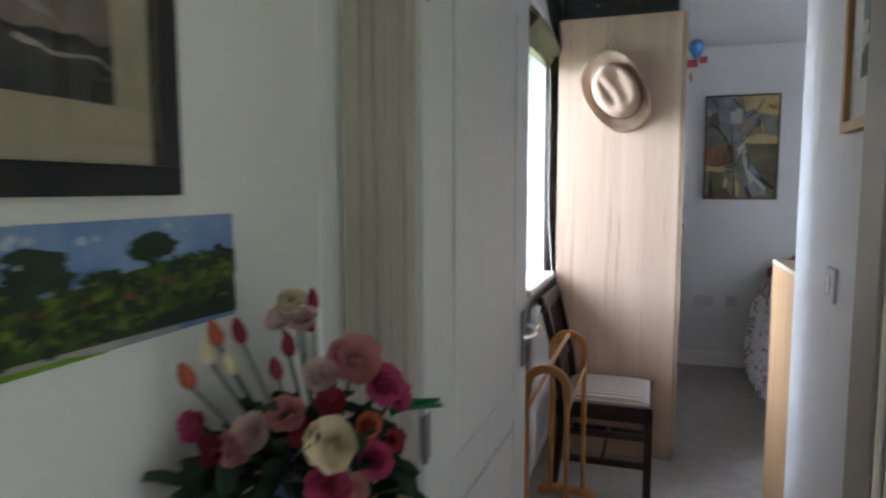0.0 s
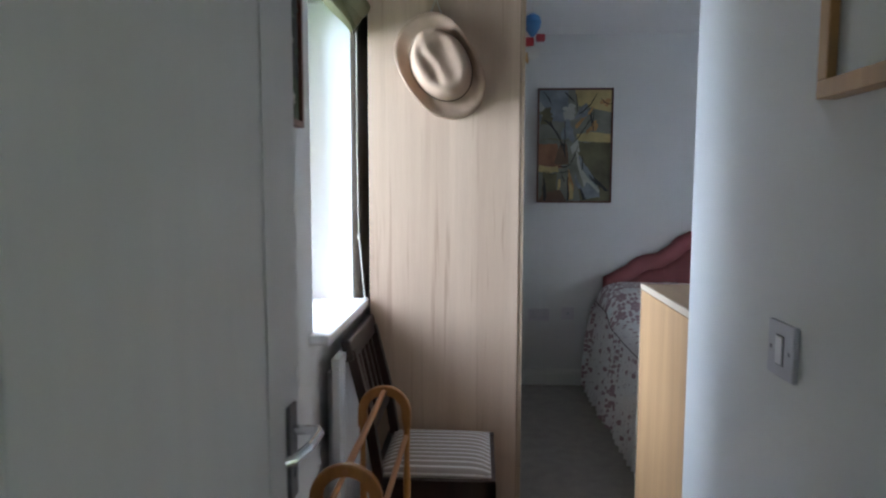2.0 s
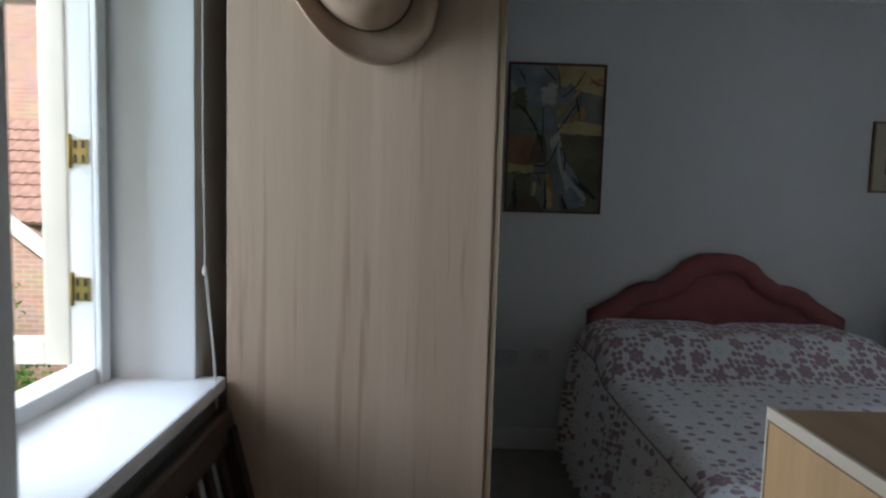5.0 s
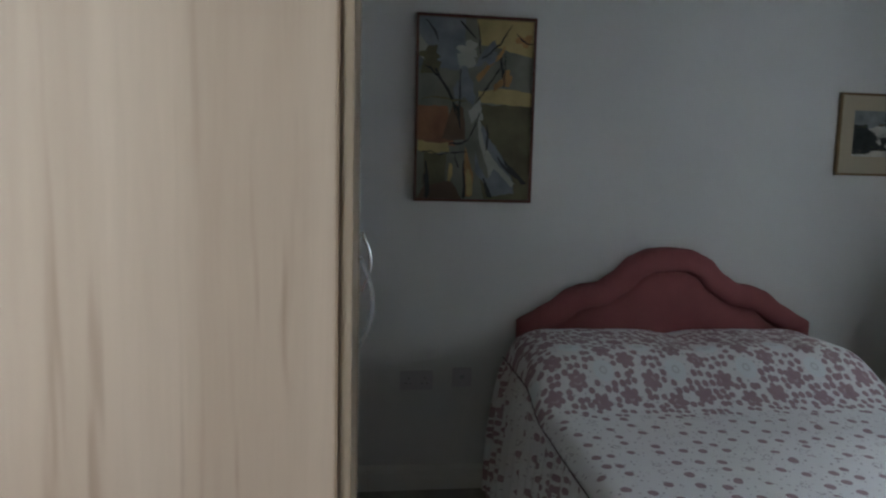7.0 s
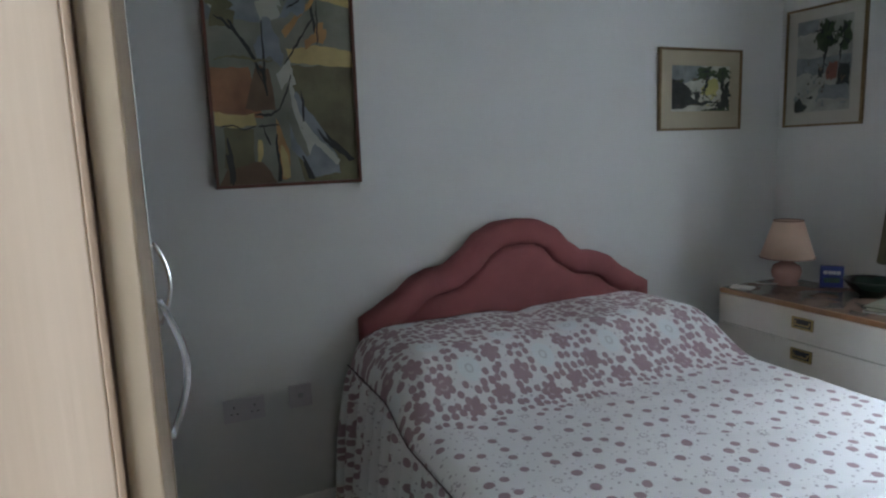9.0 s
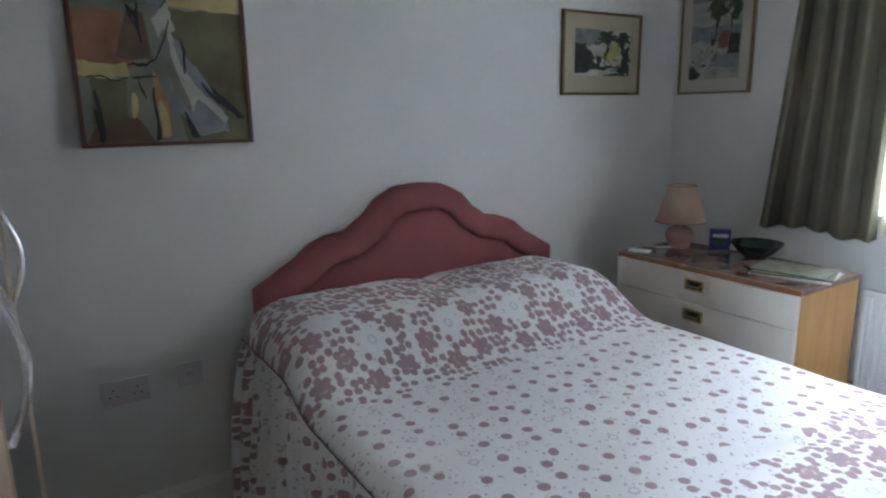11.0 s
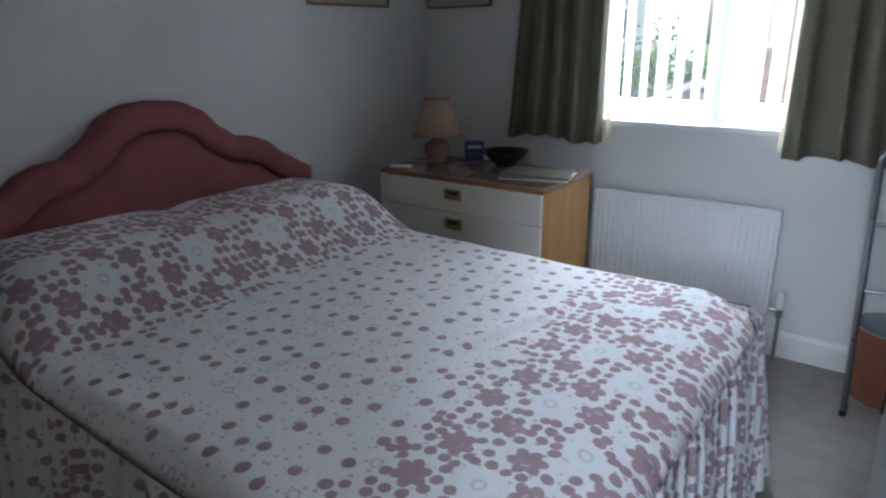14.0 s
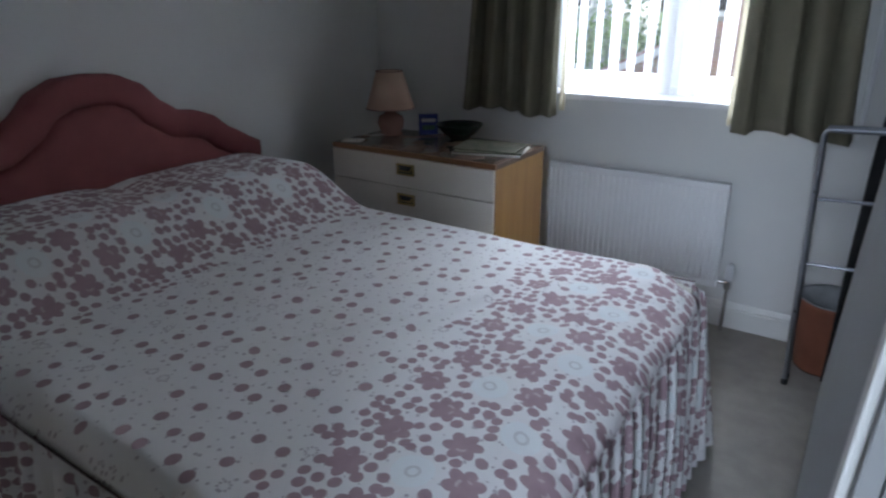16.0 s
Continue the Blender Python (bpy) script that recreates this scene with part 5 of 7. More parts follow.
def top_height(x, y):
    """Height of the bedspread over the mattress and the pillows."""
    z = BZ
    k = (y - 5.02) / 0.3
    k = max(0.0, min(1.0, k))
    rise = k * k * (3 - 2 * k)
    fall = max(0.0, min(1.0, (BY1 + 0.02 - y) / 0.14))
    fall = math.sqrt(fall * (2 - fall))
    u = (x - BX0) / (BX1 - BX0)
    ends = max(0.0, min(1.0, min(u, 1 - u) / 0.13))
    ends = math.sqrt(ends * (2 - ends))
    dip = 1 - 0.1 * math.exp(-((u - 0.5) / 0.05) ** 2)
    z += 0.165 * rise * (0.55 + 0.45 * fall) * (0.25 + 0.75 * ends) * dip
    z += 0.006 * noise.noise((x * 3, y * 2.4, 0.3)) + 0.003 * noise.noise((x * 9, y * 8, 1.7)) + 0.0035 * math.sin(14 * x + 9 * y + 3 * noise.noise((x * 2, y * 2, 5))) * max(0.0, noise.noise((x * 2.2, y * 2.2, 9.0)))
    z += 0.012 * math.exp(-((y - 4.27 + 0.22 * (x - 3.0)) / 0.018) ** 2) * math.exp(-((x - 3.05) / 0.22) ** 2)
    for cy_, sl, cx_, wide, deep in ((4.62, -0.35, 2.95, 0.3, 0.006), (4.45, -0.55, 2.75, 0.25, 0.005), (4.1, 0.1, 3.3, 0.2, 0.007), (4.88, -0.2, 3.1, 0.35, 0.006), (3.98, -0.12, 3.0, 0.3, 0.006)):
        z += 1.7 * deep * math.exp(-((y - cy_ - sl * (x - cx_)) / 0.016) ** 2) * math.exp(-((x - cx_) / wide) ** 2)
    z -= 0.01 * math.exp(-((y - 4.235 + 0.22 * (x - 3.0)) / 0.02) ** 2) * math.exp(-((x - 3.05) / 0.22) ** 2)
    return z


def bedspread():
    t = thing("bedspread", "white bedspread printed with mauve flowers and spots", "bedspread")
    r = 0.055

    def sheet(name, pts, uvs, mat, label=""):
        bm = bmesh.new()
        lay = bm.loops.layers.uv.new("cloth")
        vs = [[bm.verts.new(p) for p in row] for row in pts]
        for i in range(len(vs) - 1):
            for j in range(len(vs[0]) - 1):
                f = bm.faces.new((vs[i][j], vs[i + 1][j], vs[i + 1][j + 1], vs[i][j + 1]))
                for loop, (a, b) in zip(f.loops, ((i, j), (i + 1, j), (i + 1, j + 1), (i, j + 1))):
                    loop[lay].uv = uvs[a][b]
        bmesh.ops.recalc_face_normals(bm, faces=bm.faces[:])
        return part(name, bm, mat, t, label, smooth=True)

    # the flat top, rolled over at both long sides and the foot
    nx, ny = 180, 150
    pts, uvs = [], []
    for i in range(nx + 1):
        x = BX0 + (BX1 - BX0) * i / nx
        row, urow = [], []
        for j in range(ny + 1):
            y = BY0 + (YN - 0.075 - BY0) * j / ny
            ex, ey = min(x - BX0, BX1 - x), y - BY0
            z = top_height(x, y)
            rr = 0.075
            cx = max(0.0, rr - ex)
            cy = max(0.0, 0.2 - ey) * 0.4
            d = min(1.0, math.hypot(cx, cy) / 0.08)
            z -= 0.08 * (1 - math.sqrt(max(0.0, 1 - d * d)))
            z += 0.0035 * math.sin(105 * x + 5 * noise.noise((x * 6, y * 3, 2.0))) * math.exp(-ey / 0.09) + 0.003 * math.sin(70 * y + 16 * x + 4 * noise.noise((x * 4, y * 4, 7.0))) * math.exp(-(ey / 0.3) ** 2)
            # rounded corner at the foot
            px, py = x, y
            if ex < 0.16 and ey < 0.16:
                qx, qy = 0.16 - ex, 0.16 - ey
                m = max(qx, qy)
                if m > 1e-6:
                    k = m / math.hypot(qx, qy)
                    sx = 1 if x < (BX0 + BX1) / 2 else -1
                    px = x + sx * (qx - qx * k)
                    py = y + (qy - qy * k)
            row.append((px, py, z))
            urow.append((x - BX0, y - BY0))
        pts.append(row)
        uvs.append(urow)
    top = sheet("top_panel", pts, uvs, SPREAD, "printed cotton top panel")
    sol = top.modifiers.new("thick", "SOLIDIFY")
    sol.thickness = 0.006
    # gathered skirts that fall to the floor; shared outline round the bed
    def outline(s, kind):
        if kind == "left":
            return BX0, (YN - 0.08) - s, (-1, 0)
        if kind == "right":
            return BX1, (YN - 0.08) - s, (1, 0)
        return BX0 + 0.1 + s, BY0, (0, -1)

    for kind, length, phase in (("left", YN - 0.08 - BY0 - 0.05, 0.0), ("right", YN - 0.08 - BY0 - 0.05, 1.7), ("foot", BX1 - BX0 - 0.2, 3.1)):
        n, m = int(length * 190), 22
        pts, uvs = [], []
        for i in range(n + 1):
            s = length * i / n
            x, y, (ox, oy) = outline(s, kind)
            row, urow = [], []
            run = 1.5 - 1.25 * s                    # flowers at the head end, spots along the rest
            if run < 0.45:
                run = 1.2 - abs((0.45 - run) % 1.5 - 0.75)
            for j in range(m + 1):
                v = j / m
                if kind == "foot":
                    zt = BZ - 0.048
                else:
                    zt = top_height(x + (0.02 if kind == "left" else -0.02), y) - 0.048
                    if y > 5.1:
                        zt = min(zt, BZ + 0.02)
                z = zt + (0.022 + 0.008 * math.sin(9 * s) - zt) * v
                ph = 2 * math.pi * s / (0.08 if kind == "left" else 0.062) + 2.0 * noise.noise((s * 5, 0.0, phase)) + phase
                amp = (0.003 + (0.04 if kind == "left" else 0.026) * v ** 0.45) * (0.65 + 0.5 * noise.noise((s * 7, v, phase + 3))) * (1 + (0.8 * max(0.0, 1 - s / 0.6) if kind == "left" else 0.0))
                out = 0.004 + 0.03 * v + amp * math.sin(ph) + 0.012 * v * math.sin(3.1 * s + phase)
                if kind == "right":
                    out += 0.125 * v * max(0.0, 1 - (length - s) / 0.4) ** 1.5
                row.append((x + ox * out + (0.006 * v * math.cos(ph) if kind == "foot" else 0), y + oy * out + (0.006 * v * math.cos(ph) if kind != "foot" else 0), z))
                urow.append((3.0 + (zt - z) + phase, run if kind != "foot" else 0.3 + 0.0 * s) if kind != "foot" else (0.2 + s * 1.25, 0.02 + 0.53 * v))
            pts.append(row)
            uvs.append(urow)
        sheet("gathered_skirt", pts, uvs, SPREAD, "gathered printed skirt")
        if kind == "foot":
            continue
        seam = []
        for i in range(0, 41):
            s = length * i / 40
            x, y, (ox, oy) = outline(s, kind)
            zt = BZ - 0.045 if kind == "foot" else min(top_height(x + (0.02 if kind == "left" else -0.02), y) - 0.045, BZ + 0.03)
            seam.append((x + ox * 0.006, y + oy * 0.006, zt))
        part("seam", tube(seam, 0.0024, 6), PIPING, t, "dark piped seam")
    # rounded corner drops at the foot
    for sx, cx in ((-1, BX0 + 0.1), (1, BX1 - 0.1)):
        n, m = 34, 16
        pts, uvs = [], []
        for i in range(n + 1):
            a = math.pi / 2 * i / n
            row, urow = [], []
            for j in range(m + 1):
                v = j / m
                ph = a * 14
                rad = 0.1 + 0.004 + (0.045 + (0.12 * math.sin(a) ** 2 if sx > 0 else 0.0)) * v + (0.003 + 0.02 * v ** 0.7) * math.sin(ph)
                zt = BZ - 0.048
                row.append((cx + sx * rad * math.sin(a), BY0 + 0.1 - rad * math.cos(a), zt + (0.024 + 0.01 * math.sin(5 * a) - zt) * v))
                urow.append((1.3 + a * 0.22, 0.04 + 0.53 * v))
            pts.append(row)
            uvs.append(urow)
        sheet("corner_drop", pts, uvs, SPREAD, "gathered corner of the skirt")
    return t


PIPING = material("mauve_piping", (0.14, 0.09, 0.1), 0.9)
bedspread()


# ---- chest of drawers and what stands on it ----
CX0, CX1, CY0, CY1, CZ = 3.882, 4.31, 4.616, 5.449, 0.762


def low_chest():
    t = thing("chest_of_drawers", "off-white three drawer chest with oak sides and marbled top", "chest of drawers")
    part("side", block(CX0 + 0.012, CX1, CY0, CY0 + 0.018, 0, CZ - 0.022, 0.001), CHESTSIDE, t, "golden oak side")
    part("side", block(CX0 + 0.012, CX1, CY1 - 0.018, CY1, 0, CZ - 0.022, 0.001), CHESTSIDE, t)
    part("back", block(CX1 - 0.006, CX1 - 0.001, CY0 + 0.0185, CY1 - 0.0185, 0.05, CZ - 0.024), CHESTSIDE, t)
    part("top", block(CX0 + 0.014, CX1, CY0 - 0.002, CY1 + 0.002, CZ - 0.0215, CZ, 0.0015), MARBLE, t, "brown marbled laminate top")
    part("top_lipping", block(CX0, CX0 + 0.0135, CY0 - 0.002, CY1 + 0.002, CZ - 0.0215, CZ + 0.0005, 0.003), LIPW, t, "brown wood lipping")
    part("plinth", block(CX0 + 0.04, CX0 + 0.055, CY0 + 0.0185, CY1 - 0.0185, 0, 0.06), CHESTSIDE, t)
    for k in range(5):
        z1 = CZ - 0.023 - k * 0.129
        z0 = z1 - 0.125
        d = part("drawer_front", block(CX0 - 0.004, CX0 + 0.0115, CY0 + 0.003, CY1 - 0.003, z0, z1, 0.0018), OFFWHITE, t, "off-white drawer front")
        yc, zc = 5.038, (z0 + z1) / 2 + 0.014
        hd = part("handle", block(CX0 - 0.0065, CX0 - 0.0042, yc - 0.045, yc + 0.045, zc - 0.024, zc + 0.024, 0.001), BRASS, d, "brass campaign handle")
        bm = bmesh.new()
        for a, b, c, e in ((yc - 0.045, yc + 0.045, zc + 0.017, zc + 0.024), (yc - 0.045, yc + 0.045, zc - 0.024, zc - 0.017), (yc - 0.045, yc - 0.037, zc - 0.017, zc + 0.017), (yc + 0.037, yc + 0.045, zc - 0.017, zc + 0.017)):
            add_box(bm, CX0 - 0.011, CX0 - 0.0066, a, b, c, e)
        hd.data.materials.clear()
        hd.data.materials.append(DARK)
        part("bezel", bm, BRASS, d, "brass handle rim")
        part("bail", tube([(CX0 - 0.009, yc - 0.03, zc + 0.008), (CX0 - 0.013, yc - 0.028, zc - 0.006), (CX0 - 0.013, yc + 0.028, zc - 0.006), (CX0 - 0.009, yc + 0.03, zc + 0.008)], 0.003, 8), BRASS, d)
    return t


low_chest()


def table_lamp():
    t = thing("table_lamp", "small lamp with a peach shade and pink ceramic base", "lamp")
    t.matrix_world = Matrix.Translation((4.17, 5.34, CZ + 0.0005))
    part("base", lathe([(0.0001, 0), (0.05, 0.0), (0.052, 0.006), (0.045, 0.014), (0.058, 0.035), (0.063, 0.06), (0.055, 0.085), (0.03, 0.1), (0.014, 0.108), (0.012, 0.125), (0.0001, 0.126)], 36), PINKGLAZE, t, "pink ceramic base", smooth=True)
    part("lampholder", lathe([(0.013, 0.12), (0.015, 0.125), (0.015, 0.16), (0.01, 0.165)], 16), BRASS, t)
    sh = part("shade", lathe([(0.112, 0.122), (0.06, 0.29)], 48, caps=False), SHADE, t, "peach fabric shade", smooth=True)
    so = sh.modifiers.new("thick", "SOLIDIFY")
    so.thickness = 0.0015
    for rr, z in ((0.1125, 0.123), (0.0605, 0.289)):
        part("shade_trim", tube([(rr * math.cos(2 * math.pi * k / 40), rr * math.sin(2 * math.pi * k / 40), z) for k in range(40)], 0.0022, 6, closed=True), PINKGLAZE, sh)
    part("flex", tube([(-0.045, 0.0, 0.006), (-0.09, 0.04, 0.004), (-0.1, 0.1, 0.004), (-0.06, 0.12, -0.06)], 0.0025, 6), CORD, t)
    return t


table_lamp()
clock = thing("alarm_clock", "small blue card box standing on the chest", "box")
clock.matrix_world = Matrix.Translation((4.275, 5.2, CZ + 0.0005)) @ Matrix.Rotation(radians(-52), 4, "Z")
part("body", block(-0.045, 0.045, -0.018, 0.018, 0, 0.092, 0.003), BLUEBOX, clock)
for k, x in enumerate((-0.024, -0.008, 0.008, 0.024)):
    part("motif", tube([(x, -0.0182, 0.065), (x, -0.0195, 0.065)], 0.009, 12), PAPER, clock)
part("motif", block(-0.03, 0.03, -0.0192, -0.0182, 0.02, 0.042), material("green_print", (0.05, 0.11, 0.06), 0.5, vary=0.4, scale=90), clock)

bowl = thing("bowl", "dark green glazed pottery bowl on the chest", "bowl")
bowl.matrix_world = Matrix.Translation((4.235, 5.0, CZ + 0.0005))
part("body", lathe([(0.0001, 0.002), (0.04, 0.0), (0.045, 0.006), (0.075, 0.03), (0.102, 0.062), (0.106, 0.07), (0.102, 0.07), (0.072, 0.036), (0.04, 0.014), (0.0001, 0.011)], 40), GREENGLAZE, bowl, smooth=True)
for i, (x, y, a, w, d, mt) in enumerate(((4.1, 4.755, 14, 0.21, 0.28, PAPER), (4.105, 4.76, 20, 0.21, 0.28, MAGAZINE), (4.11, 4.765, 10, 0.2, 0.27, MAGAZINE))):
    o = part("magazine", block(-w / 2, w / 2, -d / 2, d / 2, 0, 0.0055, 0.001), mt)
    tagged(o, "thin glossy magazine lying in a pile on the chest", "magazine", "magazines on the chest")
    o.matrix_world = Matrix.Translation((x, y, CZ + 0.001 + i * 0.0062)) @ Matrix.Rotation(radians(a), 4, "Z")
o = part("card", block(-0.03, 0.03, -0.045, 0.045, 0, 0.006, 0.001), PAPER)
tagged(o, "small white card lying on the chest top", "card")
o.matrix_world = Matrix.Translation((3.95, 5.385, CZ + 0.001)) @ Matrix.Rotation(radians(20), 4, "Z")


# ---- pictures ----
def flat_paint(name, c, vary=0.3, scale=9.0, second=None):
    return material(name, c, 0.6, vary=vary, scale=scale, bump=0.35, bump_scale=90, second=second)


def ragged_outline(pts, amount, seed):
    """An outline with brushed, uneven edges, kept inside the image."""
    out = []
    for i, (u, v) in enumerate(pts):
        u2, v2 = pts[(i + 1) % len(pts)]
        for k in range(9):
            s = k / 9
            a, b = u + (u2 - u) * s, v + (v2 - v) * s
            on_edge = min(a, b, 1 - a, 1 - b) < 0.004
            if not on_edge:
                a += amount * (noise.noise((a * 9, b * 9, seed * 3.1)) * 1.6 + noise.noise((a * 31, b * 31, seed * 1.7 + 4)))
                b += amount * (noise.noise((a * 9, b * 9, seed * 2.3 + 8)) * 1.6 + noise.noise((a * 31, b * 31, seed * 1.3 + 2)))
            out.append((min(1.0, max(0.0, a)), min(1.0, max(0.0, b))))
    return out


def picture(name, label, w, h, bar, depth, frame_mat, mount, mount_mat, m, ground, shapes, glazed=False, category="picture", ragged=0.0):
    """A framed picture; its own x to the right, z up, facing -y, its back on y = 0. shapes: material and outline in parts of the image."""
    t = thing(name, label, category)
    t.matrix_world = m
    def bars(bm, a, b, c, d, wide, y0, y1, bev):
        add_box(bm, a, b, y0, y1, c, c + wide, bev)
        add_box(bm, a, b, y0, y1, d - wide, d, bev)
        add_box(bm, a, a + wide, y0, y1, c + wide, d - wide, bev)
        add_box(bm, b - wide, b, y0, y1, c + wide, d - wide, bev)
        return bm
    if bar:
        for a, b, c, d in ((-w / 2, w / 2, 0, bar), (-w / 2, w / 2, h - bar, h)):
            part("frame_bar", block(a, b, -depth, -0.001, c, d, 0.002), frame_mat, t)
        for a, b in ((-w / 2, -w / 2 + bar), (w / 2 - bar, w / 2)):
            part("frame_bar", block(a, b, -depth, -0.001, bar, h - bar, 0.002), frame_mat, t)
    x0, x1, z0, z1 = -w / 2 + bar, w / 2 - bar, bar, h - bar
    y = -depth * 0.55 if bar else -depth
    if mount:
        part("mount", block(x0, x1, y, -0.0015, z0, z1), mount_mat, t)
        x0, x1, z0, z1, y = x0 + mount, x1 - mount, z0 + mount * 1.15, z1 - mount, y - 0.0008
    img = part("image", block(x0, x1, y - 0.0004, y + 0.0002, z0, z1) if mount else block(x0, x1, y, -0.0015, z0, z1), ground, t)
    for k, (mat, pts) in enumerate(shapes):
        bm = bmesh.new()
        yy = (y - 0.0004 if mount else y) - 0.0004 * (k + 1)
        if ragged:
            pts = ragged_outline(pts, ragged, k)
        bm.faces.new([bm.verts.new((x0 + (x1 - x0) * u, yy, z0 + (z1 - z0) * v)) for u, v in pts])
        part("patch", bm, mat, img)
    if glazed:
        g = part("glazing", block(-w / 2 + bar, w / 2 - bar, -depth * 0.55 - 0.014, -depth * 0.55 - 0.012, bar, h - bar), PANE, t)
        g.visible_shadow = False
    return t


def on_north(x, z):
    return Matrix.Translation((x, YN, z))


def on_east(y, z):
    return Matrix.Translation((XE, y, z)) @ Matrix.Rotation(radians(-90), 4, "Z")


def on_west(x, y, z):
    return Matrix.Translation((x, y, z)) @ Matrix.Rotation(radians(90), 4, "Z")


G1 = flat_paint("paint_grey_green", (0.2, 0.21, 0.17), 0.35, 6)
G2 = flat_paint("paint_olive", (0.13, 0.12, 0.065), 0.4, 8)
G3 = flat_paint("paint_ochre", (0.5, 0.4, 0.18), 0.25, 9)
G4 = flat_paint("paint_rust", (0.27, 0.13, 0.07), 0.4, 8)
G5 = flat_paint("paint_slate", (0.2, 0.23, 0.25), 0.35, 10)
G6 = flat_paint("paint_pale", (0.42, 0.43, 0.38), 0.2, 9)
G7 = flat_paint("paint_black", (0.025, 0.025, 0.025), 0.3, 9)
G8 = flat_paint("paint_orange", (0.42, 0.24, 0.1), 0.3, 9)
G9 = flat_paint("paint_brown", (0.14, 0.09, 0.055), 0.35, 9)
art = [
    (G5, [(0, 0.72), (0.42, 0.72), (0.4, 1), (0, 1)]),
    (G3, [(0.55, 0.86), (1, 0.8), (1, 1), (0.5, 1)]),
    (G2, [(0.6, 0.0), (1, 0.0), (1, 0.53), (0.55, 0.54), (0.5, 0.3)]),
    (G3, [(0.55, 0.54), (1, 0.53), (1, 0.6), (0.7, 0.63), (0.52, 0.6)]),
    (G4, [(0.0, 0.33), (0.0, 0.52), (0.26, 0.52), (0.33, 0.3), (0.2, 0.3)]),
    (G9, [(0.22, 0.33), (0.3, 0.53), (0.4, 0.52), (0.42, 0.33)]),
    (G3, [(0.01, 0.26), (0.28, 0.265), (0.28, 0.315), (0.01, 0.32)]),
    (G2, [(0.05, 0.07), (0.24, 0.06), (0.26, 0.25), (0.06, 0.25)]),
    (G9, [(0.0, 0.0), (0.4, 0.0), (0.3, 0.1), (0.06, 0.07)]),
    (G5, [(0.5, 0.3), (0.62, 0.34), (0.84, 0.12), (0.86, 0.03), (0.66, 0.02), (0.52, 0.16)]),
    (G6, [(0.52, 0.35), (0.58, 0.4), (0.7, 0.2), (0.64, 0.12)]),
    (G8, [(0.41, 0.02), (0.5, 0.02), (0.5, 0.16), (0.42, 0.3)]),
    (G3, [(0.435, 0.02), (0.495, 0.02), (0.49, 0.14), (0.44, 0.17)]),
    (G6, [(0.47, 0.42), (0.55, 0.5), (0.54, 0.56), (0.44, 0.5)]),
    (G6, [(0.36, 0.72), (0.5, 0.74), (0.46, 0.84), (0.33, 0.8)]),
    (G6, [(0.01, 0.9), (0.14, 0.8), (0.1, 0.74), (0.01, 0.8)]),
    (G2, [(0.02, 0.7), (0.18, 0.68), (0.2, 0.76), (0.05, 0.79)]),
    (G7, [(0.14, 0.72), (0.16, 0.72), (0.34, 0.5), (0.33, 0.49)]),
    (G7, [(0.33, 0.52), (0.36, 0.52), (0.37, 0.4), (0.36, 0.4)]),
    (G7, [(0.6, 0.38), (0.615, 0.4), (0.62, 0.26), (0.605, 0.25)]),
    (G7, [(0.72, 0.24), (0.735, 0.25), (0.98, 0.1), (0.94, 0.09)]),
    (G7, [(0.07, 0.01), (0.11, 0.01), (0.1, 0.12), (0.06, 0.15)]),
    (G7, [(0.4, 0.01), (0.43, 0.01), (0.435, 0.08), (0.41, 0.1)]),
    (G7, [(0.62, 0.01), (0.67, 0.01), (0.6, 0.1), (0.59, 0.09)]),
    (G7, [(0.29, 0.255), (0.44, 0.26), (0.44, 0.267), (0.29, 0.262)]),
    (G7, [(0.04, 0.252), (0.28, 0.256), (0.28, 0.262), (0.04, 0.258)]),
    (G7, [(0.7, 0.8), (0.72, 0.82), (0.74, 0.7), (0.72, 0.68)]),
    (G8, [(0.5, 0.68), (0.74, 0.86), (0.74, 0.83), (0.52, 0.65)]),
]


def brush_line(a, b, c, thick):
    """A tapered, curved brush stroke through three points of the image."""
    up, down = [], []
    for k in range(9):
        q = k / 8
        x = (1 - q) ** 2 * a[0] + 2 * q * (1 - q) * b[0] + q * q * c[0]
        y = (1 - q) ** 2 * a[1] + 2 * q * (1 - q) * b[1] + q * q * c[1]
        dx, dy = c[0] - a[0], c[1] - a[1]
        ln = math.hypot(dx, dy)
        w = thick * (0.25 + 0.75 * math.sin(math.pi * (0.1 + 0.8 * q)))
        up.append((x - dy / ln * w, y + dx / ln * w))
        down.append((x + dy / ln * w, y - dx / ln * w))
    return [(min(1.0, max(0.0, x)), min(1.0, max(0.0, y))) for x, y in up + down[::-1]]


def dab(u, v, ru, rv, turn=0.0):
    """An uneven patch of paint."""
    out = []
    for k in range(14):
        a = 2 * math.pi * k / 14
        r_ = 1 + 0.3 * math.sin(3 * a + 40 * u) + 0.2 * math.sin(5 * a + 60 * v)
        x, y = ru * r_ * math.cos(a), rv * r_ * math.sin(a)
        out.append((min(1.0, max(0.0, u + x * math.cos(turn) - y * math.sin(turn))), min(1.0, max(0.0, v + x * math.sin(turn) + y * math.cos(turn)))))
    return out


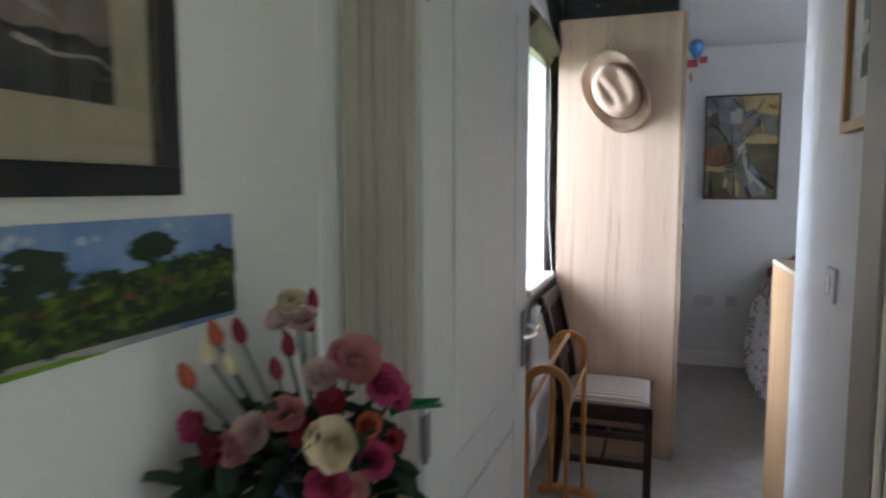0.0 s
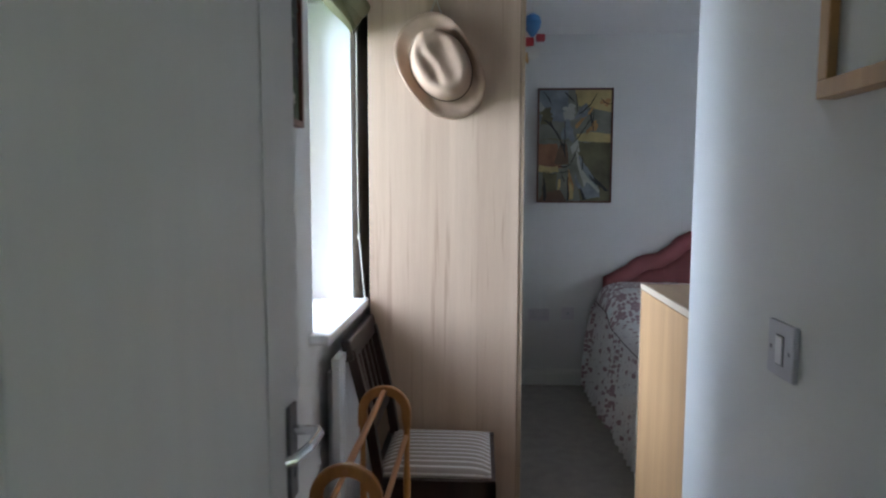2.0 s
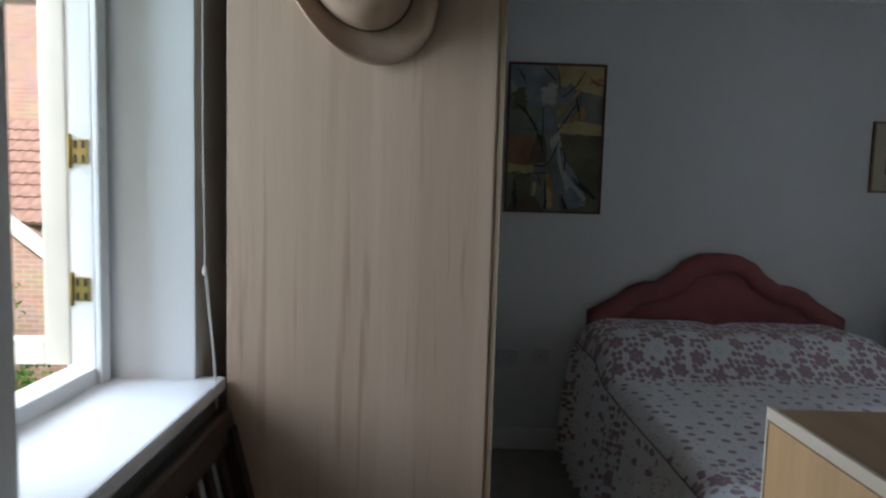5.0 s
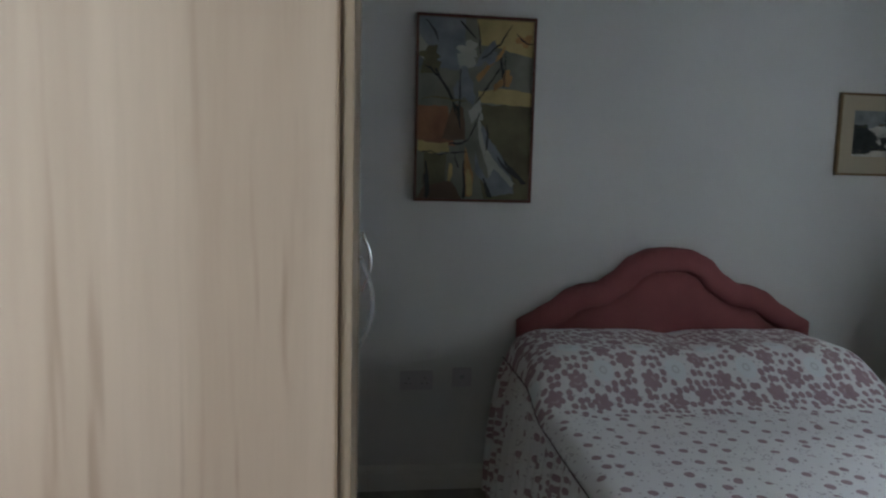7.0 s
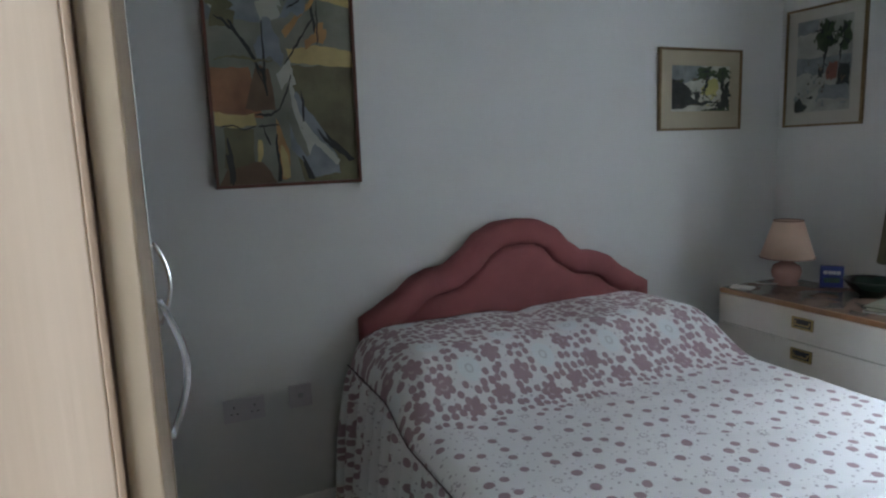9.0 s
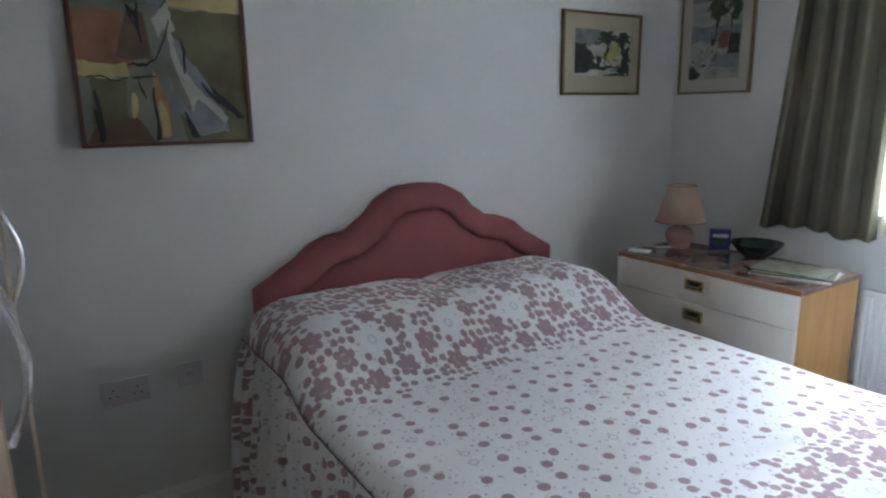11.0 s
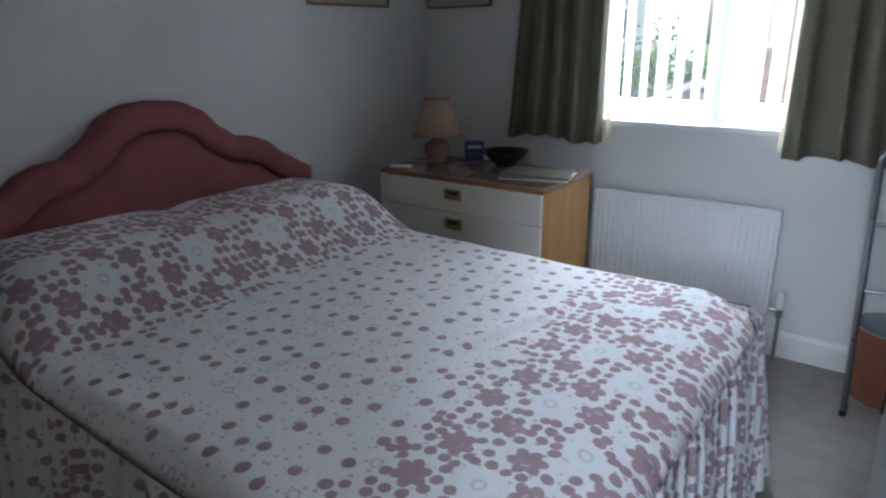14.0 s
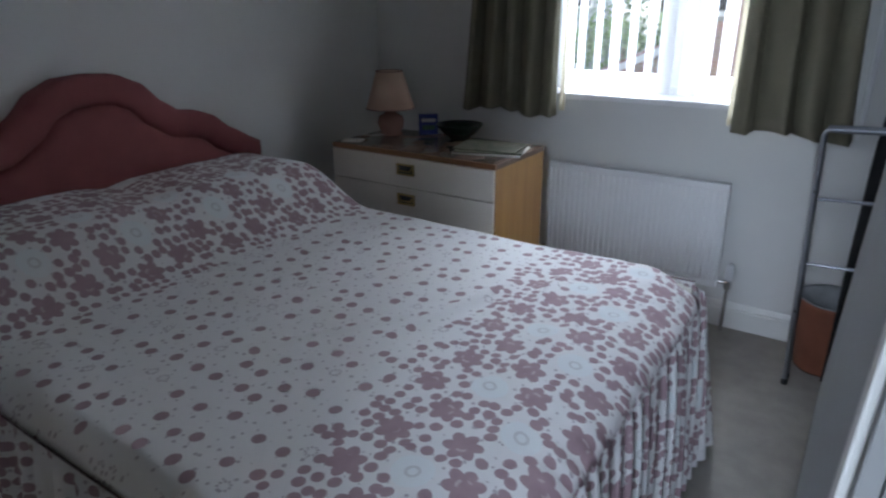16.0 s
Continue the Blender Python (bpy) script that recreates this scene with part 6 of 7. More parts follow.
art += [
    (G6, dab(0.43, 0.83, 0.08, 0.045)), (G8, dab(0.92, 0.89, 0.07, 0.03)), (G5, dab(0.4, 0.62, 0.09, 0.09)),
    (G5, dab(0.6, 0.8, 0.1, 0.05, 0.5)), (G8, dab(0.74, 0.66, 0.09, 0.04, 0.4)), (G6, dab(0.54, 0.48, 0.025, 0.05)),
    (G6, brush_line((0.53, 0.46), (0.56, 0.26), (0.86, 0.08), 0.03)), (G1, brush_line((0.5, 0.44), (0.5, 0.3), (0.62, 0.12), 0.03)),
    (G5, brush_line((0.56, 0.4), (0.66, 0.26), (0.8, 0.16), 0.03)), (G2, dab(0.1, 0.8, 0.08, 0.04)), (G3, brush_line((0.3, 0.2), (0.31, 0.16), (0.28, 0.1), 0.02)),
    (G7, brush_line((0.06, 0.735), (0.24, 0.69), (0.35, 0.45), 0.009)), (G7, brush_line((0.36, 0.72), (0.355, 0.58), (0.36, 0.45), 0.006)),
    (G7, brush_line((0.75, 0.82), (0.745, 0.72), (0.745, 0.63), 0.006)), (G7, brush_line((0.73, 0.76), (0.66, 0.68), (0.495, 0.534), 0.007)),
    (G7, brush_line((0.55, 0.78), (0.71, 0.85), (0.8, 0.97), 0.006)), (G7, brush_line((0.35, 0.98), (0.42, 0.94), (0.48, 0.896), 0.007)),
    (G7, brush_line((0.06, 0.97), (0.13, 0.95), (0.17, 0.86), 0.007)), (G7, brush_line((0.71, 0.25), (0.78, 0.14), (0.95, 0.11), 0.009)),
    (G7, brush_line((0.604, 0.42), (0.61, 0.35), (0.607, 0.285), 0.007)), (G7, brush_line((0.414, 0.225), (0.41, 0.12), (0.414, 0.012), 0.011)),
    (G7, brush_line((0.08, 0.21), (0.1, 0.1), (0.09, 0.0), 0.013)), (G7, brush_line((0.59, 0.12), (0.62, 0.05), (0.66, 0.01), 0.011)),
    (G7, brush_line((0.28, 0.305), (0.38, 0.3), (0.45, 0.335), 0.006)), (G7, brush_line((0.83, 0.93), (0.88, 0.87), (0.99, 0.875), 0.005)),
    (G7, brush_line((0.5, 0.97), (0.53, 0.9), (0.53, 0.8), 0.005)), (G7, brush_line((0.45, 0.34), (0.5, 0.42), (0.53, 0.5), 0.006)),
    (G2, brush_line((0.03, 0.55), (0.2, 0.56), (0.42, 0.55), 0.006)), (G7, brush_line((0.32, 0.26), (0.34, 0.22), (0.36, 0.18), 0.006)),
]
picture("painting", "abstract oil painting in a thin mahogany frame", 0.517, 0.785, 0.012, 0.03, FRAMERED, 0, None, on_north(2.062, 1.308), G1, art, category="painting", ragged=0.008)
W1 = flat_paint("wash_pale", (0.5, 0.5, 0.44), 0.25, 14)
W2 = flat_paint("wash_green", (0.05, 0.075, 0.035), 0.5, 20)
W3 = flat_paint("wash_black", (0.03, 0.035, 0.033), 0.5, 22)
W4 = flat_paint("wash_yellow", (0.45, 0.42, 0.16), 0.3, 14)
W5 = flat_paint("wash_grey", (0.2, 0.23, 0.23), 0.35, 16)
W6 = flat_paint("wash_red", (0.25, 0.1, 0.07), 0.3, 16)
MOUNT1 = material("buff_mount", (0.46, 0.4, 0.29), 0.8, vary=0.04)
MOUNT2 = material("grey_mount", (0.5, 0.48, 0.42), 0.8, vary=0.04)
MOUNT3 = material("white_mount", (0.7, 0.7, 0.66), 0.8, vary=0.03)
wash1 = [
    (W5, [(0, 0.6), (0, 1), (0.5, 1), (0.45, 0.7), (0.2, 0.62)]),
    (W3, [(0.0, 0.05), (0.0, 0.7), (0.14, 0.66), (0.3, 0.5), (0.36, 0.2), (0.2, 0.06)]),
    (W4, [(0.5, 0.36), (0.78, 0.36), (0.82, 0.6), (0.7, 0.72), (0.52, 0.56)]),
    (W2, [(0.44, 0.72), (0.56, 0.68), (0.68, 0.8), (0.62, 0.98), (0.48, 0.96)]),
    (W2, [(0.74, 0.66), (0.86, 0.62), (0.98, 0.78), (0.94, 0.96), (0.78, 0.97)]),
    (W3, [(0.8, 0.04), (0.98, 0.02), (1, 0.68), (0.9, 0.6), (0.84, 0.34)]),
    (W3, [(0.1, 0.13), (0.9, 0.16), (0.84, 0.22), (0.3, 0.24)]),
    (W3, [(0.34, 0.2), (0.46, 0.22), (0.5, 0.42), (0.4, 0.46)]),
    (W2, [(0.5, 0.0), (1.0, 0.0), (1.0, 0.08), (0.66, 0.06)]),
]
W7 = flat_paint("wash_sepia", (0.12, 0.1, 0.07), 0.5, 24)


def palm(u, v, size, seed):
    """Drooping fronds round the head of a painted palm."""
    rng = random.Random(seed)
    out = []
    for k in range(9):
        a = math.pi * (-0.15 + 1.3 * k / 8) + rng.uniform(-0.15, 0.15)
        r_ = size * rng.uniform(0.75, 1.1)
        out.append((W2 if k % 3 else W3, brush_line((u, v), (u + 0.6 * r_ * math.cos(a), v + 0.75 * r_ * math.sin(a) + 0.02), (u + r_ * math.cos(a), v + 0.55 * r_ * math.sin(a) - 0.03), 0.018)))
    return out


def flecks(count, seed, u0, u1, v0, v1, mats):
    """Small loose brush marks over one part of a picture."""
    rng = random.Random(seed)
    return [(mats[k % len(mats)], dab(rng.uniform(u0, u1), rng.uniform(v0, v1), rng.uniform(0.012, 0.05), rng.uniform(0.008, 0.025), rng.uniform(-0.5, 0.5))) for k in range(count)]


wash1 += palm(0.6, 0.84, 0.2, 1) + palm(0.86, 0.8, 0.2, 2) + [(W3, brush_line((0.59, 0.84), (0.55, 0.5), (0.5, 0.22), 0.014)), (W3, brush_line((0.86, 0.8), (0.84, 0.5), (0.88, 0.2), 0.014))]
wash1 += flecks(22, 3, 0.04, 0.5, 0.1, 0.75, (W3, W7, W2)) + flecks(14, 4, 0.5, 0.95, 0.1, 0.4, (W3, W4, W7)) + flecks(8, 5, 0.05, 0.95, 0.02, 0.14, (W2, W3, W1))
picture("watercolour", "small tropical watercolour in a thin bronze frame", 0.525, 0.378, 0.011, 0.02, FRAMEGOLD, 0.068, MOUNT1, on_north(4.028, 1.467), W1, wash1, category="painting", ragged=0.035)
wash2 = [
    (W5, [(0, 0.4), (1, 0.42), (1, 0.58), (0, 0.6)]),
    (W2, [(0.36, 0.68), (0.5, 0.62), (0.66, 0.7), (0.6, 0.84), (0.7, 0.94), (0.52, 0.99), (0.42, 0.9)]),
    (W2, [(0.8, 0.64), (0.94, 0.62), (0.99, 0.74), (0.97, 0.96), (0.84, 0.92)]),
    (W3, [(0.49, 0.42), (0.52, 0.42), (0.54, 0.64), (0.51, 0.64)]),
    (W6, [(0.56, 0.33), (0.74, 0.33), (0.76, 0.5), (0.64, 0.54), (0.57, 0.44)]),
    (W3, [(0.38, 0.36), (0.5, 0.36), (0.5, 0.46), (0.42, 0.47)]),
    (W3, [(0.74, 0.2), (0.98, 0.24), (0.97, 0.5), (0.8, 0.44)]),
    (W5, [(0.4, 0.16), (0.98, 0.12), (0.98, 0.26), (0.5, 0.26)]),
    (W3, [(0.0, 0.02), (0.26, 0.02), (0.1, 0.14), (0.0, 0.16)]),
    (W3, [(0.22, 0.14), (0.36, 0.13), (0.36, 0.16), (0.22, 0.17)]),
    (W5, [(0, 0.84), (0.36, 0.86), (0.4, 1), (0, 1)]),
]
wash2 += palm(0.52, 0.82, 0.22, 6) + palm(0.84, 0.78, 0.2, 7) + [(W3, brush_line((0.84, 0.78), (0.82, 0.6), (0.86, 0.4), 0.014))]
wash2 += flecks(16, 8, 0.05, 0.95, 0.3, 0.55, (W7, W5, W3)) + flecks(16, 9, 0.05, 0.95, 0.05, 0.3, (W5, W7, W5))
picture("watercolour", "upright beach watercolour in a thin bronze frame", 0.40, 0.565, 0.011, 0.02, FRAMEGOLD, 0.052, MOUNT2, on_east(5.50, 1.467), flat_paint("wash_dull", (0.36, 0.36, 0.32), 0.25, 14), wash2, category="painting", ragged=0.03)
wash3 = [
    (W2, [(0, 0), (1, 0), (1, 0.3), (0.5, 0.24), (0, 0.4)]),
    (W3, [(0.05, 0.3), (0.3, 0.3), (0.36, 0.9), (0.1, 0.95)]),
    (W3, [(0.4, 0.24), (0.5, 0.26), (0.58, 0.44), (0.5, 0.56), (0.42, 0.4)]),
    (W3, [(0.7, 0.3), (0.98, 0.26), (0.98, 0.98), (0.76, 0.9)]),
    (W2, [(0.1, 0.8), (0.9, 0.78), (0.98, 1), (0.02, 1)]),
    (W1, [(0.5, 0.06), (0.8, 0.1), (0.62, 0.16), (0.44, 0.12)]),
]
wash3 += flecks(40, 10, 0.03, 0.97, 0.05, 0.95, (W2, W3, W7, W2, W1)) + palm(0.5, 0.6, 0.2, 11)
picture("print", "dark woodland print in a mahogany frame", 0.358, 0.46, 0.017, 0.024, FRAMERED, 0, None, on_west(XW, 2.795, 1.567), W1, wash3, category="picture", ragged=0.03)
wash4 = [
    (W2, [(0, 0), (1, 0), (1, 0.22), (0.4, 0.28), (0, 0.2)]),
    (W5, [(0, 0.4), (1, 0.36), (1, 0.7), (0, 0.74)]),
    (W3, [(0.2, 0.26), (0.42, 0.3), (0.4, 0.6), (0.24, 0.56)]),
    (W3, [(0.6, 0.3), (0.86, 0.26), (0.8, 0.66), (0.66, 0.6)]),
]
stub_pic = picture("landscape_print", "landscape print in a pale oak frame", 0.41, 0.5, 0.024, 0.03, FRAMEWOOD, 0.075, MOUNT3, Matrix.Translation((XP, 1.888, 1.517)) @ Matrix.Rotation(radians(-90), 4, "Z"), W1, wash4, category="picture", ragged=0.03)


# ---- hall ----
SKYB = flat_paint("photo_sky", (0.07, 0.16, 0.42), 0.5, 7, second=(0.3, 0.4, 0.55))
HEDGE = flat_paint("photo_hedge", (0.075, 0.13, 0.02), 0.6, 26, second=(0.012, 0.025, 0.01))
HEDGED = flat_paint("photo_trees", (0.014, 0.03, 0.014), 0.6, 28)
LAWN = flat_paint("photo_lawn", (0.14, 0.26, 0.02), 0.2, 12)
BLOOM = flat_paint("photo_blooms", (0.2, 0.06, 0.035), 0.6, 40, second=(0.05, 0.07, 0.02))
PATHG = flat_paint("photo_path", (0.3, 0.28, 0.27), 0.2, 20)
garden = [
    (HEDGE, [(0, 0.1), (1, 0.04), (1, 0.66), (0.78, 0.63), (0.55, 0.5), (0.3, 0.48), (0, 0.5)]),
    (HEDGED, [(0.0, 0.2), (0.16, 0.3), (0.5, 0.46), (0.46, 0.6), (0.42, 0.62), (0.37, 0.72), (0.31, 0.74), (0.26, 0.7), (0.2, 0.8), (0.1, 0.84), (0, 0.8)]),
    (HEDGED, [(0.44, 0.52), (0.56, 0.56), (0.575, 0.66), (0.565, 0.74), (0.53, 0.82), (0.49, 0.84), (0.455, 0.78), (0.44, 0.66)]),
    (HEDGED, [(0.735, 0.6), (0.75, 0.6), (0.755, 0.66), (0.79, 0.68), (0.805, 0.76), (0.79, 0.86), (0.75, 0.9), (0.71, 0.86), (0.695, 0.76), (0.71, 0.68), (0.735, 0.66)]),
    (HEDGED, [(0.55, 0.1), (1, 0.04), (1, 0.3), (0.85, 0.22), (0.7, 0.2)]),
    (HEDGED, [(0.78, 0.52), (1, 0.56), (1, 0.66), (0.8, 0.63)]),
    (BLOOM, [(0.68, 0.36), (0.84, 0.42), (0.82, 0.5), (0.7, 0.44)]),
    (BLOOM, [(0.9, 0.4), (1, 0.42), (1, 0.52), (0.92, 0.48)]),
    (PATHG, [(0, 0.06), (0.8, 0.02), (0.8, 0.06), (0, 0.13)]),
    (LAWN, [(0, 0), (0.62, 0), (0.55, 0.04), (0, 0.07)]),
]
picture("panorama_print", "wide garden photograph print mounted on the hall wall", 0.62, 0.145, 0, 0.004, None, 0, None, on_west(HALL, 0.832, 1.212), SKYB, garden, category="picture", ragged=0.018)


def foliage_specks(ob, mat, count, seed, region, size):
    """Small uneven clumps of leaves over one part of the photograph; region gives the range of v at u."""
    rng = random.Random(seed)
    bm = bmesh.new()
    for k in range(count):
        u = rng.uniform(0.01, 0.98)
        lo, hi = region(u)
        v = rng.uniform(lo, hi)
        r_ = size * rng.uniform(0.5, 1.4)
        y = -0.0105 - 0.00001 * k - 0.0000001 * seed
        ring = []
        for q in range(8):
            w = 2 * math.pi * q / 8
            rr = r_ * rng.uniform(0.6, 1.2)
            ring.append(bm.verts.new((-0.31 + 0.62 * min(0.998, max(0.002, u + rr * 0.5 * math.cos(w))), y, 0.145 * min(0.99, max(0.005, v + rr * 1.7 * math.sin(w))))))
        bm.faces.new(ring)
    bmesh.ops.recalc_face_normals(bm, faces=bm.faces[:])
    tagged(part("foliage", bm, mat, ob), "printed specks of leaves and flowers", kind="stuff")


pano_image = [o for o in scene.objects["panorama_print"].children if o.name.startswith("image")][0]
ridge = lambda u: 0.5 + 0.17 * max(0.0, u - 0.25) / 0.75
HEDGEL = flat_paint("photo_hedge_light", (0.13, 0.2, 0.03), 0.5, 30, second=(0.04, 0.08, 0.01))
foliage_specks(pano_image, HEDGED, 130, 1, lambda u: (0.1, ridge(u)), 0.03)
foliage_specks(pano_image, HEDGEL, 90, 2, lambda u: (0.16, ridge(u) - 0.06), 0.022)
foliage_specks(pano_image, HEDGEL, 60, 5, lambda u: (ridge(u) - 0.05, ridge(u) + 0.01), 0.014)
foliage_specks(pano_image, BLOOM, 16, 3, lambda u: (0.34 + 0.1 * u, 0.36 + 0.12 * u), 0.02)
foliage_specks(pano_image, HEDGED, 60, 4, lambda u: (ridge(u) - 0.02, 0.8 if u < 0.34 else (0.84 if 0.68 < u < 0.78 else ridge(u) + 0.05)), 0.018)
foliage_specks(pano_image, flat_paint("photo_cloud", (0.42, 0.48, 0.58), 0.2, 12), 16, 6, lambda u: (0.84, 0.96) if u > 0.5 else (0.7, 0.95), 0.018)
pano = scene.objects["panorama_print"]
part("white_border", block(-0.312, 0.312, -0.0015, -0.0005, -0.003, 0.148), PAPER, pano)
T1 = flat_paint("photo_taupe", (0.24, 0.19, 0.17), 0.35, 8)
T2 = flat_paint("photo_dark", (0.06, 0.06, 0.06), 0.4, 10)
T3 = flat_paint("photo_brown", (0.16, 0.12, 0.09), 0.3, 8)
T4 = flat_paint("photo_light", (0.36, 0.3, 0.27), 0.25, 8)
hallpic = [
    (T4, [(0, 0.3), (0.5, 0.34), (0.75, 0.28), (0.86, 0.2), (0.6, 0.5), (0.3, 0.58), (0, 0.52)]),
    (T2, [(0.7, 0.5), (1, 0.4), (1, 1), (0.8, 1)]),
    (T3, [(0, 0), (0.5, 0), (0.52, 0.16), (0, 0.17)]),
    (T2, [(0.5, 0.0), (1, 0), (1, 0.2), (0.62, 0.2)]),
    (T4, [(0.7, 0.15), (1, 0.11), (1, 0.12), (0.7, 0.17)]),
]
picture("black_framed_picture", "large sepia picture with cream mount in black frame", 0.56, 0.5, 0.034, 0.03, BLACK, 0.055, MOUNT1, on_west(HALL, 0.735, 1.384), T1, hallpic, glazed=True, category="picture", ragged=0.02)


def hall_table():
    t = thing("console_table", "small brown wooden hall table against the wall", "table")
    x0, x1, y0, y1, z = HALL + 0.02, HALL + 0.22, 0.82, 1.27, 0.925
    TAB = wood("brown_table", (0.3, 0.15, 0.06), (0.2, 0.09, 0.035), axis="y")
    part("tabletop", block(x0, x1, y0, y1, z - 0.022, z, 0.005), TAB, t)
    for x in (x0 + 0.012, x1 - 0.04):
        for y in (y0 + 0.02, y1 - 0.05):
            part("leg", block(x, x + 0.028, y, y + 0.028, 0, z - 0.0225, 0.003), TAB, t)
    part("apron", block(x0 + 0.014, x0 + 0.03, y0 + 0.049, y1 - 0.051, z - 0.1, z - 0.0225), TAB, t)
    part("apron", block(x1 - 0.03, x1 - 0.014, y0 + 0.049, y1 - 0.051, z - 0.1, z - 0.0225), TAB, t)
    return t


hall_table()
VASEB = material("blue_white_china", (0.62, 0.66, 0.72), 0.15, vary=0.2, scale=34, second=(0.08, 0.16, 0.42))
vase = thing("vase", "blue and white china bowl holding silk flowers", "vase")
vase.matrix_world = Matrix.Translation((1.035, 1.125, 0.9255))
part("body", lathe([(0.0001, 0.0), (0.04, 0.0), (0.044, 0.008), (0.05, 0.02), (0.068, 0.05), (0.072, 0.075), (0.064, 0.095), (0.06, 0.1), (0.056, 0.096), (0.06, 0.075), (0.05, 0.03), (0.0001, 0.015)], 36), VASEB, vase, smooth=True)


def flowers():
    """Silk roses, buds and leaves standing in the vase."""
    t = thing("silk_flowers", "arrangement of red, pink and cream silk flowers", "flowers")
    t.matrix_world = Matrix.Translation((1.045, 1.13, 0.972))
    rng = random.Random(11)
    cols = {"red": cloth("petal_red", (0.24, 0.025, 0.04), 0.3), "pink": cloth("petal_pink", (0.52, 0.22, 0.22), 0.3), "cream": cloth("petal_cream", (0.74, 0.64, 0.44), 0.3),
            "orange": cloth("petal_orange", (0.46, 0.1, 0.055), 0.3), "rose": cloth("petal_rose", (0.46, 0.06, 0.16), 0.3), "blush": cloth("petal_blush", (0.62, 0.46, 0.42), 0.3)}
    GL = cloth("silk_leaf", (0.022, 0.05, 0.03), 0.2)
    GM = cloth("silk_leaf_grey", (0.06, 0.09, 0.06), 0.2)
    GB = cloth("silk_leaf_bright", (0.02, 0.2, 0.07), 0.25)

    def place(s, h, d):
        """s along the arrangement's face, h up, d outwards from it."""
        return Vector((max(-0.085, 0.85 * s + 0.53 * d), 0.53 * s - 0.85 * d, h))

    def petal(bm, m, ln, w, curl):
        rows = []
        for i in range(6):
            u = i / 5
            wd = w * math.sin(math.pi * (0.14 + 0.74 * u)) ** 0.7
            z = curl * u * u * ln
            rows.append([bm.verts.new(m @ Vector((q * wd, u * ln, z + 0.35 * wd * q * q + 0.05 * ln * math.sin(5 * q + 3 * u)))) for q in (-1, -0.5, 0, 0.5, 1)])
        for r0, r1 in zip(rows, rows[1:]):
            for k in range(4):
                bm.faces.new((r0[k], r0[k + 1], r1[k + 1], r1[k]))

    def bloom(p, axis, size, mat, rings):
        """A cupped flower: loose outer petals and a tight heart."""
        bm = bmesh.new()
        q = Vector(axis).to_track_quat("Z", "Y").to_matrix().to_4x4()
        for r_ in range(rings):
            n = 6 if r_ < 2 else 4
            for k in range(n):
                m = Matrix.Translation(p) @ q @ Matrix.Rotation(2 * math.pi * (k + 0.5 * r_) / n + rng.uniform(-0.2, 0.2), 4, "Z") @ Matrix.Rotation(radians(14 + 62 * r_ / max(1, rings - 1) + rng.uniform(-9, 9)), 4, "X")
                k_ = 1 - 0.14 * r_
                petal(bm, m, size * k_, size * (0.58 if r_ < 2 else 0.4) * k_, rng.uniform(0.1, 0.5))
        part("bloom", bm, mat, t, smooth=True)

    def bud(p, axis, size, mat):
        b_ = part("bud", lathe([(0.0005, 0.0), (size * 0.22, size * 0.12), (size * 0.36, size * 0.45), (size * 0.3, size * 0.9), (size * 0.14, size * 1.25), (0.0005, size * 1.4)], 10), mat, t, smooth=True)
        b_.matrix_local = Matrix.Translation(p) @ Vector(axis).to_track_quat("Z", "Y").to_matrix().to_4x4()

    blooms = [(0.0, 0.115, 0.11, "cream", 0.05, 5), (0.03, 0.2, 0.07, "pink", 0.05, 4), (0.065, 0.165, 0.06, "rose", 0.042, 3), (0.085, 0.145, 0.05, "rose", 0.034, 3), (-0.005, 0.065, 0.115, "rose", 0.042, 3),
              (0.05, 0.08, 0.09, "rose", 0.038, 3), (0.02, 0.055, 0.11, "pink", 0.035, 3), (-0.04, 0.275, 0.05, "cream", 0.028, 3), (-0.03, 0.255, 0.06, "blush", 0.03, 3), (-0.055, 0.255, 0.06, "blush", 0.026, 3),
              (-0.01, 0.19, 0.09, "blush", 0.034, 3), (-0.05, 0.15, 0.1, "pink", 0.036, 4), (-0.085, 0.135, 0.11, "blush", 0.036, 4), (-0.105, 0.12, 0.11, "pink", 0.033, 3), (-0.15, 0.145, 0.1, "rose", 0.03, 3),
              (-0.13, 0.12, 0.11, "red", 0.03, 3), (-0.03, 0.13, 0.11, "red", 0.028, 3), (0.045, 0.125, 0.09, "orange", 0.026, 3), (0.08, 0.095, 0.07, "red", 0.024, 2), (-0.18, 0.055, 0.12, "orange", 0.028, 2), (0.0, 0.16, 0.1, "red", 0.03, 3)]
    for s, h, d, c, size, rings in blooms:
        p = place(s, h, d)
        ax = (place(s * 0.8, 0, 0.12) + Vector((0, 0, 0.25 * h + 0.02))).normalized()
        bloom(p, ax, 0.74 * size, cols[c], rings)
        part("stem", tube([0.2 * Vector((p.x, p.y, 0)), Vector((0.5 * p.x, 0.5 * p.y, 0.45 * h)), p], 0.0022, 6), GL, t)
    for s, h, d, c, size in ((-0.155, 0.19, 0.1, "orange", 0.034), (-0.125, 0.235, 0.09, "orange", 0.034), (-0.1, 0.235, 0.08, "red", 0.032), (-0.135, 0.215, 0.09, "cream", 0.03), (-0.11, 0.2, 0.09, "cream", 0.032),
                             (-0.015, 0.265, 0.05, "red", 0.028), (-0.02, 0.24, 0.06, "red", 0.026), (-0.045, 0.215, 0.08, "red", 0.032), (-0.06, 0.19, 0.09, "red", 0.03), (0.01, 0.185, 0.08, "red", 0.032)):
        p = place(s, h, d)
        ax = Vector((0.3 * p.x, 0.5 * p.y, 0.2)).normalized()
        bud(p, ax, 0.8 * size, cols[c])
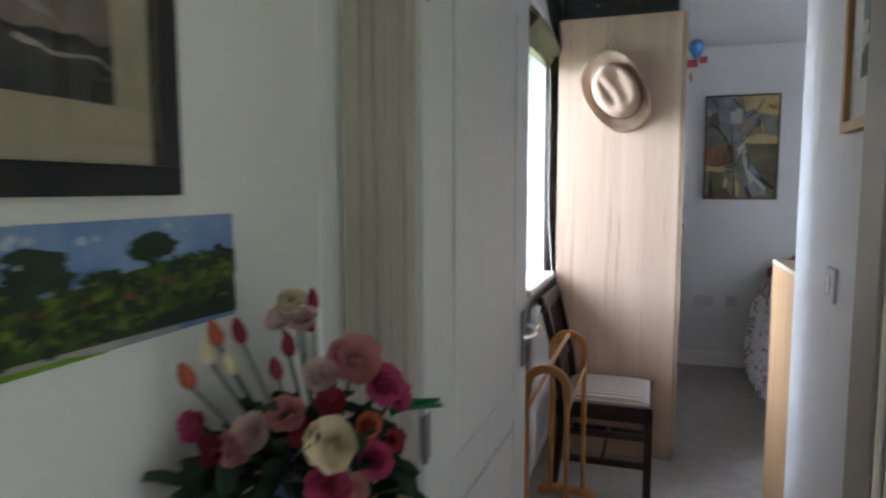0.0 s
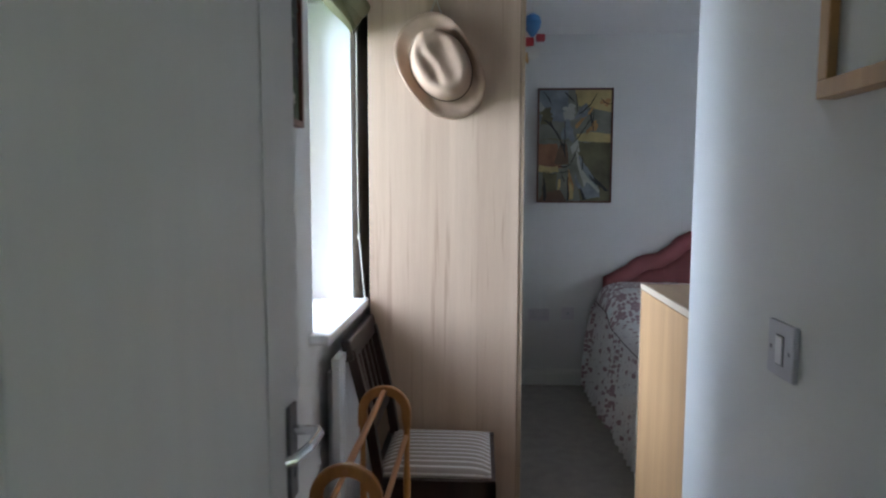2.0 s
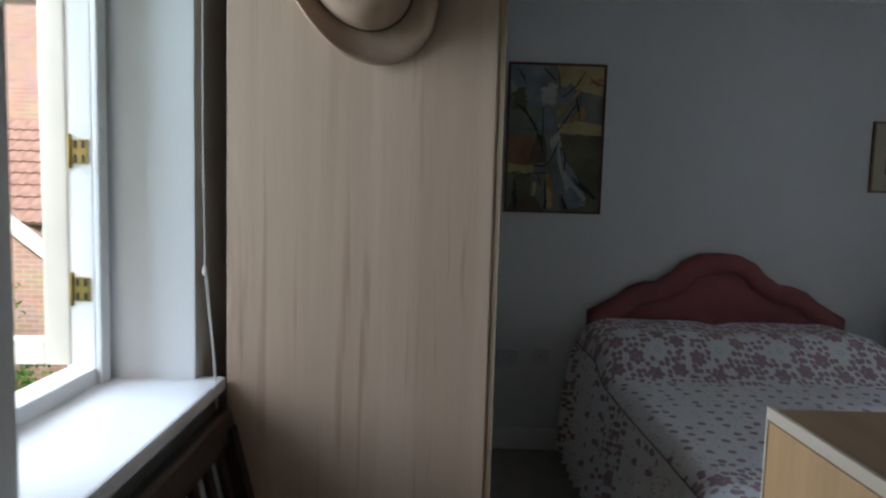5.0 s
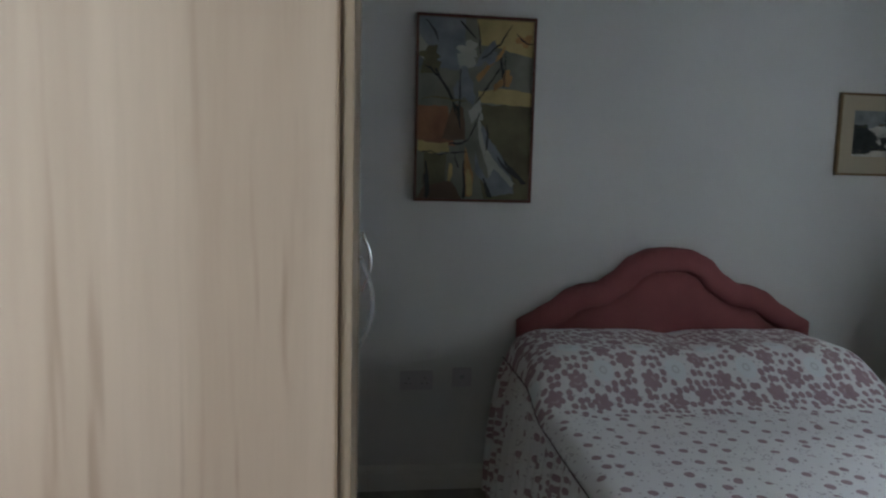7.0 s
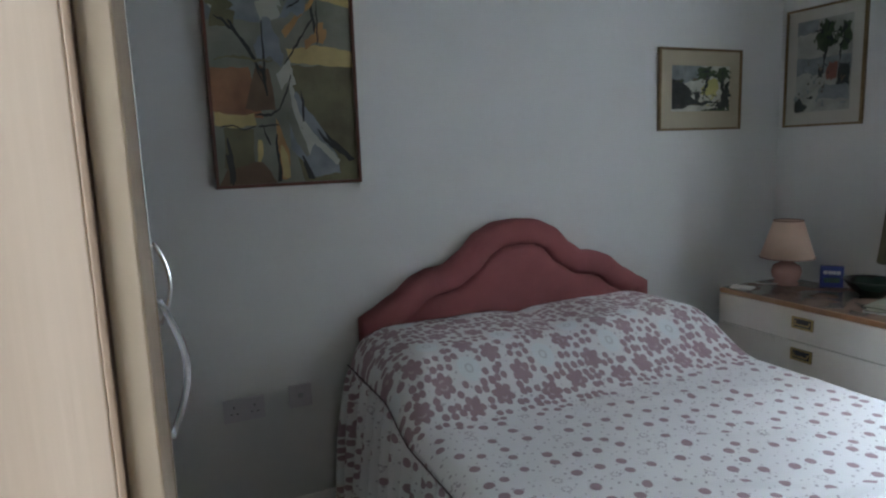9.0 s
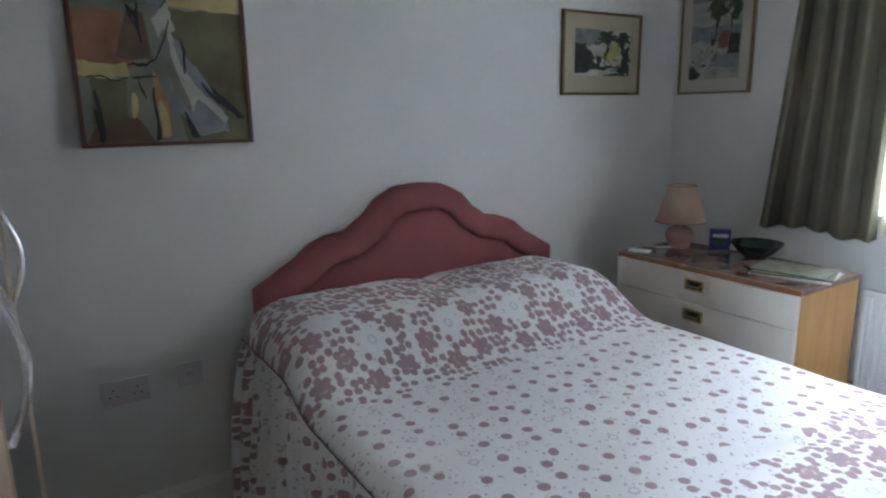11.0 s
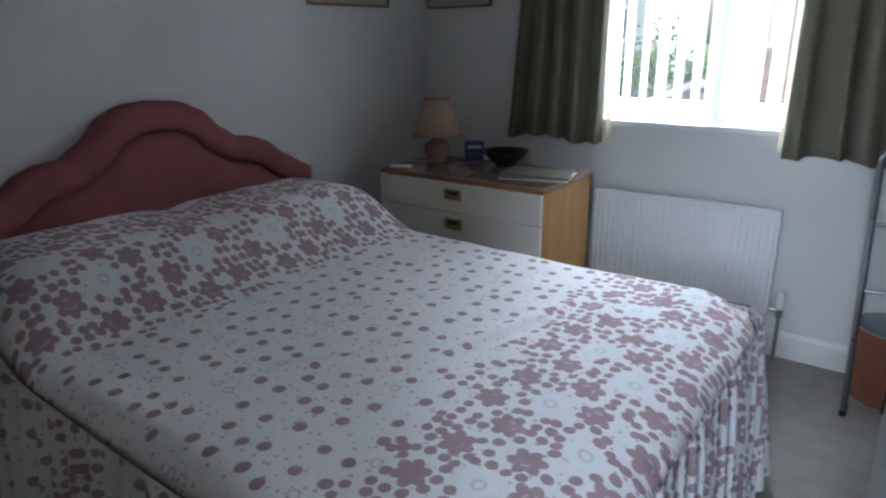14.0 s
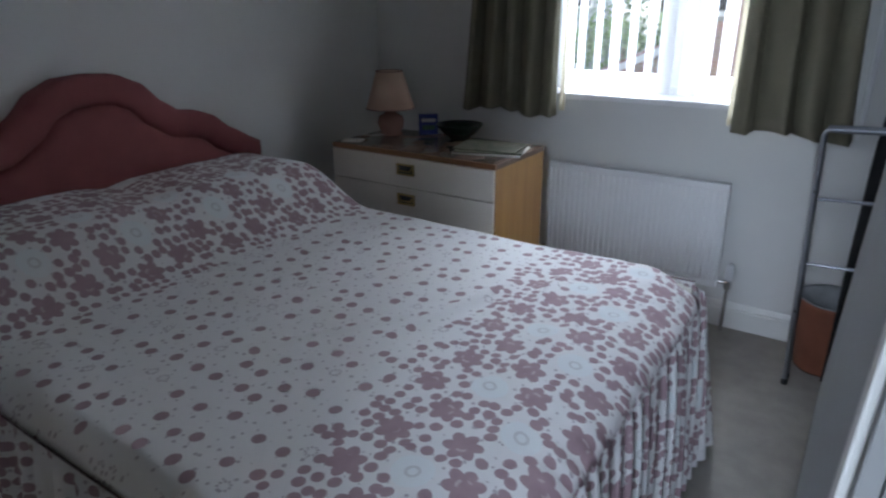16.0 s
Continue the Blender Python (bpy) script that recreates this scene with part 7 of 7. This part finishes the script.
        part("stem", tube([0.2 * Vector((p.x, p.y, 0)), Vector((0.55 * p.x, 0.55 * p.y, 0.45 * h)), p + 0.002 * ax], 0.0018, 6), GM, t)
    for k in range(150):
        s, h, d = rng.uniform(-0.16, 0.08), rng.uniform(0.0, 0.17), rng.uniform(-0.02, 0.095)
        if h > 0.15 - 0.5 * abs(s + 0.03):
            h *= 0.5
        p = place(s, h, d)
        bm = bmesh.new()
        a = math.atan2(p.y, p.x + 0.05)
        m = Matrix.Translation(p) @ Matrix.Rotation(a - math.pi / 2 + rng.uniform(-0.7, 0.7), 4, "Z") @ Matrix.Rotation(rng.uniform(-0.4, 1.0), 4, "X")
        petal(bm, m, rng.uniform(0.035, 0.06), rng.uniform(0.013, 0.02), rng.uniform(-0.6, 0.2))
        part("leaf", bm, GL if k % 4 else GM, t, smooth=True)
    for a in (-0.2, 0.15):
        bm = bmesh.new()
        m = Matrix.Translation(place(0.085, 0.115, 0.03)) @ Matrix.Rotation(a - 1.0, 4, "Z") @ Matrix.Rotation(0.35, 4, "X")
        petal(bm, m, 0.07, 0.011, -0.2)
        part("leaf", bm, GB, t, "bright green leaf", smooth=True)
    return t


flowers()


# ---- outside ----
GZ = -2.75
structure(part("ground", block(-400, 400, -400, 400, GZ - 0.3, GZ), GRASS), "green lawn and gardens below the house", "ground")


def pitched_wing():
    """The brick neighbour seen from the passage window, with a lower tiled wing."""
    t = thing("brick_house", "red brick neighbouring house with a tiled lower wing", "house")
    part("wall", block(-12, -1.5, 14.0, 14.3, GZ, 7.0), BRICK, t, "red brick wall")
    bm = extrude_outline([(-8.5, GZ), (-8.5, 3.6), (-4.0, 0.1), (-4.0, GZ)], 11.9, 13.95)
    part("wing_wall", bm, BRICK, t, "red brick wing")
    part("barge_board", extrude_outline([(-8.7, 3.62), (-8.7, 3.86), (-3.8, 0.06), (-3.8, -0.2)], 11.82, 11.89), UPVC, t, "white barge board")
    # courses of double-rolled tiles on the slope behind the gable
    tile = None
    for k in range(9):
        z0, y0 = 0.75 + 0.19 * k, 12.1 + 0.2 * k
        for i in range(20):
            m = Matrix.Translation((-7.6 + 0.3 * i, y0, z0)) @ Matrix.Rotation(radians(40), 4, "X")
            if tile is None:
                bm = bmesh.new()
                rows = [[bm.verts.new((0.3 * q / 12, y, 0.022 * abs(math.sin(2 * math.pi * q / 12)) + lift)) for q in range(13)] for y, lift in ((0.0, -0.03), (0.0, 0.03), (0.3, 0.01))]
                for r0, r1 in zip(rows, rows[1:]):
                    for q in range(12):
                        bm.faces.new((r0[q], r0[q + 1], r1[q + 1], r1[q]))
                tile = part("tile", bm, ROOFT, t)
                tile.matrix_local = m
            else:
                o = new("tile", tile.data)
                o.parent = t
                o.matrix_local = m
    part("fascia", block(-12, -1.4, 13.9, 13.99, 4.6, 4.8), UPVC, t)
    return t


pitched_wing()


def leafy(name, label, category, place, size, n, seed, mats, trunk=True, flat=1.0):
    """Trunk with limbs, and a crown of many small leaves in uneven clumps."""
    rng = random.Random(seed)
    t = thing(name, label, category)
    t.matrix_world = Matrix.Translation(place)
    if trunk:
        tr = part("trunk", tube([(0, 0, 0), (0.04, 0.02, size * 0.5), (0.0, 0.06, size * 1.0), (0.1, 0, size * 1.5)], 0.1, 8, radii=[0.06 * size, 0.045 * size, 0.03 * size, 0.012 * size]), BARK, t)
        for k in range(5):
            a = k * 1.3
            part("limb", tube([(0, 0, size * (0.55 + 0.1 * k)), (size * 0.35 * math.cos(a), size * 0.35 * math.sin(a), size * (0.8 + 0.1 * k)), (size * 0.6 * math.cos(a), size * 0.6 * math.sin(a), size * (1.0 + 0.12 * k))], 0.03, 6, radii=[0.025 * size, 0.016 * size, 0.006 * size]), BARK, tr)
    for mi, mt in enumerate(mats):
        bm = bmesh.new()
        clumps = [(Vector((rng.gauss(0, 0.4), rng.gauss(0, 0.4), rng.gauss(0, 0.36) * flat)) * size, rng.uniform(0.16, 0.34) * size) for _ in range(16)]
        base = Vector((0, 0, size * (1.15 if trunk else 0.55)))
        for _ in range(n):
            c, r_ = rng.choice(clumps)
            p = base + c + Vector((rng.gauss(0, 1), rng.gauss(0, 1), rng.gauss(0, 0.8))) * r_ * 0.6
            s = size * rng.uniform(0.025, 0.05)
            q = Euler((rng.uniform(0, 6.3), rng.uniform(0, 6.3), rng.uniform(0, 6.3))).to_matrix()
            vs = [bm.verts.new(p + q @ Vector(v) * s) for v in ((-0.5, 0, 0), (0, -0.9, 0.15), (0.5, 0, 0), (0, 1.0, 0.15))]
            bm.faces.new(vs)
        part("crown", bm, mt, t)
    return t


leafy("shrub", "leafy green garden shrub below the passage window", "shrub", (-4.75, 10.9, -2.05), 1.1, 2200, 5, (LEAF, LEAFD), trunk=False)
leafy("tree", "leafy green garden tree beyond the bedroom window", "tree", (24, 11.0, GZ), 2.1, 3200, 9, (LEAF, LEAFD))
grey_house = thing("rendered_house", "pale grey rendered house far across the gardens", "house")
RENDERG = material("grey_render", (0.42, 0.46, 0.48), 0.9, vary=0.12, scale=1.2, bump=0.3, bump_scale=40)
part("wall", block(30, 37, 13.7, 19.5, GZ, 4.2), RENDERG, grey_house, "grey rendered wall")
part("roof", extrude_outline([(13.3, 4.1), (16.6, 6.6), (19.9, 4.1)], 29.7, 37.3), ROOFT, grey_house).matrix_local = Matrix(((0, 1, 0, 0), (1, 0, 0, 0), (0, 0, 1, 0), (0, 0, 0, 1)))
for y in (14.6, 16.2, 17.8):
    w = part("window", block(29.93, 30.0, y, y + 0.9, 1.2, 2.6, 0.01), UPVC, grey_house, "white framed window")
    part("pane", block(29.91, 29.928, y + 0.08, y + 0.82, 1.28, 2.52), DARK, w)


def far_house():
    """The brick house across the gardens, seen through the blind."""
    t = thing("brick_house", "red brick house with white windows across the gardens", "house")
    part("wall", block(15.5, 21, 1.5, 7.12, GZ, 3.6), BRICK, t, "red brick wall")
    part("roof", extrude_outline([(1.2, 3.55), (4.4, 6.4), (7.5, 3.55)], 15.2, 21.3), ROOFT, t).matrix_local = Matrix(((0, 1, 0, 0), (1, 0, 0, 0), (0, 0, 1, 0), (0, 0, 0, 1)))
    for y, z in ((6.5, 1.1), (3.6, 1.1), (6.5, -2.0), (3.6, -2.0)):
        w = part("window", block(15.42, 15.5, y - 0.45, y + 0.45, z, z + 1.25, 0.01), UPVC, t, "white framed window")
        for a in (-0.36, 0.04):
            for b in (0.1, 0.67):
                part("pane", block(15.4, 15.418, y + a, y + a + 0.32, z + b, z + b + 0.48), DARK, w)
        part("sill", block(15.32, 15.42, y - 0.52, y + 0.52, z - 0.08, z - 0.005), PAVE, w)
    return t


far_house()


def low_gable():
    t = thing("garage", "low brick garage with a white gable edge", "garage")
    part("wall", extrude_outline([(7.3, GZ), (7.3, 0.1), (8.1, 0.15), (9.9, -0.6), (9.9, GZ)], 17.0, 21.0), BRICK, t).matrix_local = Matrix(((0, 1, 0, 0), (1, 0, 0, 0), (0, 0, 1, 0), (0, 0, 0, 1)))
    part("roof_edge", extrude_outline([(7.2, 0.35), (7.7, 0.52), (10.1, -0.55), (10.1, -0.75), (7.7, 0.34), (7.2, 0.18)], 16.8, 21.1), ROOFT, t).matrix_local = Matrix(((0, 1, 0, 0), (1, 0, 0, 0), (0, 0, 1, 0), (0, 0, 0, 1)))
    part("barge_board", extrude_outline([(7.2, 0.3), (7.7, 0.45), (10.1, -0.62), (10.1, -0.78), (7.7, 0.3), (7.2, 0.14)], 16.7, 16.79), UPVC, t).matrix_local = Matrix(((0, 1, 0, 0), (1, 0, 0, 0), (0, 0, 1, 0), (0, 0, 0, 1)))
    return t


low_gable()
flat_roof = thing("porch_roof", "pale grey flat porch roof below the window", "roof")
part("roof_sheet", block(5.3, 14.0, 1.0, 13.0, -1.0, -0.9, 0.01), PAVE, flat_roof)
part("porch_wall", block(5.4, 13.9, 1.1, 12.9, GZ, -1.0), BRICK, flat_roof)
